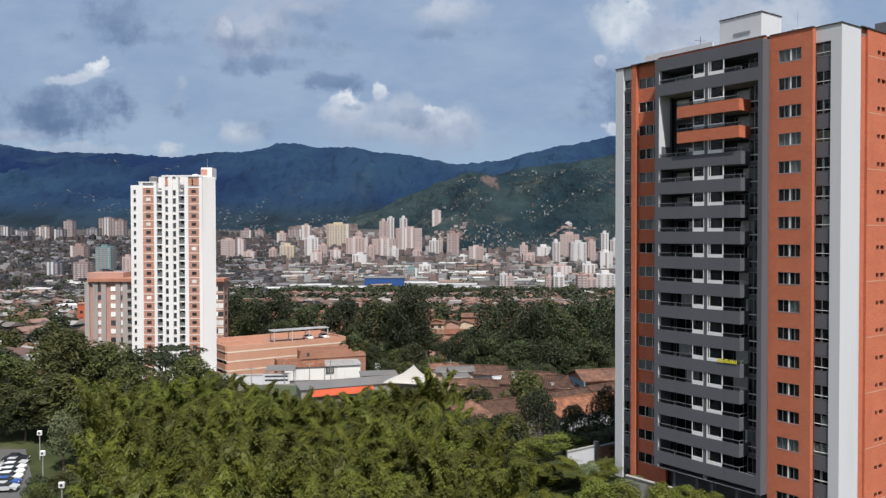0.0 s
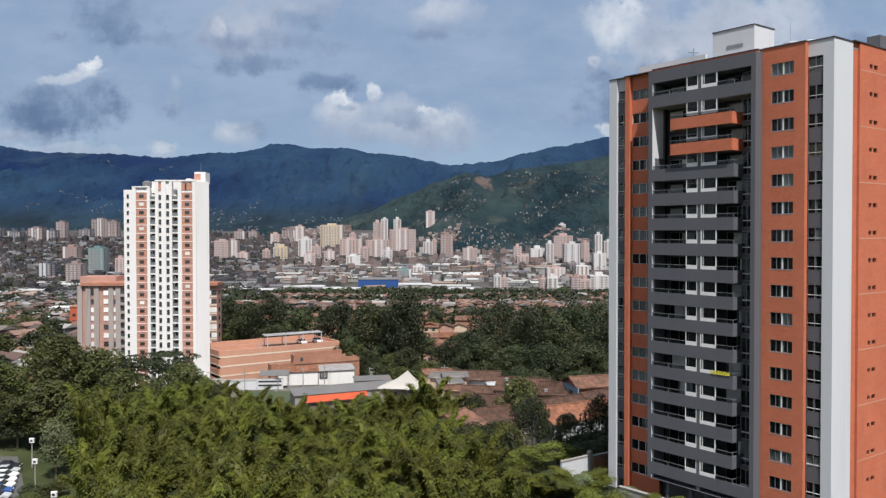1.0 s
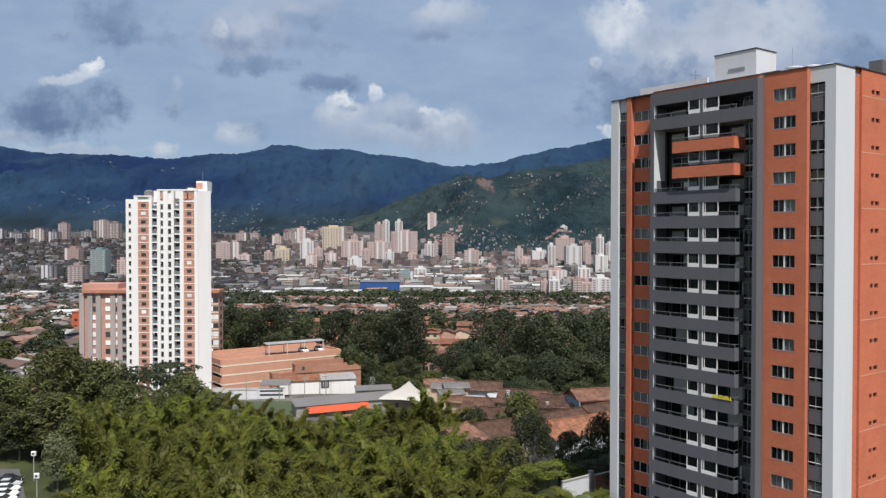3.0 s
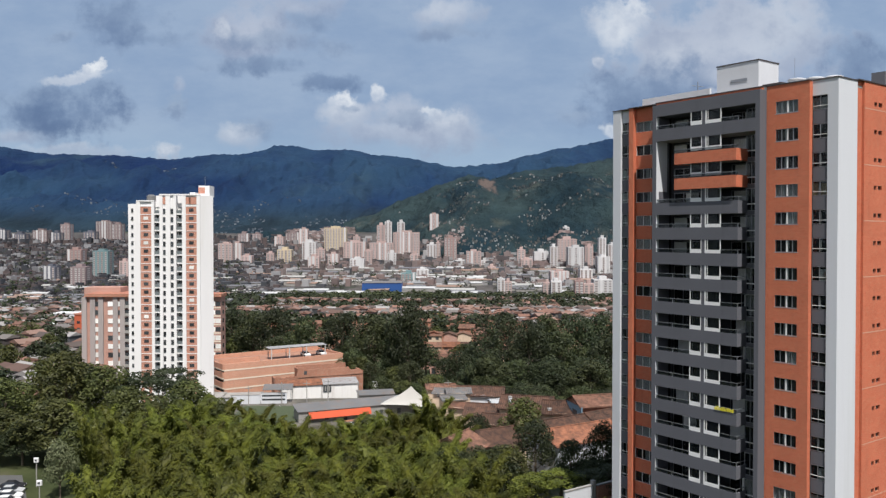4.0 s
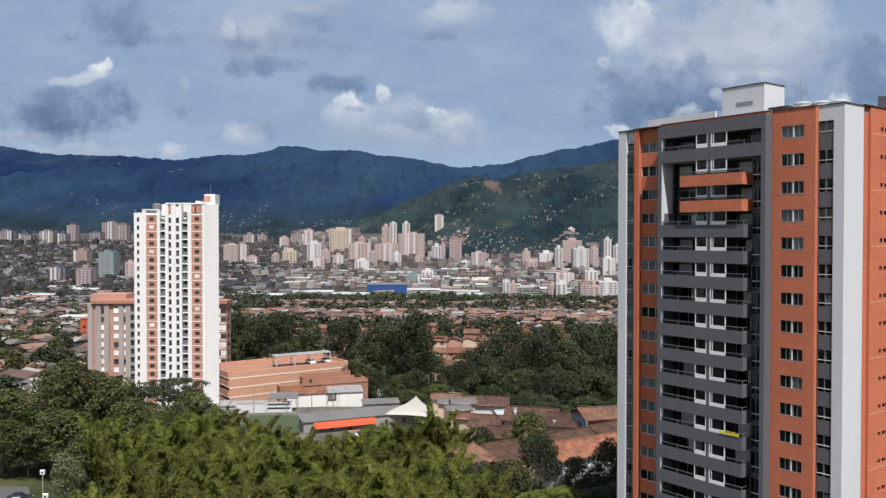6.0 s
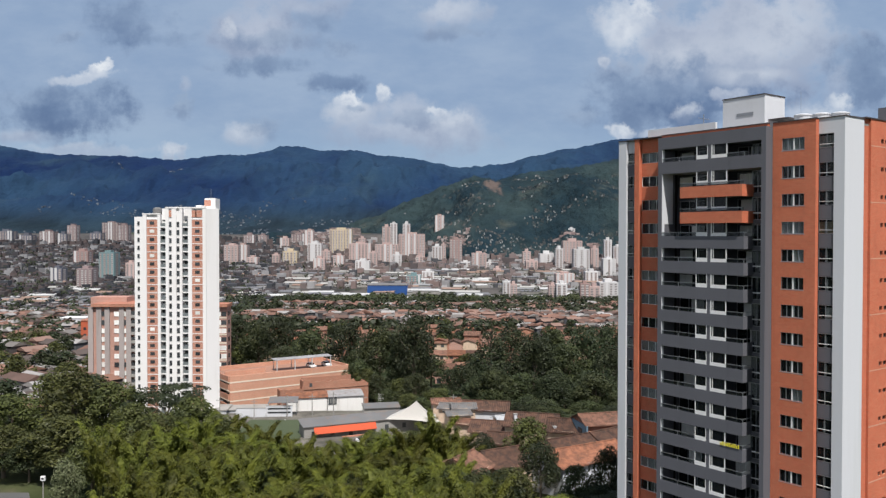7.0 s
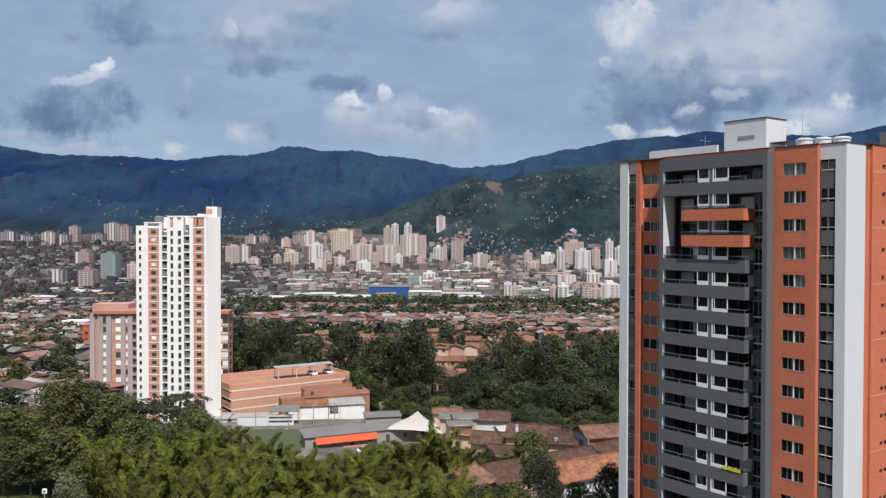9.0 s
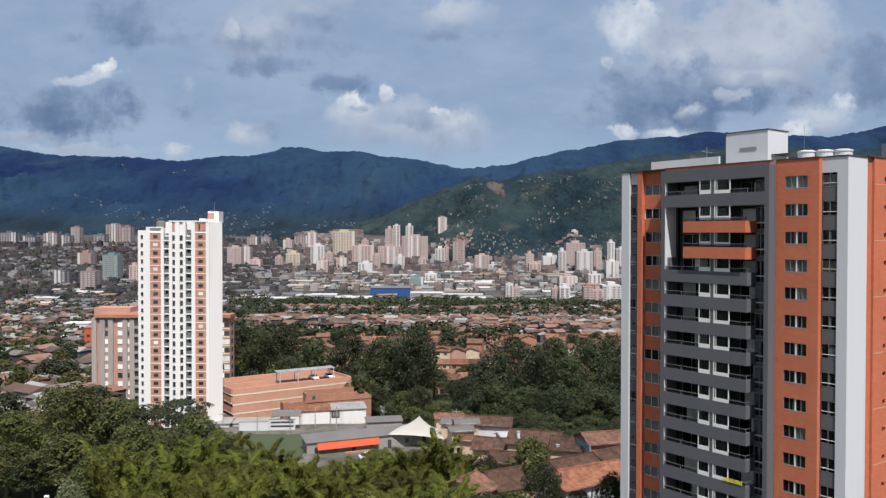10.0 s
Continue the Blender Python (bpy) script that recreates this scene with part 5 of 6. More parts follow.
def tree_meshes(seed, tall, wide, kind="round", leaves=3600, size=0.5):
    """Trunk with limbs, and a crown of small leaf sprays in uneven lobes."""
    rnd = random.Random(seed)
    trunk, crown = Build(), Build()
    lobes = []
    base = tall * (0.30 if kind != "cone" else 0.10)
    if kind == "cone":
        for i in range(26):
            s = (i + 0.5) / 26
            a = i * 2.4
            r = wide * 0.5 * (1 - s) ** 0.75 + 0.5
            lobes.append((Vector((math.cos(a) * r * 0.62, math.sin(a) * r * 0.62, base + (tall - base) * s)), max(0.8, r * 0.55), 0.75))
    elif kind == "flat":
        for i in range(26):
            a, r = i * 2.4, wide * 0.46 * math.sqrt((i + 0.5) / 26)
            lobes.append((Vector((math.cos(a) * r, math.sin(a) * r, tall - 0.9 - 0.14 * r - 1.3 * (i % 3))), wide * rnd.uniform(0.11, 0.17), 0.22))
    else:
        for i in range(20):
            a, s = i * 2.4 + rnd.random(), (i + 0.5) / 20
            r = wide * 0.5 * math.sin(math.pi * (0.16 + 0.80 * s) ** 0.9) * rnd.uniform(0.45, 0.85)
            lobes.append((Vector((math.cos(a) * r, math.sin(a) * r, base + (tall - base) * (0.08 + 0.80 * s))), wide * rnd.uniform(0.13, 0.21), 0.8))
    for p, d in crown_points(rnd, lobes, leaves):
        way = Vector((rnd.gauss(0, 1), rnd.gauss(0, 1), rnd.gauss(-0.2, 0.7))).normalized()
        nrm = (d + Vector((rnd.gauss(0, 0.6), rnd.gauss(0, 0.6), rnd.gauss(0.4, 0.6)))).normalized()
        sidew = nrm.cross(way)
        if sidew.length < 0.05:
            continue
        sidew.normalize()
        way = sidew.cross(nrm)
        ln, wd = size * rnd.uniform(0.6, 1.3), size * rnd.uniform(0.28, 0.5)
        crown.face([p - way * ln * 0.5, p + sidew * wd * 0.5, p + way * ln * 0.5, p - sidew * wd * 0.5])
    top = Vector((0, 0, tall * (0.72 if kind != "flat" else 0.6)))
    trunk.tube((0, 0, -1.5), top * 0.5, tall * 0.028, tall * 0.020, 8)
    trunk.tube(top * 0.5, top, tall * 0.020, tall * 0.008, 8)
    for c, r, q in lobes[::2]:
        start = Vector((0, 0, min(c.z * 0.75, top.z) * rnd.uniform(0.6, 0.95)))
        trunk.tube(start, c, tall * 0.008, tall * 0.003, 5, 0, False)
    return trunk, crown


BAMBOO_MESH = [bamboo_mesh(i) for i in range(5)]
BAMBOO_CULM, BAMBOO_CROWN = [], []
for leaves_mesh, stalks in BAMBOO_MESH:
    BAMBOO_CROWN.append(leaves_mesh.mesh("crown", BAMBOO))
    BAMBOO_CULM.append([s.mesh("stalk", CULM) for s in stalks])


def plant_bamboo(x, y, top, k, scale=1.0):
    g = ground_z(x, y)
    s = (top - g) / 14.0
    t = thing("bamboo_clump", Matrix.LocRotScale((x, y, g), Euler((0, 0, k * 2.1)), (scale, scale, s)), "clump of feathery yellow-green bamboo", "bamboo", "bamboo grove")
    put("crown", BAMBOO_CROWN[k % 5], t)
    for s in BAMBOO_CULM[k % 5]:
        put("stalk", s, t)


def canopy_top(x, y):
    """Height that the grove's tops reach."""
    z = 5.0 - (y - 60) * 0.070 + (1.5 * blend(-x, 24, 36) + 1.5 * blend(-x, 44, 56)) * blend(y, 125, 150) - 0.10 * max(0, x - 5) + 0.035 * max(0, -x - 12)
    return z + 1.9 * noise.noise((x * 0.11, y * 0.09, 4.0))


def grove():
    k, rnd = 0, random.Random(12)
    y = 52.0
    while y < 168:
        x = -0.62 * y + rnd.uniform(0, 5)
        while x < 0.40 * y:
            px, py = x + rnd.uniform(-1.6, 1.6), y + rnd.uniform(-1.6, 1.6)
            x += 6.6
            if py > 112 + (54 - 14 * (1 - blend(-px, 27, 36))) * blend(-px, -6, 4) - 10 * blend(-px, 40, 48) + 10 * blend(px, -2, 3) * (1 - blend(px, 9, 10)):
                continue
            if px < -0.425 * py or (px < -50 and py > 148):
                continue
            if px > 0.2 * py and py > 64:
                continue
            if px > 9.5 and py > 94:
                continue
            plant_bamboo(px, py, canopy_top(px, py) + rnd.uniform(-2.4, 1.0), k, rnd.uniform(0.9, 1.2))
            k += 1
        y += 5.4
    return k


grove()
for i, (bx, by, bt) in enumerate([(-1.9, 148, 3.4), (1.6, 144, 1.6), (-6, 149, 2.4), (-10, 150, -0.2), (3.6, 138, -0.4), (-44, 164, -0.4), (-48, 158, 0.6)]):
    plant_bamboo(bx, by, bt, i + 3, 1.1)

TREES = {}


def tree_kind(key, seed, tall, wide, kind, leaf_mat, leaves=3600, size=0.5):
    tr, cr = tree_meshes(seed, tall, wide, kind, leaves, size)
    TREES[key] = (tr.mesh("trunk", BARK), cr.mesh("crown", leaf_mat), tall, wide)


tree_kind("round_a", 1, 16, 13, "round", LEAF, 5200, 0.75)
tree_kind("round_b", 2, 16, 15, "round", DARK_LEAF, 5200, 0.8)
tree_kind("round_c", 3, 14, 10, "round", LEAF, 4200, 0.7)
tree_kind("round_d", 12, 16, 13, "round", BELT_LEAF, 5200, 0.75)
tree_kind("cone", 4, 22, 12, "cone", DARK_LEAF, 5600, 0.75)
tree_kind("flat", 5, 14, 16, "flat", DARK_LEAF, 5200, 0.6)
tree_kind("garden", 14, 9, 8, "round", GARDEN_LEAF, 3200, 0.5)
tree_kind("silver", 6, 9, 8, "round", SILVER_LEAF, 3000, 0.55)
tree_kind("far_a", 7, 15, 13, "round", DARK_LEAF, 900, 1.7)
tree_kind("far_b", 8, 15, 15, "round", LEAF, 900, 1.7)
WORDS = {"round_a": "broad green leafy tree", "round_b": "dense dark green tree", "round_c": "small green leafy tree", "round_d": "dull green leafy tree", "cone": "tall dark conifer-like tree",
         "flat": "umbrella-shaped tree with a thin flat crown", "silver": "silvery pale green shrub tree", "garden": "bright green garden shrub beside the tower", "far_a": "dark green tree in the belt of woods", "far_b": "green tree in the belt of woods"}


def plant(key, x, y, top, wide=None, turn=0.0):
    tr, cr, tall, w0 = TREES[key]
    g = ground_z(x, y)
    s = (top - g) / tall
    w = (wide / w0) if wide else s
    t = thing("tree", Matrix.LocRotScale((x, y, g), Euler((0, 0, turn)), (w, w, s)), WORDS[key], "tree", "trees")
    put("trunk", tr, t)
    put("crown", cr, t)
    return t


# dark trees beside the grove, and the umbrella tree before the white tower
for i, (key, x, y, top, wide) in enumerate([
        ("round_a", -77, 168, 8.5, 16), ("round_a", -88, 165, 3.5, 15), ("round_a", -68, 166, 6.0, 14), ("round_c", -73, 154, 1.5, 14), ("round_a", -85, 156, -1, 14),
        ("round_a", -60, 158, 3.0, 14), ("round_c", -50.5, 163, 3.4, 12), ("round_c", -45, 160, 0.6, 9), ("round_c", -56, 157, 0.4, 10), ("round_b", -97, 176, 0, 14), ("flat", -57.5, 168, 5.2, 17), ("round_a", -63, 145, 0.0, 12),
        ("round_d", -58, 116, -7, 4), ("round_c", -56, 112, -6.4, 4), ("round_d", -60.5, 121, -8, 4), ("round_c", -54.6, 110, -5.8, 4), ("silver", -64.0, 137, -2.2, 6.2), 
        ("round_b", -79, 154, -3, 9), ("round_b", 15.4, 130.5, 2.4, 7.5), ("round_d", 5.6, 122, 0.6, 9), ("round_b", 9, 122, 0.2, 8), ("round_d", 1.2, 124, 0.5, 7),  ("round_d", 18, 112, 4.3, 5.5), ("round_b", 22.5, 112, 6.4, 5.5), ("round_d", 20, 112, 1.0, 9), ("round_c", 10, 122, 1.0, 9), ("round_d", 22, 104, 3.0, 8),
        ("round_d", 27, 116, 3.0, 9), ("round_c", 14.7, 143, 3.9, 8.5), ("round_b", 6.8, 141, 1.0, 6), ("round_c", -1, 152, -0.5, 9), ("round_c", -6, 155, -1.5, 9), ("round_c", -14, 158, -2.5, 9),
        ("round_b", 30, 120, 2.0, 8), ("garden", 16, 107, 1.5, 8), ("round_d", 24, 111, 1.0, 7), ("round_c", 28, 109, 2.5, 8), ("garden", 12, 109, 0.5, 7), ("garden", 20, 103, 1.0, 6)]):
    plant(key, x, y, top, wide, i * 1.3)
for i, (key, x, y, top, wide) in enumerate([("round_d", -15.5, 221, -6, 7), ("round_c", -9.5, 216, -6.2, 7), ("round_d", -20, 233, -4, 8), ("round_c", -12.5, 229, -4.5, 8), ("round_d", -6, 208, -5.5, 6), ("round_c", -24, 238, -3, 8)]):
    plant(key, x, y, top, wide, i * 1.7)
# the belt of big trees behind the sheds
for i, (key, x, y, top, wide) in enumerate([
        ("cone", 13, 232, 12, 15), ("round_b", -9, 238, 12, 15), ("round_d", -20, 250, 8, 16), ("round_b", 25, 222, 8.5, 15), ("round_d", 33, 225, 6, 15), ("round_b", 2, 246, -5, 10),
        ("round_b", -32, 268, 6, 16), ("round_d", -45, 280, 4, 15), ("round_b", -60, 298, 6, 16), ("round_d", -70, 305, 4, 15), ("round_b", 40, 235, 9, 15), ("round_d", 20, 212, 0, 11),
        ("round_b", 5, 224, 0, 11), ("round_d", -8, 222, -2, 10), ("round_b", 28, 205, 1, 12), ("round_d", 38, 205, 1, 12), ("round_b", 20, 245, 8, 14), ("round_d", 32, 250, 8, 14),
        ("round_b", 50, 250, 8, 16), ("round_d", -52, 262, 0, 12), ("round_b", -15, 262, 5, 14), ("round_d", -25, 240, -1, 10), ("round_b", 46, 220, 5, 13), ("round_d", 12, 205, -3, 9),
        ("round_c", -2, 212, -4, 9), ("cone", -14, 244, 9, 10), ("round_b", 60, 240, 9, 15), ("round_b", -82, 320, 3, 16), ("round_d", -8, 262, 2, 12), ("round_b", 9, 215, -2, 10)]):
    plant(key, x, y, top, wide, i * 0.9)
belt_rnd = random.Random(77)
for i in range(30):
    x, y = belt_rnd.uniform(-34, 48), belt_rnd.uniform(204, 272)
    if (x < -16 and y < 256) or -3 < x < 11:
        continue
    plant(("round_b", "round_d", "round_b", "cone")[i % 4], x, y, ground_z(x, y) + belt_rnd.uniform(9, 17), belt_rnd.uniform(9, 13), i)
for i in range(44):
    x, y = belt_rnd.uniform(-4, 48), belt_rnd.uniform(176, 212)
    if x < 16 and y < 188:
        continue
    plant(("round_d", "round_b", "round_d")[i % 3], x, y, ground_z(x, y) + belt_rnd.uniform(3.5, 7.5), belt_rnd.uniform(6, 9), i)
for i in range(26):
    x, y = belt_rnd.uniform(-66, -46), belt_rnd.uniform(98, 128)
    if not (-0.535 * y < x < -0.45 * y):
        continue
    plant(("round_c", "round_b")[i % 2], x, y, ground_z(x, y) + belt_rnd.uniform(1.6, 3.4), belt_rnd.uniform(3, 5), i)

# ---- old tiled houses below the tower ----
def make_old_house(x, y, turn, w, d, eave, rise, tiles, label, walls=None):
    g = ground_z(x, y)
    t = thing("tiled_house", pose(x, y, g, 0, 0, turn), label, "house", "tiled houses")
    h = eave - g
    b = Build()
    b.box(0, 0, -1, w, 0.25, h).box(0, d - 0.25, -1, w, d, h).box(0, 0.25, -1, 0.25, d - 0.25, h).box(w - 0.25, 0.25, -1, w, d - 0.25, h)
    for gx in (0, w - 0.25):
        b.face([(gx, d, h), (gx, 0, h), (gx, d / 2, h + rise)])
        b.face([(gx + 0.25, 0, h), (gx + 0.25, d, h), (gx + 0.25, d / 2, h + rise)])
    part("wall", b, walls or CONCRETE, t)
    part("roof", tiled_gable(w, d, h + 0.06, rise), tiles, t)
    part("ridge_tiles", Build().tube((-0.5, d / 2, h + rise + 0.08), (w + 0.5, d / 2, h + rise + 0.08), 0.17, sides=7), tiles, t)
    if h < 2.5:
        return t
    part("door", Build().box(w * 0.3, -0.04, 0, w * 0.3 + 0.9, -0.003, 2.0), DARK_WINDOW, t)
    part("window", Build().box(w * 0.65, -0.04, 0.9, w * 0.65 + 1.2, -0.003, 2.0), DARK_WINDOW, t)
    return t


def tiled_gable(w, d, z, rise, over=0.5, pitch=0.42):
    """Two slopes of barrel tiles: arched ridges running down the slope, sagging a little."""
    b = Build()
    n = int((w + 2 * over) / pitch)
    for side in (0, 1):
        y0, y1 = (-over, d / 2) if side == 0 else (d + over, d / 2)
        z0 = z - rise * over / (d / 2)
        steps = 6
        grid = []
        for i in range(2 * n + 1):
            x = -over + (w + 2 * over) * i / (2 * n)
            lift = 0.10 if i % 2 else 0.0
            col = []
            for j in range(steps + 1):
                s = j / steps
                sag = -0.34 * math.sin(math.pi * s) * math.sin(math.pi * (x + over) / (w + 2 * over)) + 0.13 * noise.noise((x * 0.8, s * 5, w))
                col.append((x, y0 + (y1 - y0) * s, z0 + (z + rise - z0) * s + lift + sag))
            grid.append(col)
        base = len(b.v)
        for col in grid:
            b.v += col
        m = steps + 1
        for i in range(2 * n):
            for j in range(steps):
                q = (base + i * m + j, base + (i + 1) * m + j, base + (i + 1) * m + j + 1, base + i * m + j + 1)
                b.f.append(q if side == 0 else q[::-1])
        b.slab([(-over, y0, z0 - 0.05), (w + over, y0, z0 - 0.05), (w + over, y1, z + rise - 0.3), (-over, y1, z + rise - 0.3)][::1 if side == 0 else -1], 0.08)
    b.m = [0] * len(b.f)
    return b


SHEET_PALE = surface("pale_roof_sheet", (0.36, 0.37, 0.385), 0.5, 0.10, 0.6)
WARM = surface("warm_plaster", (0.55, 0.42, 0.32), 0.9, 0.12, 0.6, stain=(0.25, 0.2, 0.16), stain_amount=0.4)
for hx, hy, ha, hw, hd, he, hr, hm, hl in [
        (4.9, 129.4, 58, 6, 8, -2.1, 1.8, TILE_ROW, "old house with a worn orange clay-tile roof"),
        (8.6, 133.4, 30, 12, 9, -2.6, 1.9, TILE, "old house with a dark clay-tile roof"),
        (18.9, 129.8, 31, 15, 9.5, -1.3, 1.5, TILE_NEW, "white-walled old house with a bright orange clay-tile roof"),
        (19.0, 139.6, 32, 14, 8, -2.2, 1.8, TILE, "old house with a mossy dark clay-tile roof"),
        (26.7, 152.6, 14, 11, 7, 0.2, 1.3, TILE_ROW, "brick house with a tiled roof and a pale blue end wall"),
        (11.9, 162.2, -16, 10, 8, -2.0, 1.8, TILE, "old house with a brown clay-tile roof"),
        (5.0, 164.6, -14, 8, 7, -3.8, 1.5, TILE, "old house with a brown clay-tile roof"),
        (4.0, 189.5, -8, 10.5, 7, -4.8, 1.4, TILE, "white-walled house with a brown tiled roof"),
        (19.8, 156.6, -14, 7, 7, -1.8, 1.7, TILE, "old house with a brown clay-tile roof"),
        (7.5, 150.1, -18, 5.5, 6, -2.4, 1.3, TILE, "low outbuilding with a brown clay-tile roof"),
        (-1.5, 187.1, -12, 6, 6, -4.0, 0.6, SHEET, "small house with a grey sheet roof"),
        (0.9, 179.6, 12, 5, 5, -4.1, 0.5, SHEET, "small house with a rusty grey sheet roof"),
        (1.9, 183.5, 4, 5, 5, -3.3, 0.6, SHEET, "small house with a grey sheet roof"),
        (11.6, 172.4, 20, 4, 3.5, -3.4, 0.5, SHEET_PALE, "lean-to with a pale sheet roof"),
        (1.7, 173.1, -20, 4.5, 4, -4.2, 0.6, TILE_ROW, "low outbuilding with a brown clay-tile roof"),
        (-2.8, 193.5, 6, 6.5, 5, -4.3, 0.7, TILE_ROW, "low outbuilding with a brown clay-tile roof"),
        (28.9, 146.2, 36, 9, 7, -1.8, 1.5, TILE, "old house with a mossy dark clay-tile roof")]:
    make_old_house(hx, hy, ha, hw, hd, he, hr, hm, hl, WHITE if "white" in hl else PINK_BRICK if "brick" in hl else WARM)


# chimneys, a tank and a painted end wall on the old houses
for cx, cy, cz in ((21.0, 157.0, -1.9), (24.9, 160.0, -2.4), (13.9, 163.0, -0.8)):
    c = thing("chimney", pose(cx, cy, cz, 0, 0, 12), "small white-washed chimney on an old tiled roof", "chimney", "chimneys")
    part("shaft", Build().bevel_box(0, 0, -1.6, 0.6, 0.6, 0.7, 0.04), WHITE, c)
    part("cap", Build().bevel_box(-0.08, -0.08, 0.703, 0.68, 0.68, 0.82, 0.03), CONCRETE, c)
PALE_BLUE = surface("pale_blue_plaster", (0.16, 0.24, 0.30), 0.85, 0.08, 0.5)
blue_end = thing("house_end_wall", pose(26.6, 152.6, -4.8, 0, 0, 14), "pale blue painted end wall with a dark doorway", "wall")
part("wall", Build().box(-0.3, -0.6, -3, -0.02, 7, 4.9), PALE_BLUE, blue_end)
part("doorway", Build().box(-0.34, 1.4, 1.6, -0.303, 3.4, 4.0), DARK_WINDOW, blue_end)

# white walled yard at the foot of the tower
yard = thing("white_garden_wall", pose(14.9, 96.2, 0, 0, 0, 36), "white-painted boundary wall beside the tower", "wall")
part("wall", Build().box(0, 0, -4, 5.0, 0.25, 1.9), WHITE, yard)
part("coping", Build().box(-0.05, -0.05, 1.9, 4.6, 0.3, 2.05), CONCRETE, yard)
part("gate_pier", Build().bevel_box(4.6, -0.12, -4, 5.1, 0.38, 2.5, 0.03), CONCRETE, yard)
brick_yard = thing("brick_garden_wall", pose(19.35, 99.4, 0, 0, 0, 36), "low red-brick garden wall beside the tower", "wall")
part("wall", Build().box(0, 0, -4, 5.0, 0.25, 1.7), PINK_BRICK, brick_yard)
part("coping", Build().box(-0.05, -0.05, 1.7, 5.05, 0.3, 1.85), CONCRETE, brick_yard)

ramp = thing("ramp_wall", pose(19.6, 86.8, 0, 0, 0, -50), "pale stone wall of the entrance ramp", "wall")
part("wall", Build().box(0, 0, -1, 5.5, 0.35, 1.9), CONCRETE, ramp)
part("coping", Build().box(-0.1, -0.06, 1.9, 5.6, 0.41, 2.0), CONCRETE, ramp)
for i, (key, x, y, top, wide) in enumerate([("garden", 17, 77, 4.4, 4), ("garden", 20, 74, 5.0, 4), ("garden", 22.5, 71.5, 5.2, 4), ("garden", 25, 69, 4.8, 4), ("garden", 15.5, 82, 3.2, 4),
                                           ("silver", 16.4, 90, 2.4, 3), ("silver", 24.5, 76, 3.0, 3), ("garden", 14.5, 77, 4.6, 5), ("garden", 24.4, 81.5, 2.6, 3.4), ("garden", 22.4, 83.0, 2.4, 3.4), ("garden", 26.6, 79.2, 2.6, 3), ("garden", 18.6, 92.0, 2.0, 3.4), ("silver", 20.6, 86.5, 2.0, 3), ("garden", 16.6, 93.5, 1.2, 3), ("round_d", 18, 107, 0.5, 6), ("round_b", 21, 110, 2.0, 7)]):
    plant(key, x, y, top, wide, i * 2.0)

# ---- rows of orange-roofed houses in the valley ----
ROW_WALL = many("house_wall", [(0.50, 0.27, 0.16), (0.55, 0.36, 0.22), (0.42, 0.20, 0.12), (0.60, 0.50, 0.38)])


def row_house(seed):
    rnd = random.Random(seed)
    parts = []
    w, d, h = 7.0, 9.0, rnd.choice((5.4, 6.0, 7.6))
    wall = Build().box(0, 0, -2, w, d, h)
    for x in (0, w):
        wall.face([(x, 0, h), (x, d, h), (x, d / 2, h + 1.5)])
    roof = Build().gable(0, 0, w, d, h + 0.05, 1.5, 0.15, 0.45)
    shade = Build().box(0.6, -0.06, 0.3, 2.2, -0.003, 2.3).mesh("door", DARK_WINDOW)
    win = Build().box(0, -0.06, 0, 1.5, -0.003, 1.3).mesh("window", DARK_WINDOW)
    wm, rm = wall.mesh("wall", (BLOCK_BRICK, WARM, PINK_BRICK)[seed % 3]), roof.mesh("roof", (TILE_ROW, TILE_ROW, TILE_NEW, TILE)[seed % 4])
    return wm, rm, shade, win, h


HOUSES = [row_house(i) for i in range(6)]
house_rnd = random.Random(21)


def place_house(x, y, turn, k, scale=1.0):
    wm, rm, shade, win, h = HOUSES[k % 6]
    t = thing("row_house", Matrix.LocRotScale((x, y, ground_z(x, y)), Euler((0, 0, radians(turn))), (scale, scale, scale)),
              "terraced brick house with an orange clay-tile roof", "house", "houses in the valley")
    put("wall", wm, t)
    put("roof", rm, t)
    put("door", shade, t)
    put("window", win, t, (0.7, 0, 3.4))
    put("window", win, t, (4.2, 0, 3.4))


count = 0
for row, (y0, u0, u1) in enumerate([(282, -0.012, 0.035), (294, -0.03, 0.04), (315, 0.05, 0.24), (330, -0.06, 0.24), (348, -0.28, 0.24), (368, -0.27, 0.24), (390, -0.27, 0.24),
                                    (415, -0.27, 0.25), (442, -0.27, 0.25), (470, -0.27, 0.25)]):
    x = u0 * y0
    turn = house_rnd.uniform(-14, 10)
    while x < u1 * y0:
        if noise.noise((x * 0.03, y0 * 0.03, 2.0)) > -0.25 or row < 2:
            place_house(x, y0 + house_rnd.uniform(-3, 3) + 8 * noise.noise((x * 0.02, y0, 0)), turn + house_rnd.uniform(-3, 3) + (90 if noise.noise((x * 0.02, y0 * 0.02, 9.0)) > 0.1 else 0), count, house_rnd.uniform(0.8, 1.0))
            count += 1
        x += house_rnd.choice((6.2, 6.6, 7.0, 7.4, 15))

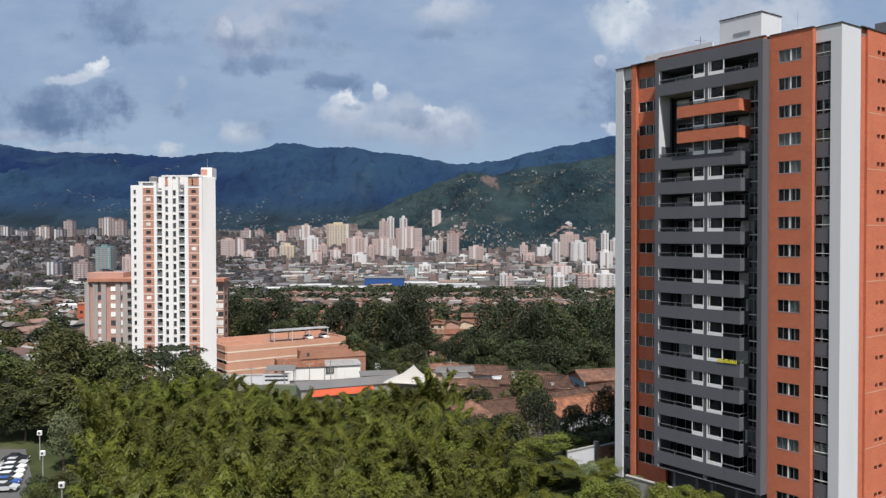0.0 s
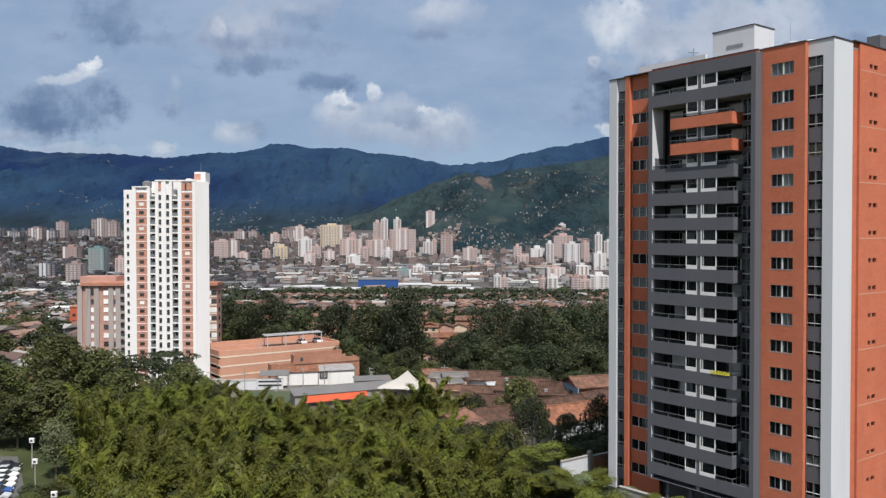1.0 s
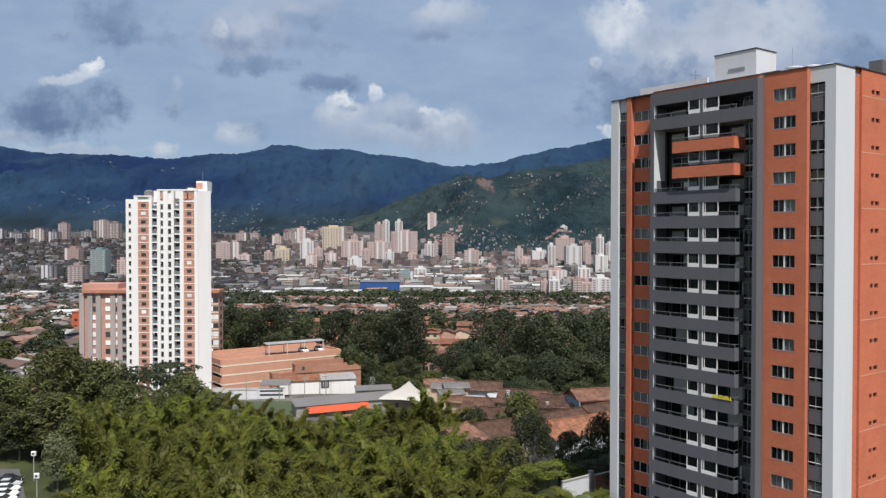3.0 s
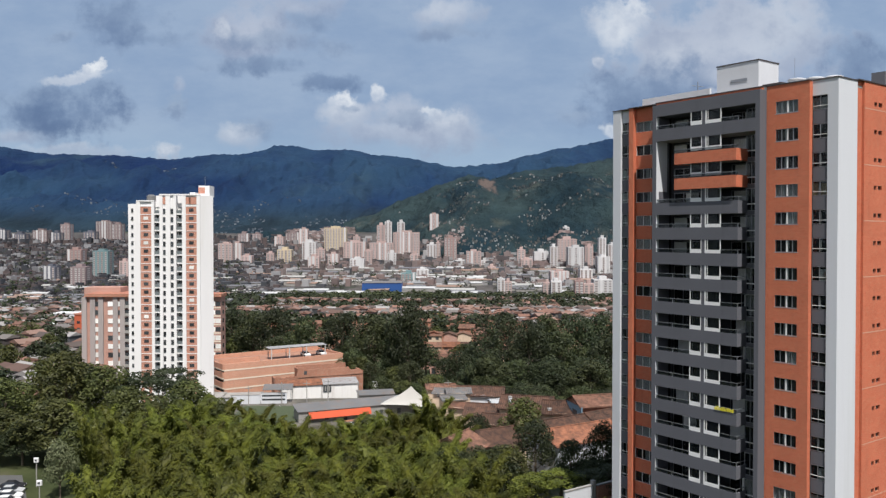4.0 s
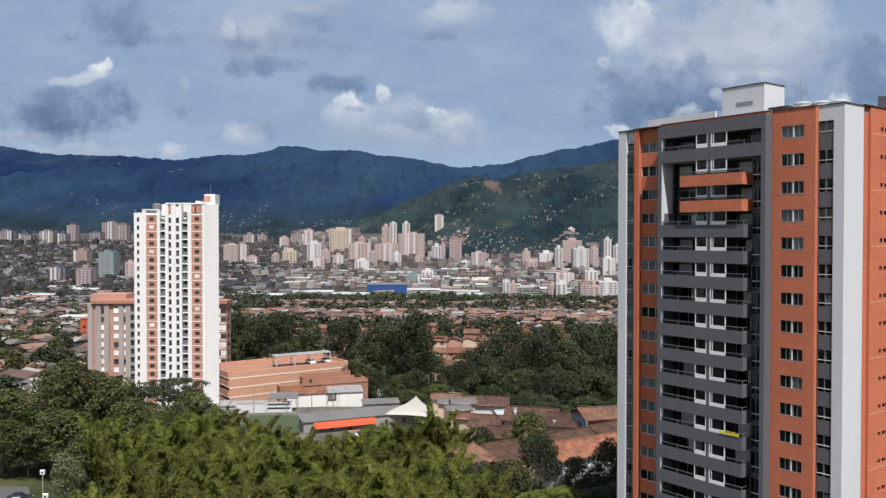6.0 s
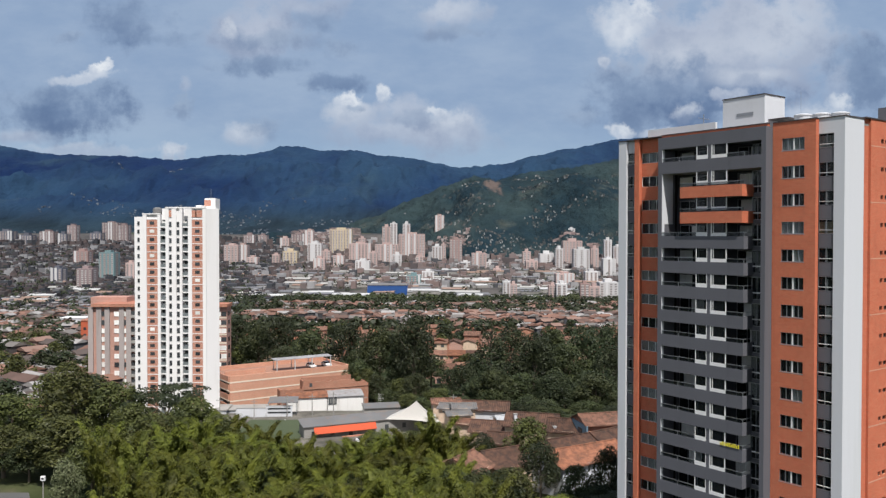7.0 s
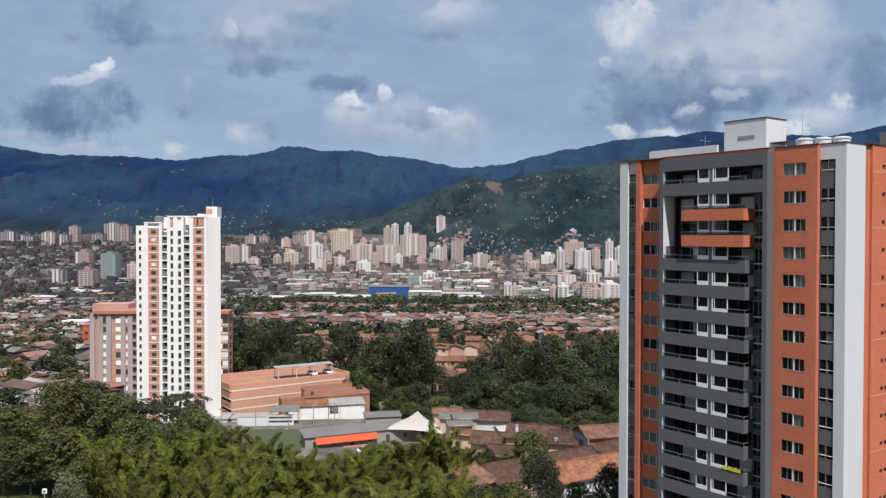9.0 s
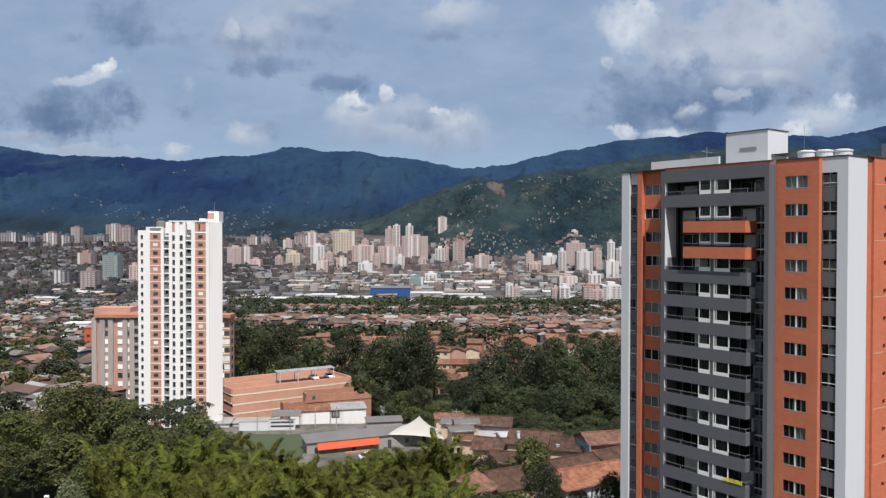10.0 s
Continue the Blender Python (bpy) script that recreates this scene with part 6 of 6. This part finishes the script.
# trees scattered between them
tree_rnd = random.Random(31)
for i in range(170):
    y = tree_rnd.uniform(275, 520)
    x = tree_rnd.uniform(-0.30, 0.25) * y
    if (noise.noise((x * 0.014, y * 0.014, 7.0)) < -0.05 and i % 3) or (x > 0.02 * y and y > 295 and i % 4):
        continue
    g = ground_z(x, y)
    plant(("far_a", "far_b")[i % 2], x, y, g + tree_rnd.uniform(6, 12), tree_rnd.uniform(8, 13), i)
for i in range(30):
    y = tree_rnd.uniform(200, 420)
    x = tree_rnd.uniform(-0.60, -0.42) * y
    g = ground_z(x, y)
    plant(("far_a", "far_b")[i % 2], x, y, g + tree_rnd.uniform(7, 13), tree_rnd.uniform(9, 14), i)


# ---- the city ----
def city_blocks(name, n, area, sizes, heights, material, label, seed, roof=None):
    """Countless low buildings, as one mesh."""
    rnd = random.Random(seed)
    b = Build()
    u0, u1, y0, y1 = area
    for i in range(n):
        y = math.sqrt(rnd.uniform(y0 ** 2, y1 ** 2))
        x = rnd.uniform(u0, u1) * y
        w, d, h = rnd.uniform(*sizes), rnd.uniform(*sizes), rnd.uniform(*heights)
        z = ground_z(x, y)
        a = 1.05 * noise.noise((x * 0.004, y * 0.004, 3.0)) + rnd.choice((0.0, 1.571)) + rnd.uniform(-0.12, 0.12)
        c, s = math.cos(a), math.sin(a)
        n0 = len(b.v)
        b.box(-w / 2, -d / 2, -4, w / 2, d / 2, h)
        if roof == "pitched":
            rr, o = h + 1.5, 0.4
            k0 = len(b.v)
            b.v += [(-w / 2 - o, -d / 2 - o, h), (w / 2 + o, -d / 2 - o, h), (w / 2 + o, d / 2 + o, h), (-w / 2 - o, d / 2 + o, h), (-w / 2 - o, 0, rr), (w / 2 + o, 0, rr)]
            for q in ((0, 1, 5, 4), (2, 3, 4, 5), (0, 4, 3), (1, 2, 5)):
                b.f.append(tuple(k0 + i for i in q))
                b.m.append(1)
        elif roof and rnd.random() < 0.4:
            b.box(-w / 5, -d / 5, h + 0.01, w / 6, d / 6, h + 2.2)
        for j in range(n0, len(b.v)):
            px, py, pz = b.v[j]
            b.v[j] = (x + px * c - py * s, y + px * s + py * c, z + pz)
    return tagged(new(name, b.mesh(name, material, *([CITY_ROOF] if roof == "pitched" else []))), label, "buildings", kind="stuff")


CITY_ROOF = many("valley_roofs", [(0.150, 0.085, 0.066), (0.19, 0.105, 0.080), (0.105, 0.068, 0.057), (0.20, 0.128, 0.104), (0.14, 0.128, 0.12), (0.08, 0.063, 0.057), (0.26, 0.248, 0.243)])
# wall tones greyed to stand in for haze over the city
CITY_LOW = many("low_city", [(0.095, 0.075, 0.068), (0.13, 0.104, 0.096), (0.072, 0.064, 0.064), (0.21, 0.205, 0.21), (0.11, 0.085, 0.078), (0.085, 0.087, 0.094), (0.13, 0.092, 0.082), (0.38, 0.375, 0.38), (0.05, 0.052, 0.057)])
# lightened further, as haze would make the farther blocks
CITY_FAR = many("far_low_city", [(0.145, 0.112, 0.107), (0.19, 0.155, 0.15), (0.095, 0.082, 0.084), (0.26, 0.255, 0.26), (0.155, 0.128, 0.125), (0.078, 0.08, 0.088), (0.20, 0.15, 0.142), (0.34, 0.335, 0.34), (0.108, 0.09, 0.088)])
city_blocks("low_city_houses", 110, (-0.60, -0.41, 205, 335), (6, 11), (2.5, 5), CITY_LOW, "low brick houses with clay roofs beyond the trees", 26, "pitched")
city_blocks("low_city_houses", 900, (-0.60, -0.24, 330, 760), (5, 10), (3, 7), CITY_LOW, "carpet of low brick houses with clay roofs on the valley floor", 16, "pitched")
# darker copy of the low-city tones, painting cloud shadow on the left
CITY_SHADED = many("cloud_shaded_low_city", [(0.068, 0.058, 0.060), (0.086, 0.072, 0.073), (0.050, 0.048, 0.054), (0.14, 0.139, 0.148), (0.073, 0.062, 0.064), (0.055, 0.059, 0.068), (0.09, 0.07, 0.069), (0.24, 0.24, 0.25), (0.037, 0.040, 0.047)])
city_blocks("low_city_houses", 2900, (-0.58, -0.20, 700, 1650), (6, 13), (3, 8), CITY_SHADED, "carpet of low brick houses on the valley floor", 5, True)
city_blocks("low_city_houses", 1900, (-0.25, 0.27, 485, 860), (5, 10), (3, 7), CITY_LOW, "carpet of low brick houses with clay roofs on the valley floor", 6, "pitched")
city_blocks("low_city_houses", 1300, (-0.60, -0.20, 1150, 1800), (6, 14), (3, 11), CITY_SHADED, "carpet of low city buildings below the hills", 7, True)
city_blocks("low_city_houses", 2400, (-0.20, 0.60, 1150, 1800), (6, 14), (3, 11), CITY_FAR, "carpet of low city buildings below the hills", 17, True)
SHED_TONES = [surface("factory_roof_" + n, c, 0.7, 0.12, 0.05) for n, c in (("white", (0.43, 0.43, 0.43)), ("grey", (0.23, 0.235, 0.24)), ("pale", (0.34, 0.335, 0.32)), ("rust", (0.24, 0.165, 0.13)), ("dark", (0.13, 0.13, 0.14)))]
shed_rnd = random.Random(8)


def factory(x, y, w, d, h, tone):
    t = thing("factory_shed", pose(x, y, ground_z(x, y), 0, 0, shed_rnd.uniform(-12, 12)), "wide factory shed with a low-pitched roof on the valley floor", "factory", "factory sheds")
    part("wall", Build().box(0, 0, -4, w, d, h), CONCRETE, t)
    part("roof", Build().gable(0, 0, w, d, h + 0.05, 1.6, 0.3, 0.5), SHED_TONES[tone], t)


for i in range(120):
    y = shed_rnd.uniform(1060, 1330)
    factory(shed_rnd.uniform(-0.28, 0.16) * y, y, shed_rnd.uniform(20, 55), shed_rnd.uniform(12, 26), shed_rnd.uniform(4, 7), shed_rnd.randrange(5))
for i in range(60):
    y = shed_rnd.uniform(760, 1250)
    factory(shed_rnd.uniform(-0.56, -0.27) * y, y, shed_rnd.uniform(18, 42), shed_rnd.uniform(12, 24), shed_rnd.uniform(4, 7), shed_rnd.randrange(5))

# belts of far trees, too many to count
def far_trees(name, n, area, tall, label, seed, material, where=None, cut=-0.1, clumps=30):
    rnd = random.Random(seed)
    b = Build()
    u0, u1, y0, y1 = area
    made = 0
    while made < n:
        y = rnd.uniform(y0, y1)
        u = rnd.uniform(u0, u1)
        x = u * y
        if noise.noise((x * 0.006, y * 0.006, seed)) < cut:
            made += 0.2
            continue
        z = where(x, y, u) if where else ground_z(x, y)
        h = rnd.uniform(*tall)
        for i in range(clumps):
            d = Vector((rnd.gauss(0, 1), rnd.gauss(0, 1), rnd.gauss(0.3, 1))).normalized()
            p = Vector((x, y, z + h * 0.55)) + Vector((d.x * h * 0.5, d.y * h * 0.5, d.z * h * 0.45)) * rnd.uniform(0.6, 1.0)
            s = h * rnd.uniform(0.08, 0.17)
            side = d.cross(Vector((rnd.gauss(0, 1), rnd.gauss(0, 1), rnd.gauss(0, 1)))).normalized()
            up = d.cross(side)
            b.face([p - side * s, p - up * s * 0.7, p + side * s, p + up * s * 0.7])
        made += 1
    return tagged(new(name, b.mesh(name, material)), label, "trees", kind="stuff")


far_trees("tree_belt", 1700, (-0.27, 0.27, 470, 1060), (5, 13), "dark belts of trees between the houses", 3, DARK_LEAF, None, -0.12, 40)
far_trees("tree_belt", 2100, (-0.60, -0.24, 400, 1600), (5, 11), "dark trees among the low houses", 4, DARK_LEAF, None, -0.2, 24)
far_trees("tree_belt", 520, (-0.27, 0.27, 860, 1070), (7, 14), "dark belts of trees along the river", 14, BELT_LEAF, None, 0.0, 44)
far_trees("tree_belt", 800, (-0.28, 0.28, 1100, 1600), (6, 12), "dark trees between the city blocks", 15, DARK_LEAF, None, -0.05, 12)
# leaf tones blued like the slope, standing in for haze
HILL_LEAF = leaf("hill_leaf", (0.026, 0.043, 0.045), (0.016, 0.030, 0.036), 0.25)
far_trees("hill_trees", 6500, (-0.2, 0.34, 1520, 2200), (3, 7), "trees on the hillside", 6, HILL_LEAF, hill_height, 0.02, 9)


def hill_houses(name, n, u0, u1, y0, y1, height, material, seed, size, cut):
    rnd = random.Random(seed)
    b = Build()
    made = 0
    while made < n:
        u, y = rnd.uniform(u0, u1), rnd.uniform(y0, y1)
        x = u * y
        if noise.noise((x * 0.011, y * 0.013, seed * 1.7)) + 0.6 * noise.noise((x * 0.003, y * 0.004, seed * 0.9)) < cut:
            made += 0.1
            continue
        z = height(x, y, u)
        w, d, h = rnd.uniform(*size), rnd.uniform(*size), rnd.uniform(2, 3.6)
        b.box(x - w / 2, y - d / 2, z - 4, x + w / 2, y + d / 2, z + h)
        made += 1
    return tagged(new(name, b.mesh(name, material)), "small pale houses scattered up the slope", "houses", kind="stuff")


# house tones are muted here, and blued on the ridge, to imitate haze
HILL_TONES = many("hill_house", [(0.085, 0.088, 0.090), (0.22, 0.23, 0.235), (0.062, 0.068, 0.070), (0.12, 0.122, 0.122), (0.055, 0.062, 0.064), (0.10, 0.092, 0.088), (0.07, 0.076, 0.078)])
RIDGE_HAZE_TONES = many("hazed_ridge_house", [(0.085, 0.105, 0.13), (0.17, 0.19, 0.215), (0.065, 0.08, 0.105), (0.11, 0.13, 0.155), (0.06, 0.075, 0.10)])
TERRACE_TONES = many("terrace_house", [(0.25, 0.185, 0.175), (0.30, 0.24, 0.23), (0.20, 0.15, 0.145), (0.34, 0.315, 0.31), (0.23, 0.19, 0.185), (0.14, 0.112, 0.11)])
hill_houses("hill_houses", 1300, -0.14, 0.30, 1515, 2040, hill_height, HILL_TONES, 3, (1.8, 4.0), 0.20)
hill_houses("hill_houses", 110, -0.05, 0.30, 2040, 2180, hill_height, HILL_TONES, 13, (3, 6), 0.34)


def slope_foot(x, y, u):
    return max(hill_height(x, y, u), ground_z(x, y))


hill_houses("terraced_houses", 620, -0.190, -0.105, 1640, 2200, slope_foot, TERRACE_TONES, 21, (5, 11), -0.3)
hill_houses("terraced_houses", 150, -0.06, 0.03, 1510, 1680, slope_foot, TERRACE_TONES, 22, (4, 8), 0.0)
hill_houses("terraced_houses", 200, 0.13, 0.24, 1500, 1620, slope_foot, TERRACE_TONES, 23, (5, 10), 0.0)
hill_houses("ridge_houses", 700, -0.60, 0.02, 1910, 2480, far_height, RIDGE_HAZE_TONES, 5, (2.5, 6), 0.10)
hill_houses("ridge_houses", 90, -0.41, -0.29, 3080, 3330, far_height, RIDGE_HAZE_TONES, 8, (4, 9), 0.05)


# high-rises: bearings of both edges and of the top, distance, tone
# pink and pale tones are softened to stand in for haze
PINKISH = surface("pink_brick_tower", (0.42, 0.315, 0.295), 0.85, 0.08, 0.1, random_object=0.12)
PALE = surface("pale_tower", (0.50, 0.495, 0.50), 0.85, 0.06, 0.1, random_object=0.10)
# the next two are darkened for cloud shadow over the left towers
SHADED_GREY = surface("cloud_shaded_grey_tower", (0.105, 0.11, 0.135), 0.85, 0.06, 0.1, random_object=0.2)
SHADED_BRICK = surface("cloud_shaded_brick_tower", (0.22, 0.17, 0.17), 0.85, 0.08, 0.1, random_object=0.2)
BROWN = surface("brown_tower", (0.29, 0.20, 0.185), 0.85, 0.08, 0.1)
OCHRE = surface("ochre_tower", (0.48, 0.40, 0.29), 0.85, 0.06, 0.1)
TEAL = surface("teal_glass_tower", (0.15, 0.235, 0.245), 0.3, 0.06, 0.1, spec=0.5)
TONES = {"p": (PINKISH, "pinkish brick"), "w": (PALE, "pale white"), "b": (BROWN, "brown brick"), "s": (SHADED_GREY, "shadow-toned grey"), "d": (SHADED_BRICK, "shadow-toned brick"), "o": (OCHRE, "cream yellow"), "t": (TEAL, "teal glass")}


def storeys(name):
    """Dark windows between pale floor edges, three metres apart."""
    mat = bpy.data.materials.new(name)
    mat.use_nodes = True
    k = Nodes(mat.node_tree)
    at = k.n("ShaderNodeTexCoord").outputs["Object"]
    z = k.n("ShaderNodeSeparateXYZ", Vector=at).outputs[2]
    band = k.step(k.math("FRACT", k.math("DIVIDE", z, 3.0)), 0.45, 0.55)
    rnd = k.n("ShaderNodeObjectInfo").outputs["Random"]
    wall = k.mix(rnd, (0.32, 0.25, 0.225, 1), (0.46, 0.44, 0.43, 1))
    # window tone is raised to paint haze over the strips
    col = k.mix(band, (0.17, 0.16, 0.17, 1), wall)
    shader = k.n("ShaderNodeBsdfPrincipled", Base__Color=col, Roughness=0.5, Specular__IOR__Level=0.4)
    k.n("ShaderNodeOutputMaterial", Surface=shader.outputs[0])
    return mat


STRIP = storeys("window_strip")


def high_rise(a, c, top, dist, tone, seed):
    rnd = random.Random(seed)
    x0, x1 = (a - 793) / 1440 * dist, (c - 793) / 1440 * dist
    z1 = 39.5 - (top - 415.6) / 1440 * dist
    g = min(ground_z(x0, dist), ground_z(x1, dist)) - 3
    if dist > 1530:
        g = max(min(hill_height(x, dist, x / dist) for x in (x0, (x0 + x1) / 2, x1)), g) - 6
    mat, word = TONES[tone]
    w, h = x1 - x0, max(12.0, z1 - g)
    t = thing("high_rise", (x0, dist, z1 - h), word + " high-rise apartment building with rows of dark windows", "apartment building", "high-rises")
    d = min(w, 22)
    part("body", Build().box(0, 0, 0, w, d, h), mat, t)
    part("roof_house", Build().box(w * 0.3, d * 0.2, h, w * 0.7, d * 0.8, h + rnd.uniform(2.5, 5)), mat, t)
    n = max(2, int(w / 5.2))
    step = w / n
    for i in range(n):
        xa = i * step + step * 0.2
        if rnd.random() < 0.25 and n > 2:
            part("pier", Build().box(xa, -0.7, 0, xa + step * 0.6, -0.003, h + 0.5), PALE if tone != "w" else mat, t)
            continue
        wd = step * rnd.uniform(0.4, 0.62)
        part("window_strip", Build().box(xa, -0.15, 2, xa + wd, -0.003, h - 1.5), STRIP, t)
    if x0 > 20:
        part("window_strip", Build().box(-0.15, d * 0.3, 2, -0.003, d * 0.7, h - 1.5), STRIP, t)
    elif x1 < -20:
        part("window_strip", Build().box(w + 0.003, d * 0.3, 2, w + 0.15, d * 0.7, h - 1.5), STRIP, t)


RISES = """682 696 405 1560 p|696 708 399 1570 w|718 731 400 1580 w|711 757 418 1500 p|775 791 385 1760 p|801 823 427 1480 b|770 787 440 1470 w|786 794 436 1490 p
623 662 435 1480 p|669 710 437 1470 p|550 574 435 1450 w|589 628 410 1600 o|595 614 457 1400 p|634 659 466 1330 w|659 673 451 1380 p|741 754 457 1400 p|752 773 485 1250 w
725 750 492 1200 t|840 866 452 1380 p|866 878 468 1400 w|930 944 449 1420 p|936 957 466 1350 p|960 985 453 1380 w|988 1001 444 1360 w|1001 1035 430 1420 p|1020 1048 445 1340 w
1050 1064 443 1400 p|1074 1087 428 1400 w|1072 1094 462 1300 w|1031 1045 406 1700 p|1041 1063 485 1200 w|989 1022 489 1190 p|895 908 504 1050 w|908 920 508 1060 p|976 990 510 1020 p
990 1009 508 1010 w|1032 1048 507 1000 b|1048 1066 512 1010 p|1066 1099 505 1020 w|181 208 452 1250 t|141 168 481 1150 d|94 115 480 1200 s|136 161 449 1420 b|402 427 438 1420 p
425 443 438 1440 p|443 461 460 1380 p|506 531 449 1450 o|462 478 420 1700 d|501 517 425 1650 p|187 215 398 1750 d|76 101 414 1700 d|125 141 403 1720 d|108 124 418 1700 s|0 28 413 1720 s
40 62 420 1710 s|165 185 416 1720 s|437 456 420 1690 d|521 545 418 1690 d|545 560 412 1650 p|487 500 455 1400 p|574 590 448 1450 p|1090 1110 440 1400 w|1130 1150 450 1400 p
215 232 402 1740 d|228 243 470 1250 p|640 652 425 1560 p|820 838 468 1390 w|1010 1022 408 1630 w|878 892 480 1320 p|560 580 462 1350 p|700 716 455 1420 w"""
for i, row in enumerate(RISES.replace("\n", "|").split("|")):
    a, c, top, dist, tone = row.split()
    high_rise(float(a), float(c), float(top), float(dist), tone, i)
BLUE = surface("blue_cladding", (0.022, 0.072, 0.23), 0.6, 0.05, 0.1)
depot = thing("blue_warehouse", (-106, 1110, ground_z(-106, 1110) - 2), "long blue-clad warehouse in the valley", "warehouse")
part("wall", Build().box(0, 0, 0, 54, 30, 16), BLUE, depot)
part("roof", Build().gable(0, 0, 54, 30, 16.05, 2, 0.3, 0.5), SHEET, depot)

# landmarks among the low houses
YELLOW_PAINT = surface("yellow_plaster", (0.46, 0.33, 0.09), 0.85, 0.08, 0.4)
RED_PAINT = surface("red_orange_plaster", (0.42, 0.10, 0.05), 0.85, 0.08, 0.4)


def block(name, x, y, w, d, h, wall, roof, label, arch=False):
    t = thing(name, (x, y, ground_z(x, y)), label, "building")
    part("wall", Build().box(0, 0, -3, w, d, h), wall, t)
    if arch:
        b, n = Build(), 10
        for i in range(n):
            a0, a1 = math.pi * i / n, math.pi * (i + 1) / n
            p = [(w / 2 - w * 0.54 * math.cos(a), h + 2.6 * math.sin(a)) for a in (a0, a1)]
            b.slab([(p[0][0], -0.5, p[0][1]), (p[1][0], -0.5, p[1][1]), (p[1][0], d + 0.5, p[1][1]), (p[0][0], d + 0.5, p[0][1])], 0.15)
        part("arched_roof", b, roof, t)
    else:
        part("roof", Build().box(-0.3, -0.3, h, w + 0.3, d + 0.3, h + 0.5), roof, t)
    rows = max(1, int(h / 3.2))
    for r in range(rows):
        for i in range(max(1, int(w / 4))):
            x0 = 1.2 + 4 * i
            put("window", Build().box(x0, -0.06, 0.9, x0 + 1.5, -0.003, 2.2).mesh("window", DARK_WINDOW), t, (0, 0, 3.2 * r))


block("yellow_house", -12, 530, 11, 9, 8, YELLOW_PAINT, CONCRETE, "yellow three-storey house among clay roofs")
block("arched_hall", -236, 455, 18, 10, 3.5, WHITE, FRAME, "low hall with a white arched roof", True)
block("arched_hall", -208, 440, 12, 9, 3.0, WHITE, FRAME, "low hall with a white arched roof", True)
block("red_building", -180, 402, 6.5, 10, 15, RED_PAINT, PINK_BRICK, "narrow red-orange painted apartment house")
block("white_building", -246, 520, 16, 10, 8, WHITE, FRAME, "white flat-roofed building among low houses")
block("white_building", -226, 545, 14, 10, 6, WHITE, FRAME, "white flat-roofed building among low houses")

# ---- the car park beside the grove ----
lot = Build().slab([(-92, 112, -11.55), (-55.5, 112, -11.55), (-76.5, 149, -11.55), (-98, 149, -11.55)], 0.6)
tagged(part("car_park", lot, ASPHALT), "grey asphalt car park", "car park", kind="structure")
for i, (tone, word) in enumerate([(1, "silver"), (2, "dark blue"), (0, "white"), (0, "white"), (0, "white"), (1, "silver"), (3, "black")]):
    make_car(pose(-67.3 - 1.1 * i, 124.5 + i * 2.7, -11.54, 0, 0, 8), tone, word + " car parked in a row on the asphalt", "cars in the car park")
for lx, ly, lh in ((-70.9, 143, 4.5), (-64.0, 130, 4.6), (-53.5, 114, 3.5)):
    p = thing("lamp_post", (lx, ly, ground_z(lx, ly)), "slim post with a square white lamp head", "lamp post", "lamp posts")
    part("shaft", Build().tube((0, 0, -0.5), (0, 0, lh), 0.12, 0.09), CONCRETE, p)
    head = part("lamp_head", Build().bevel_box(-0.42, -0.2, lh - 0.05, 0.42, 0.2, lh + 0.75, 0.06), FRAME, p)
    part("lens", Build().box(-0.2, -0.23, lh + 0.15, 0.2, -0.203, lh + 0.5), DARK_WINDOW, head)
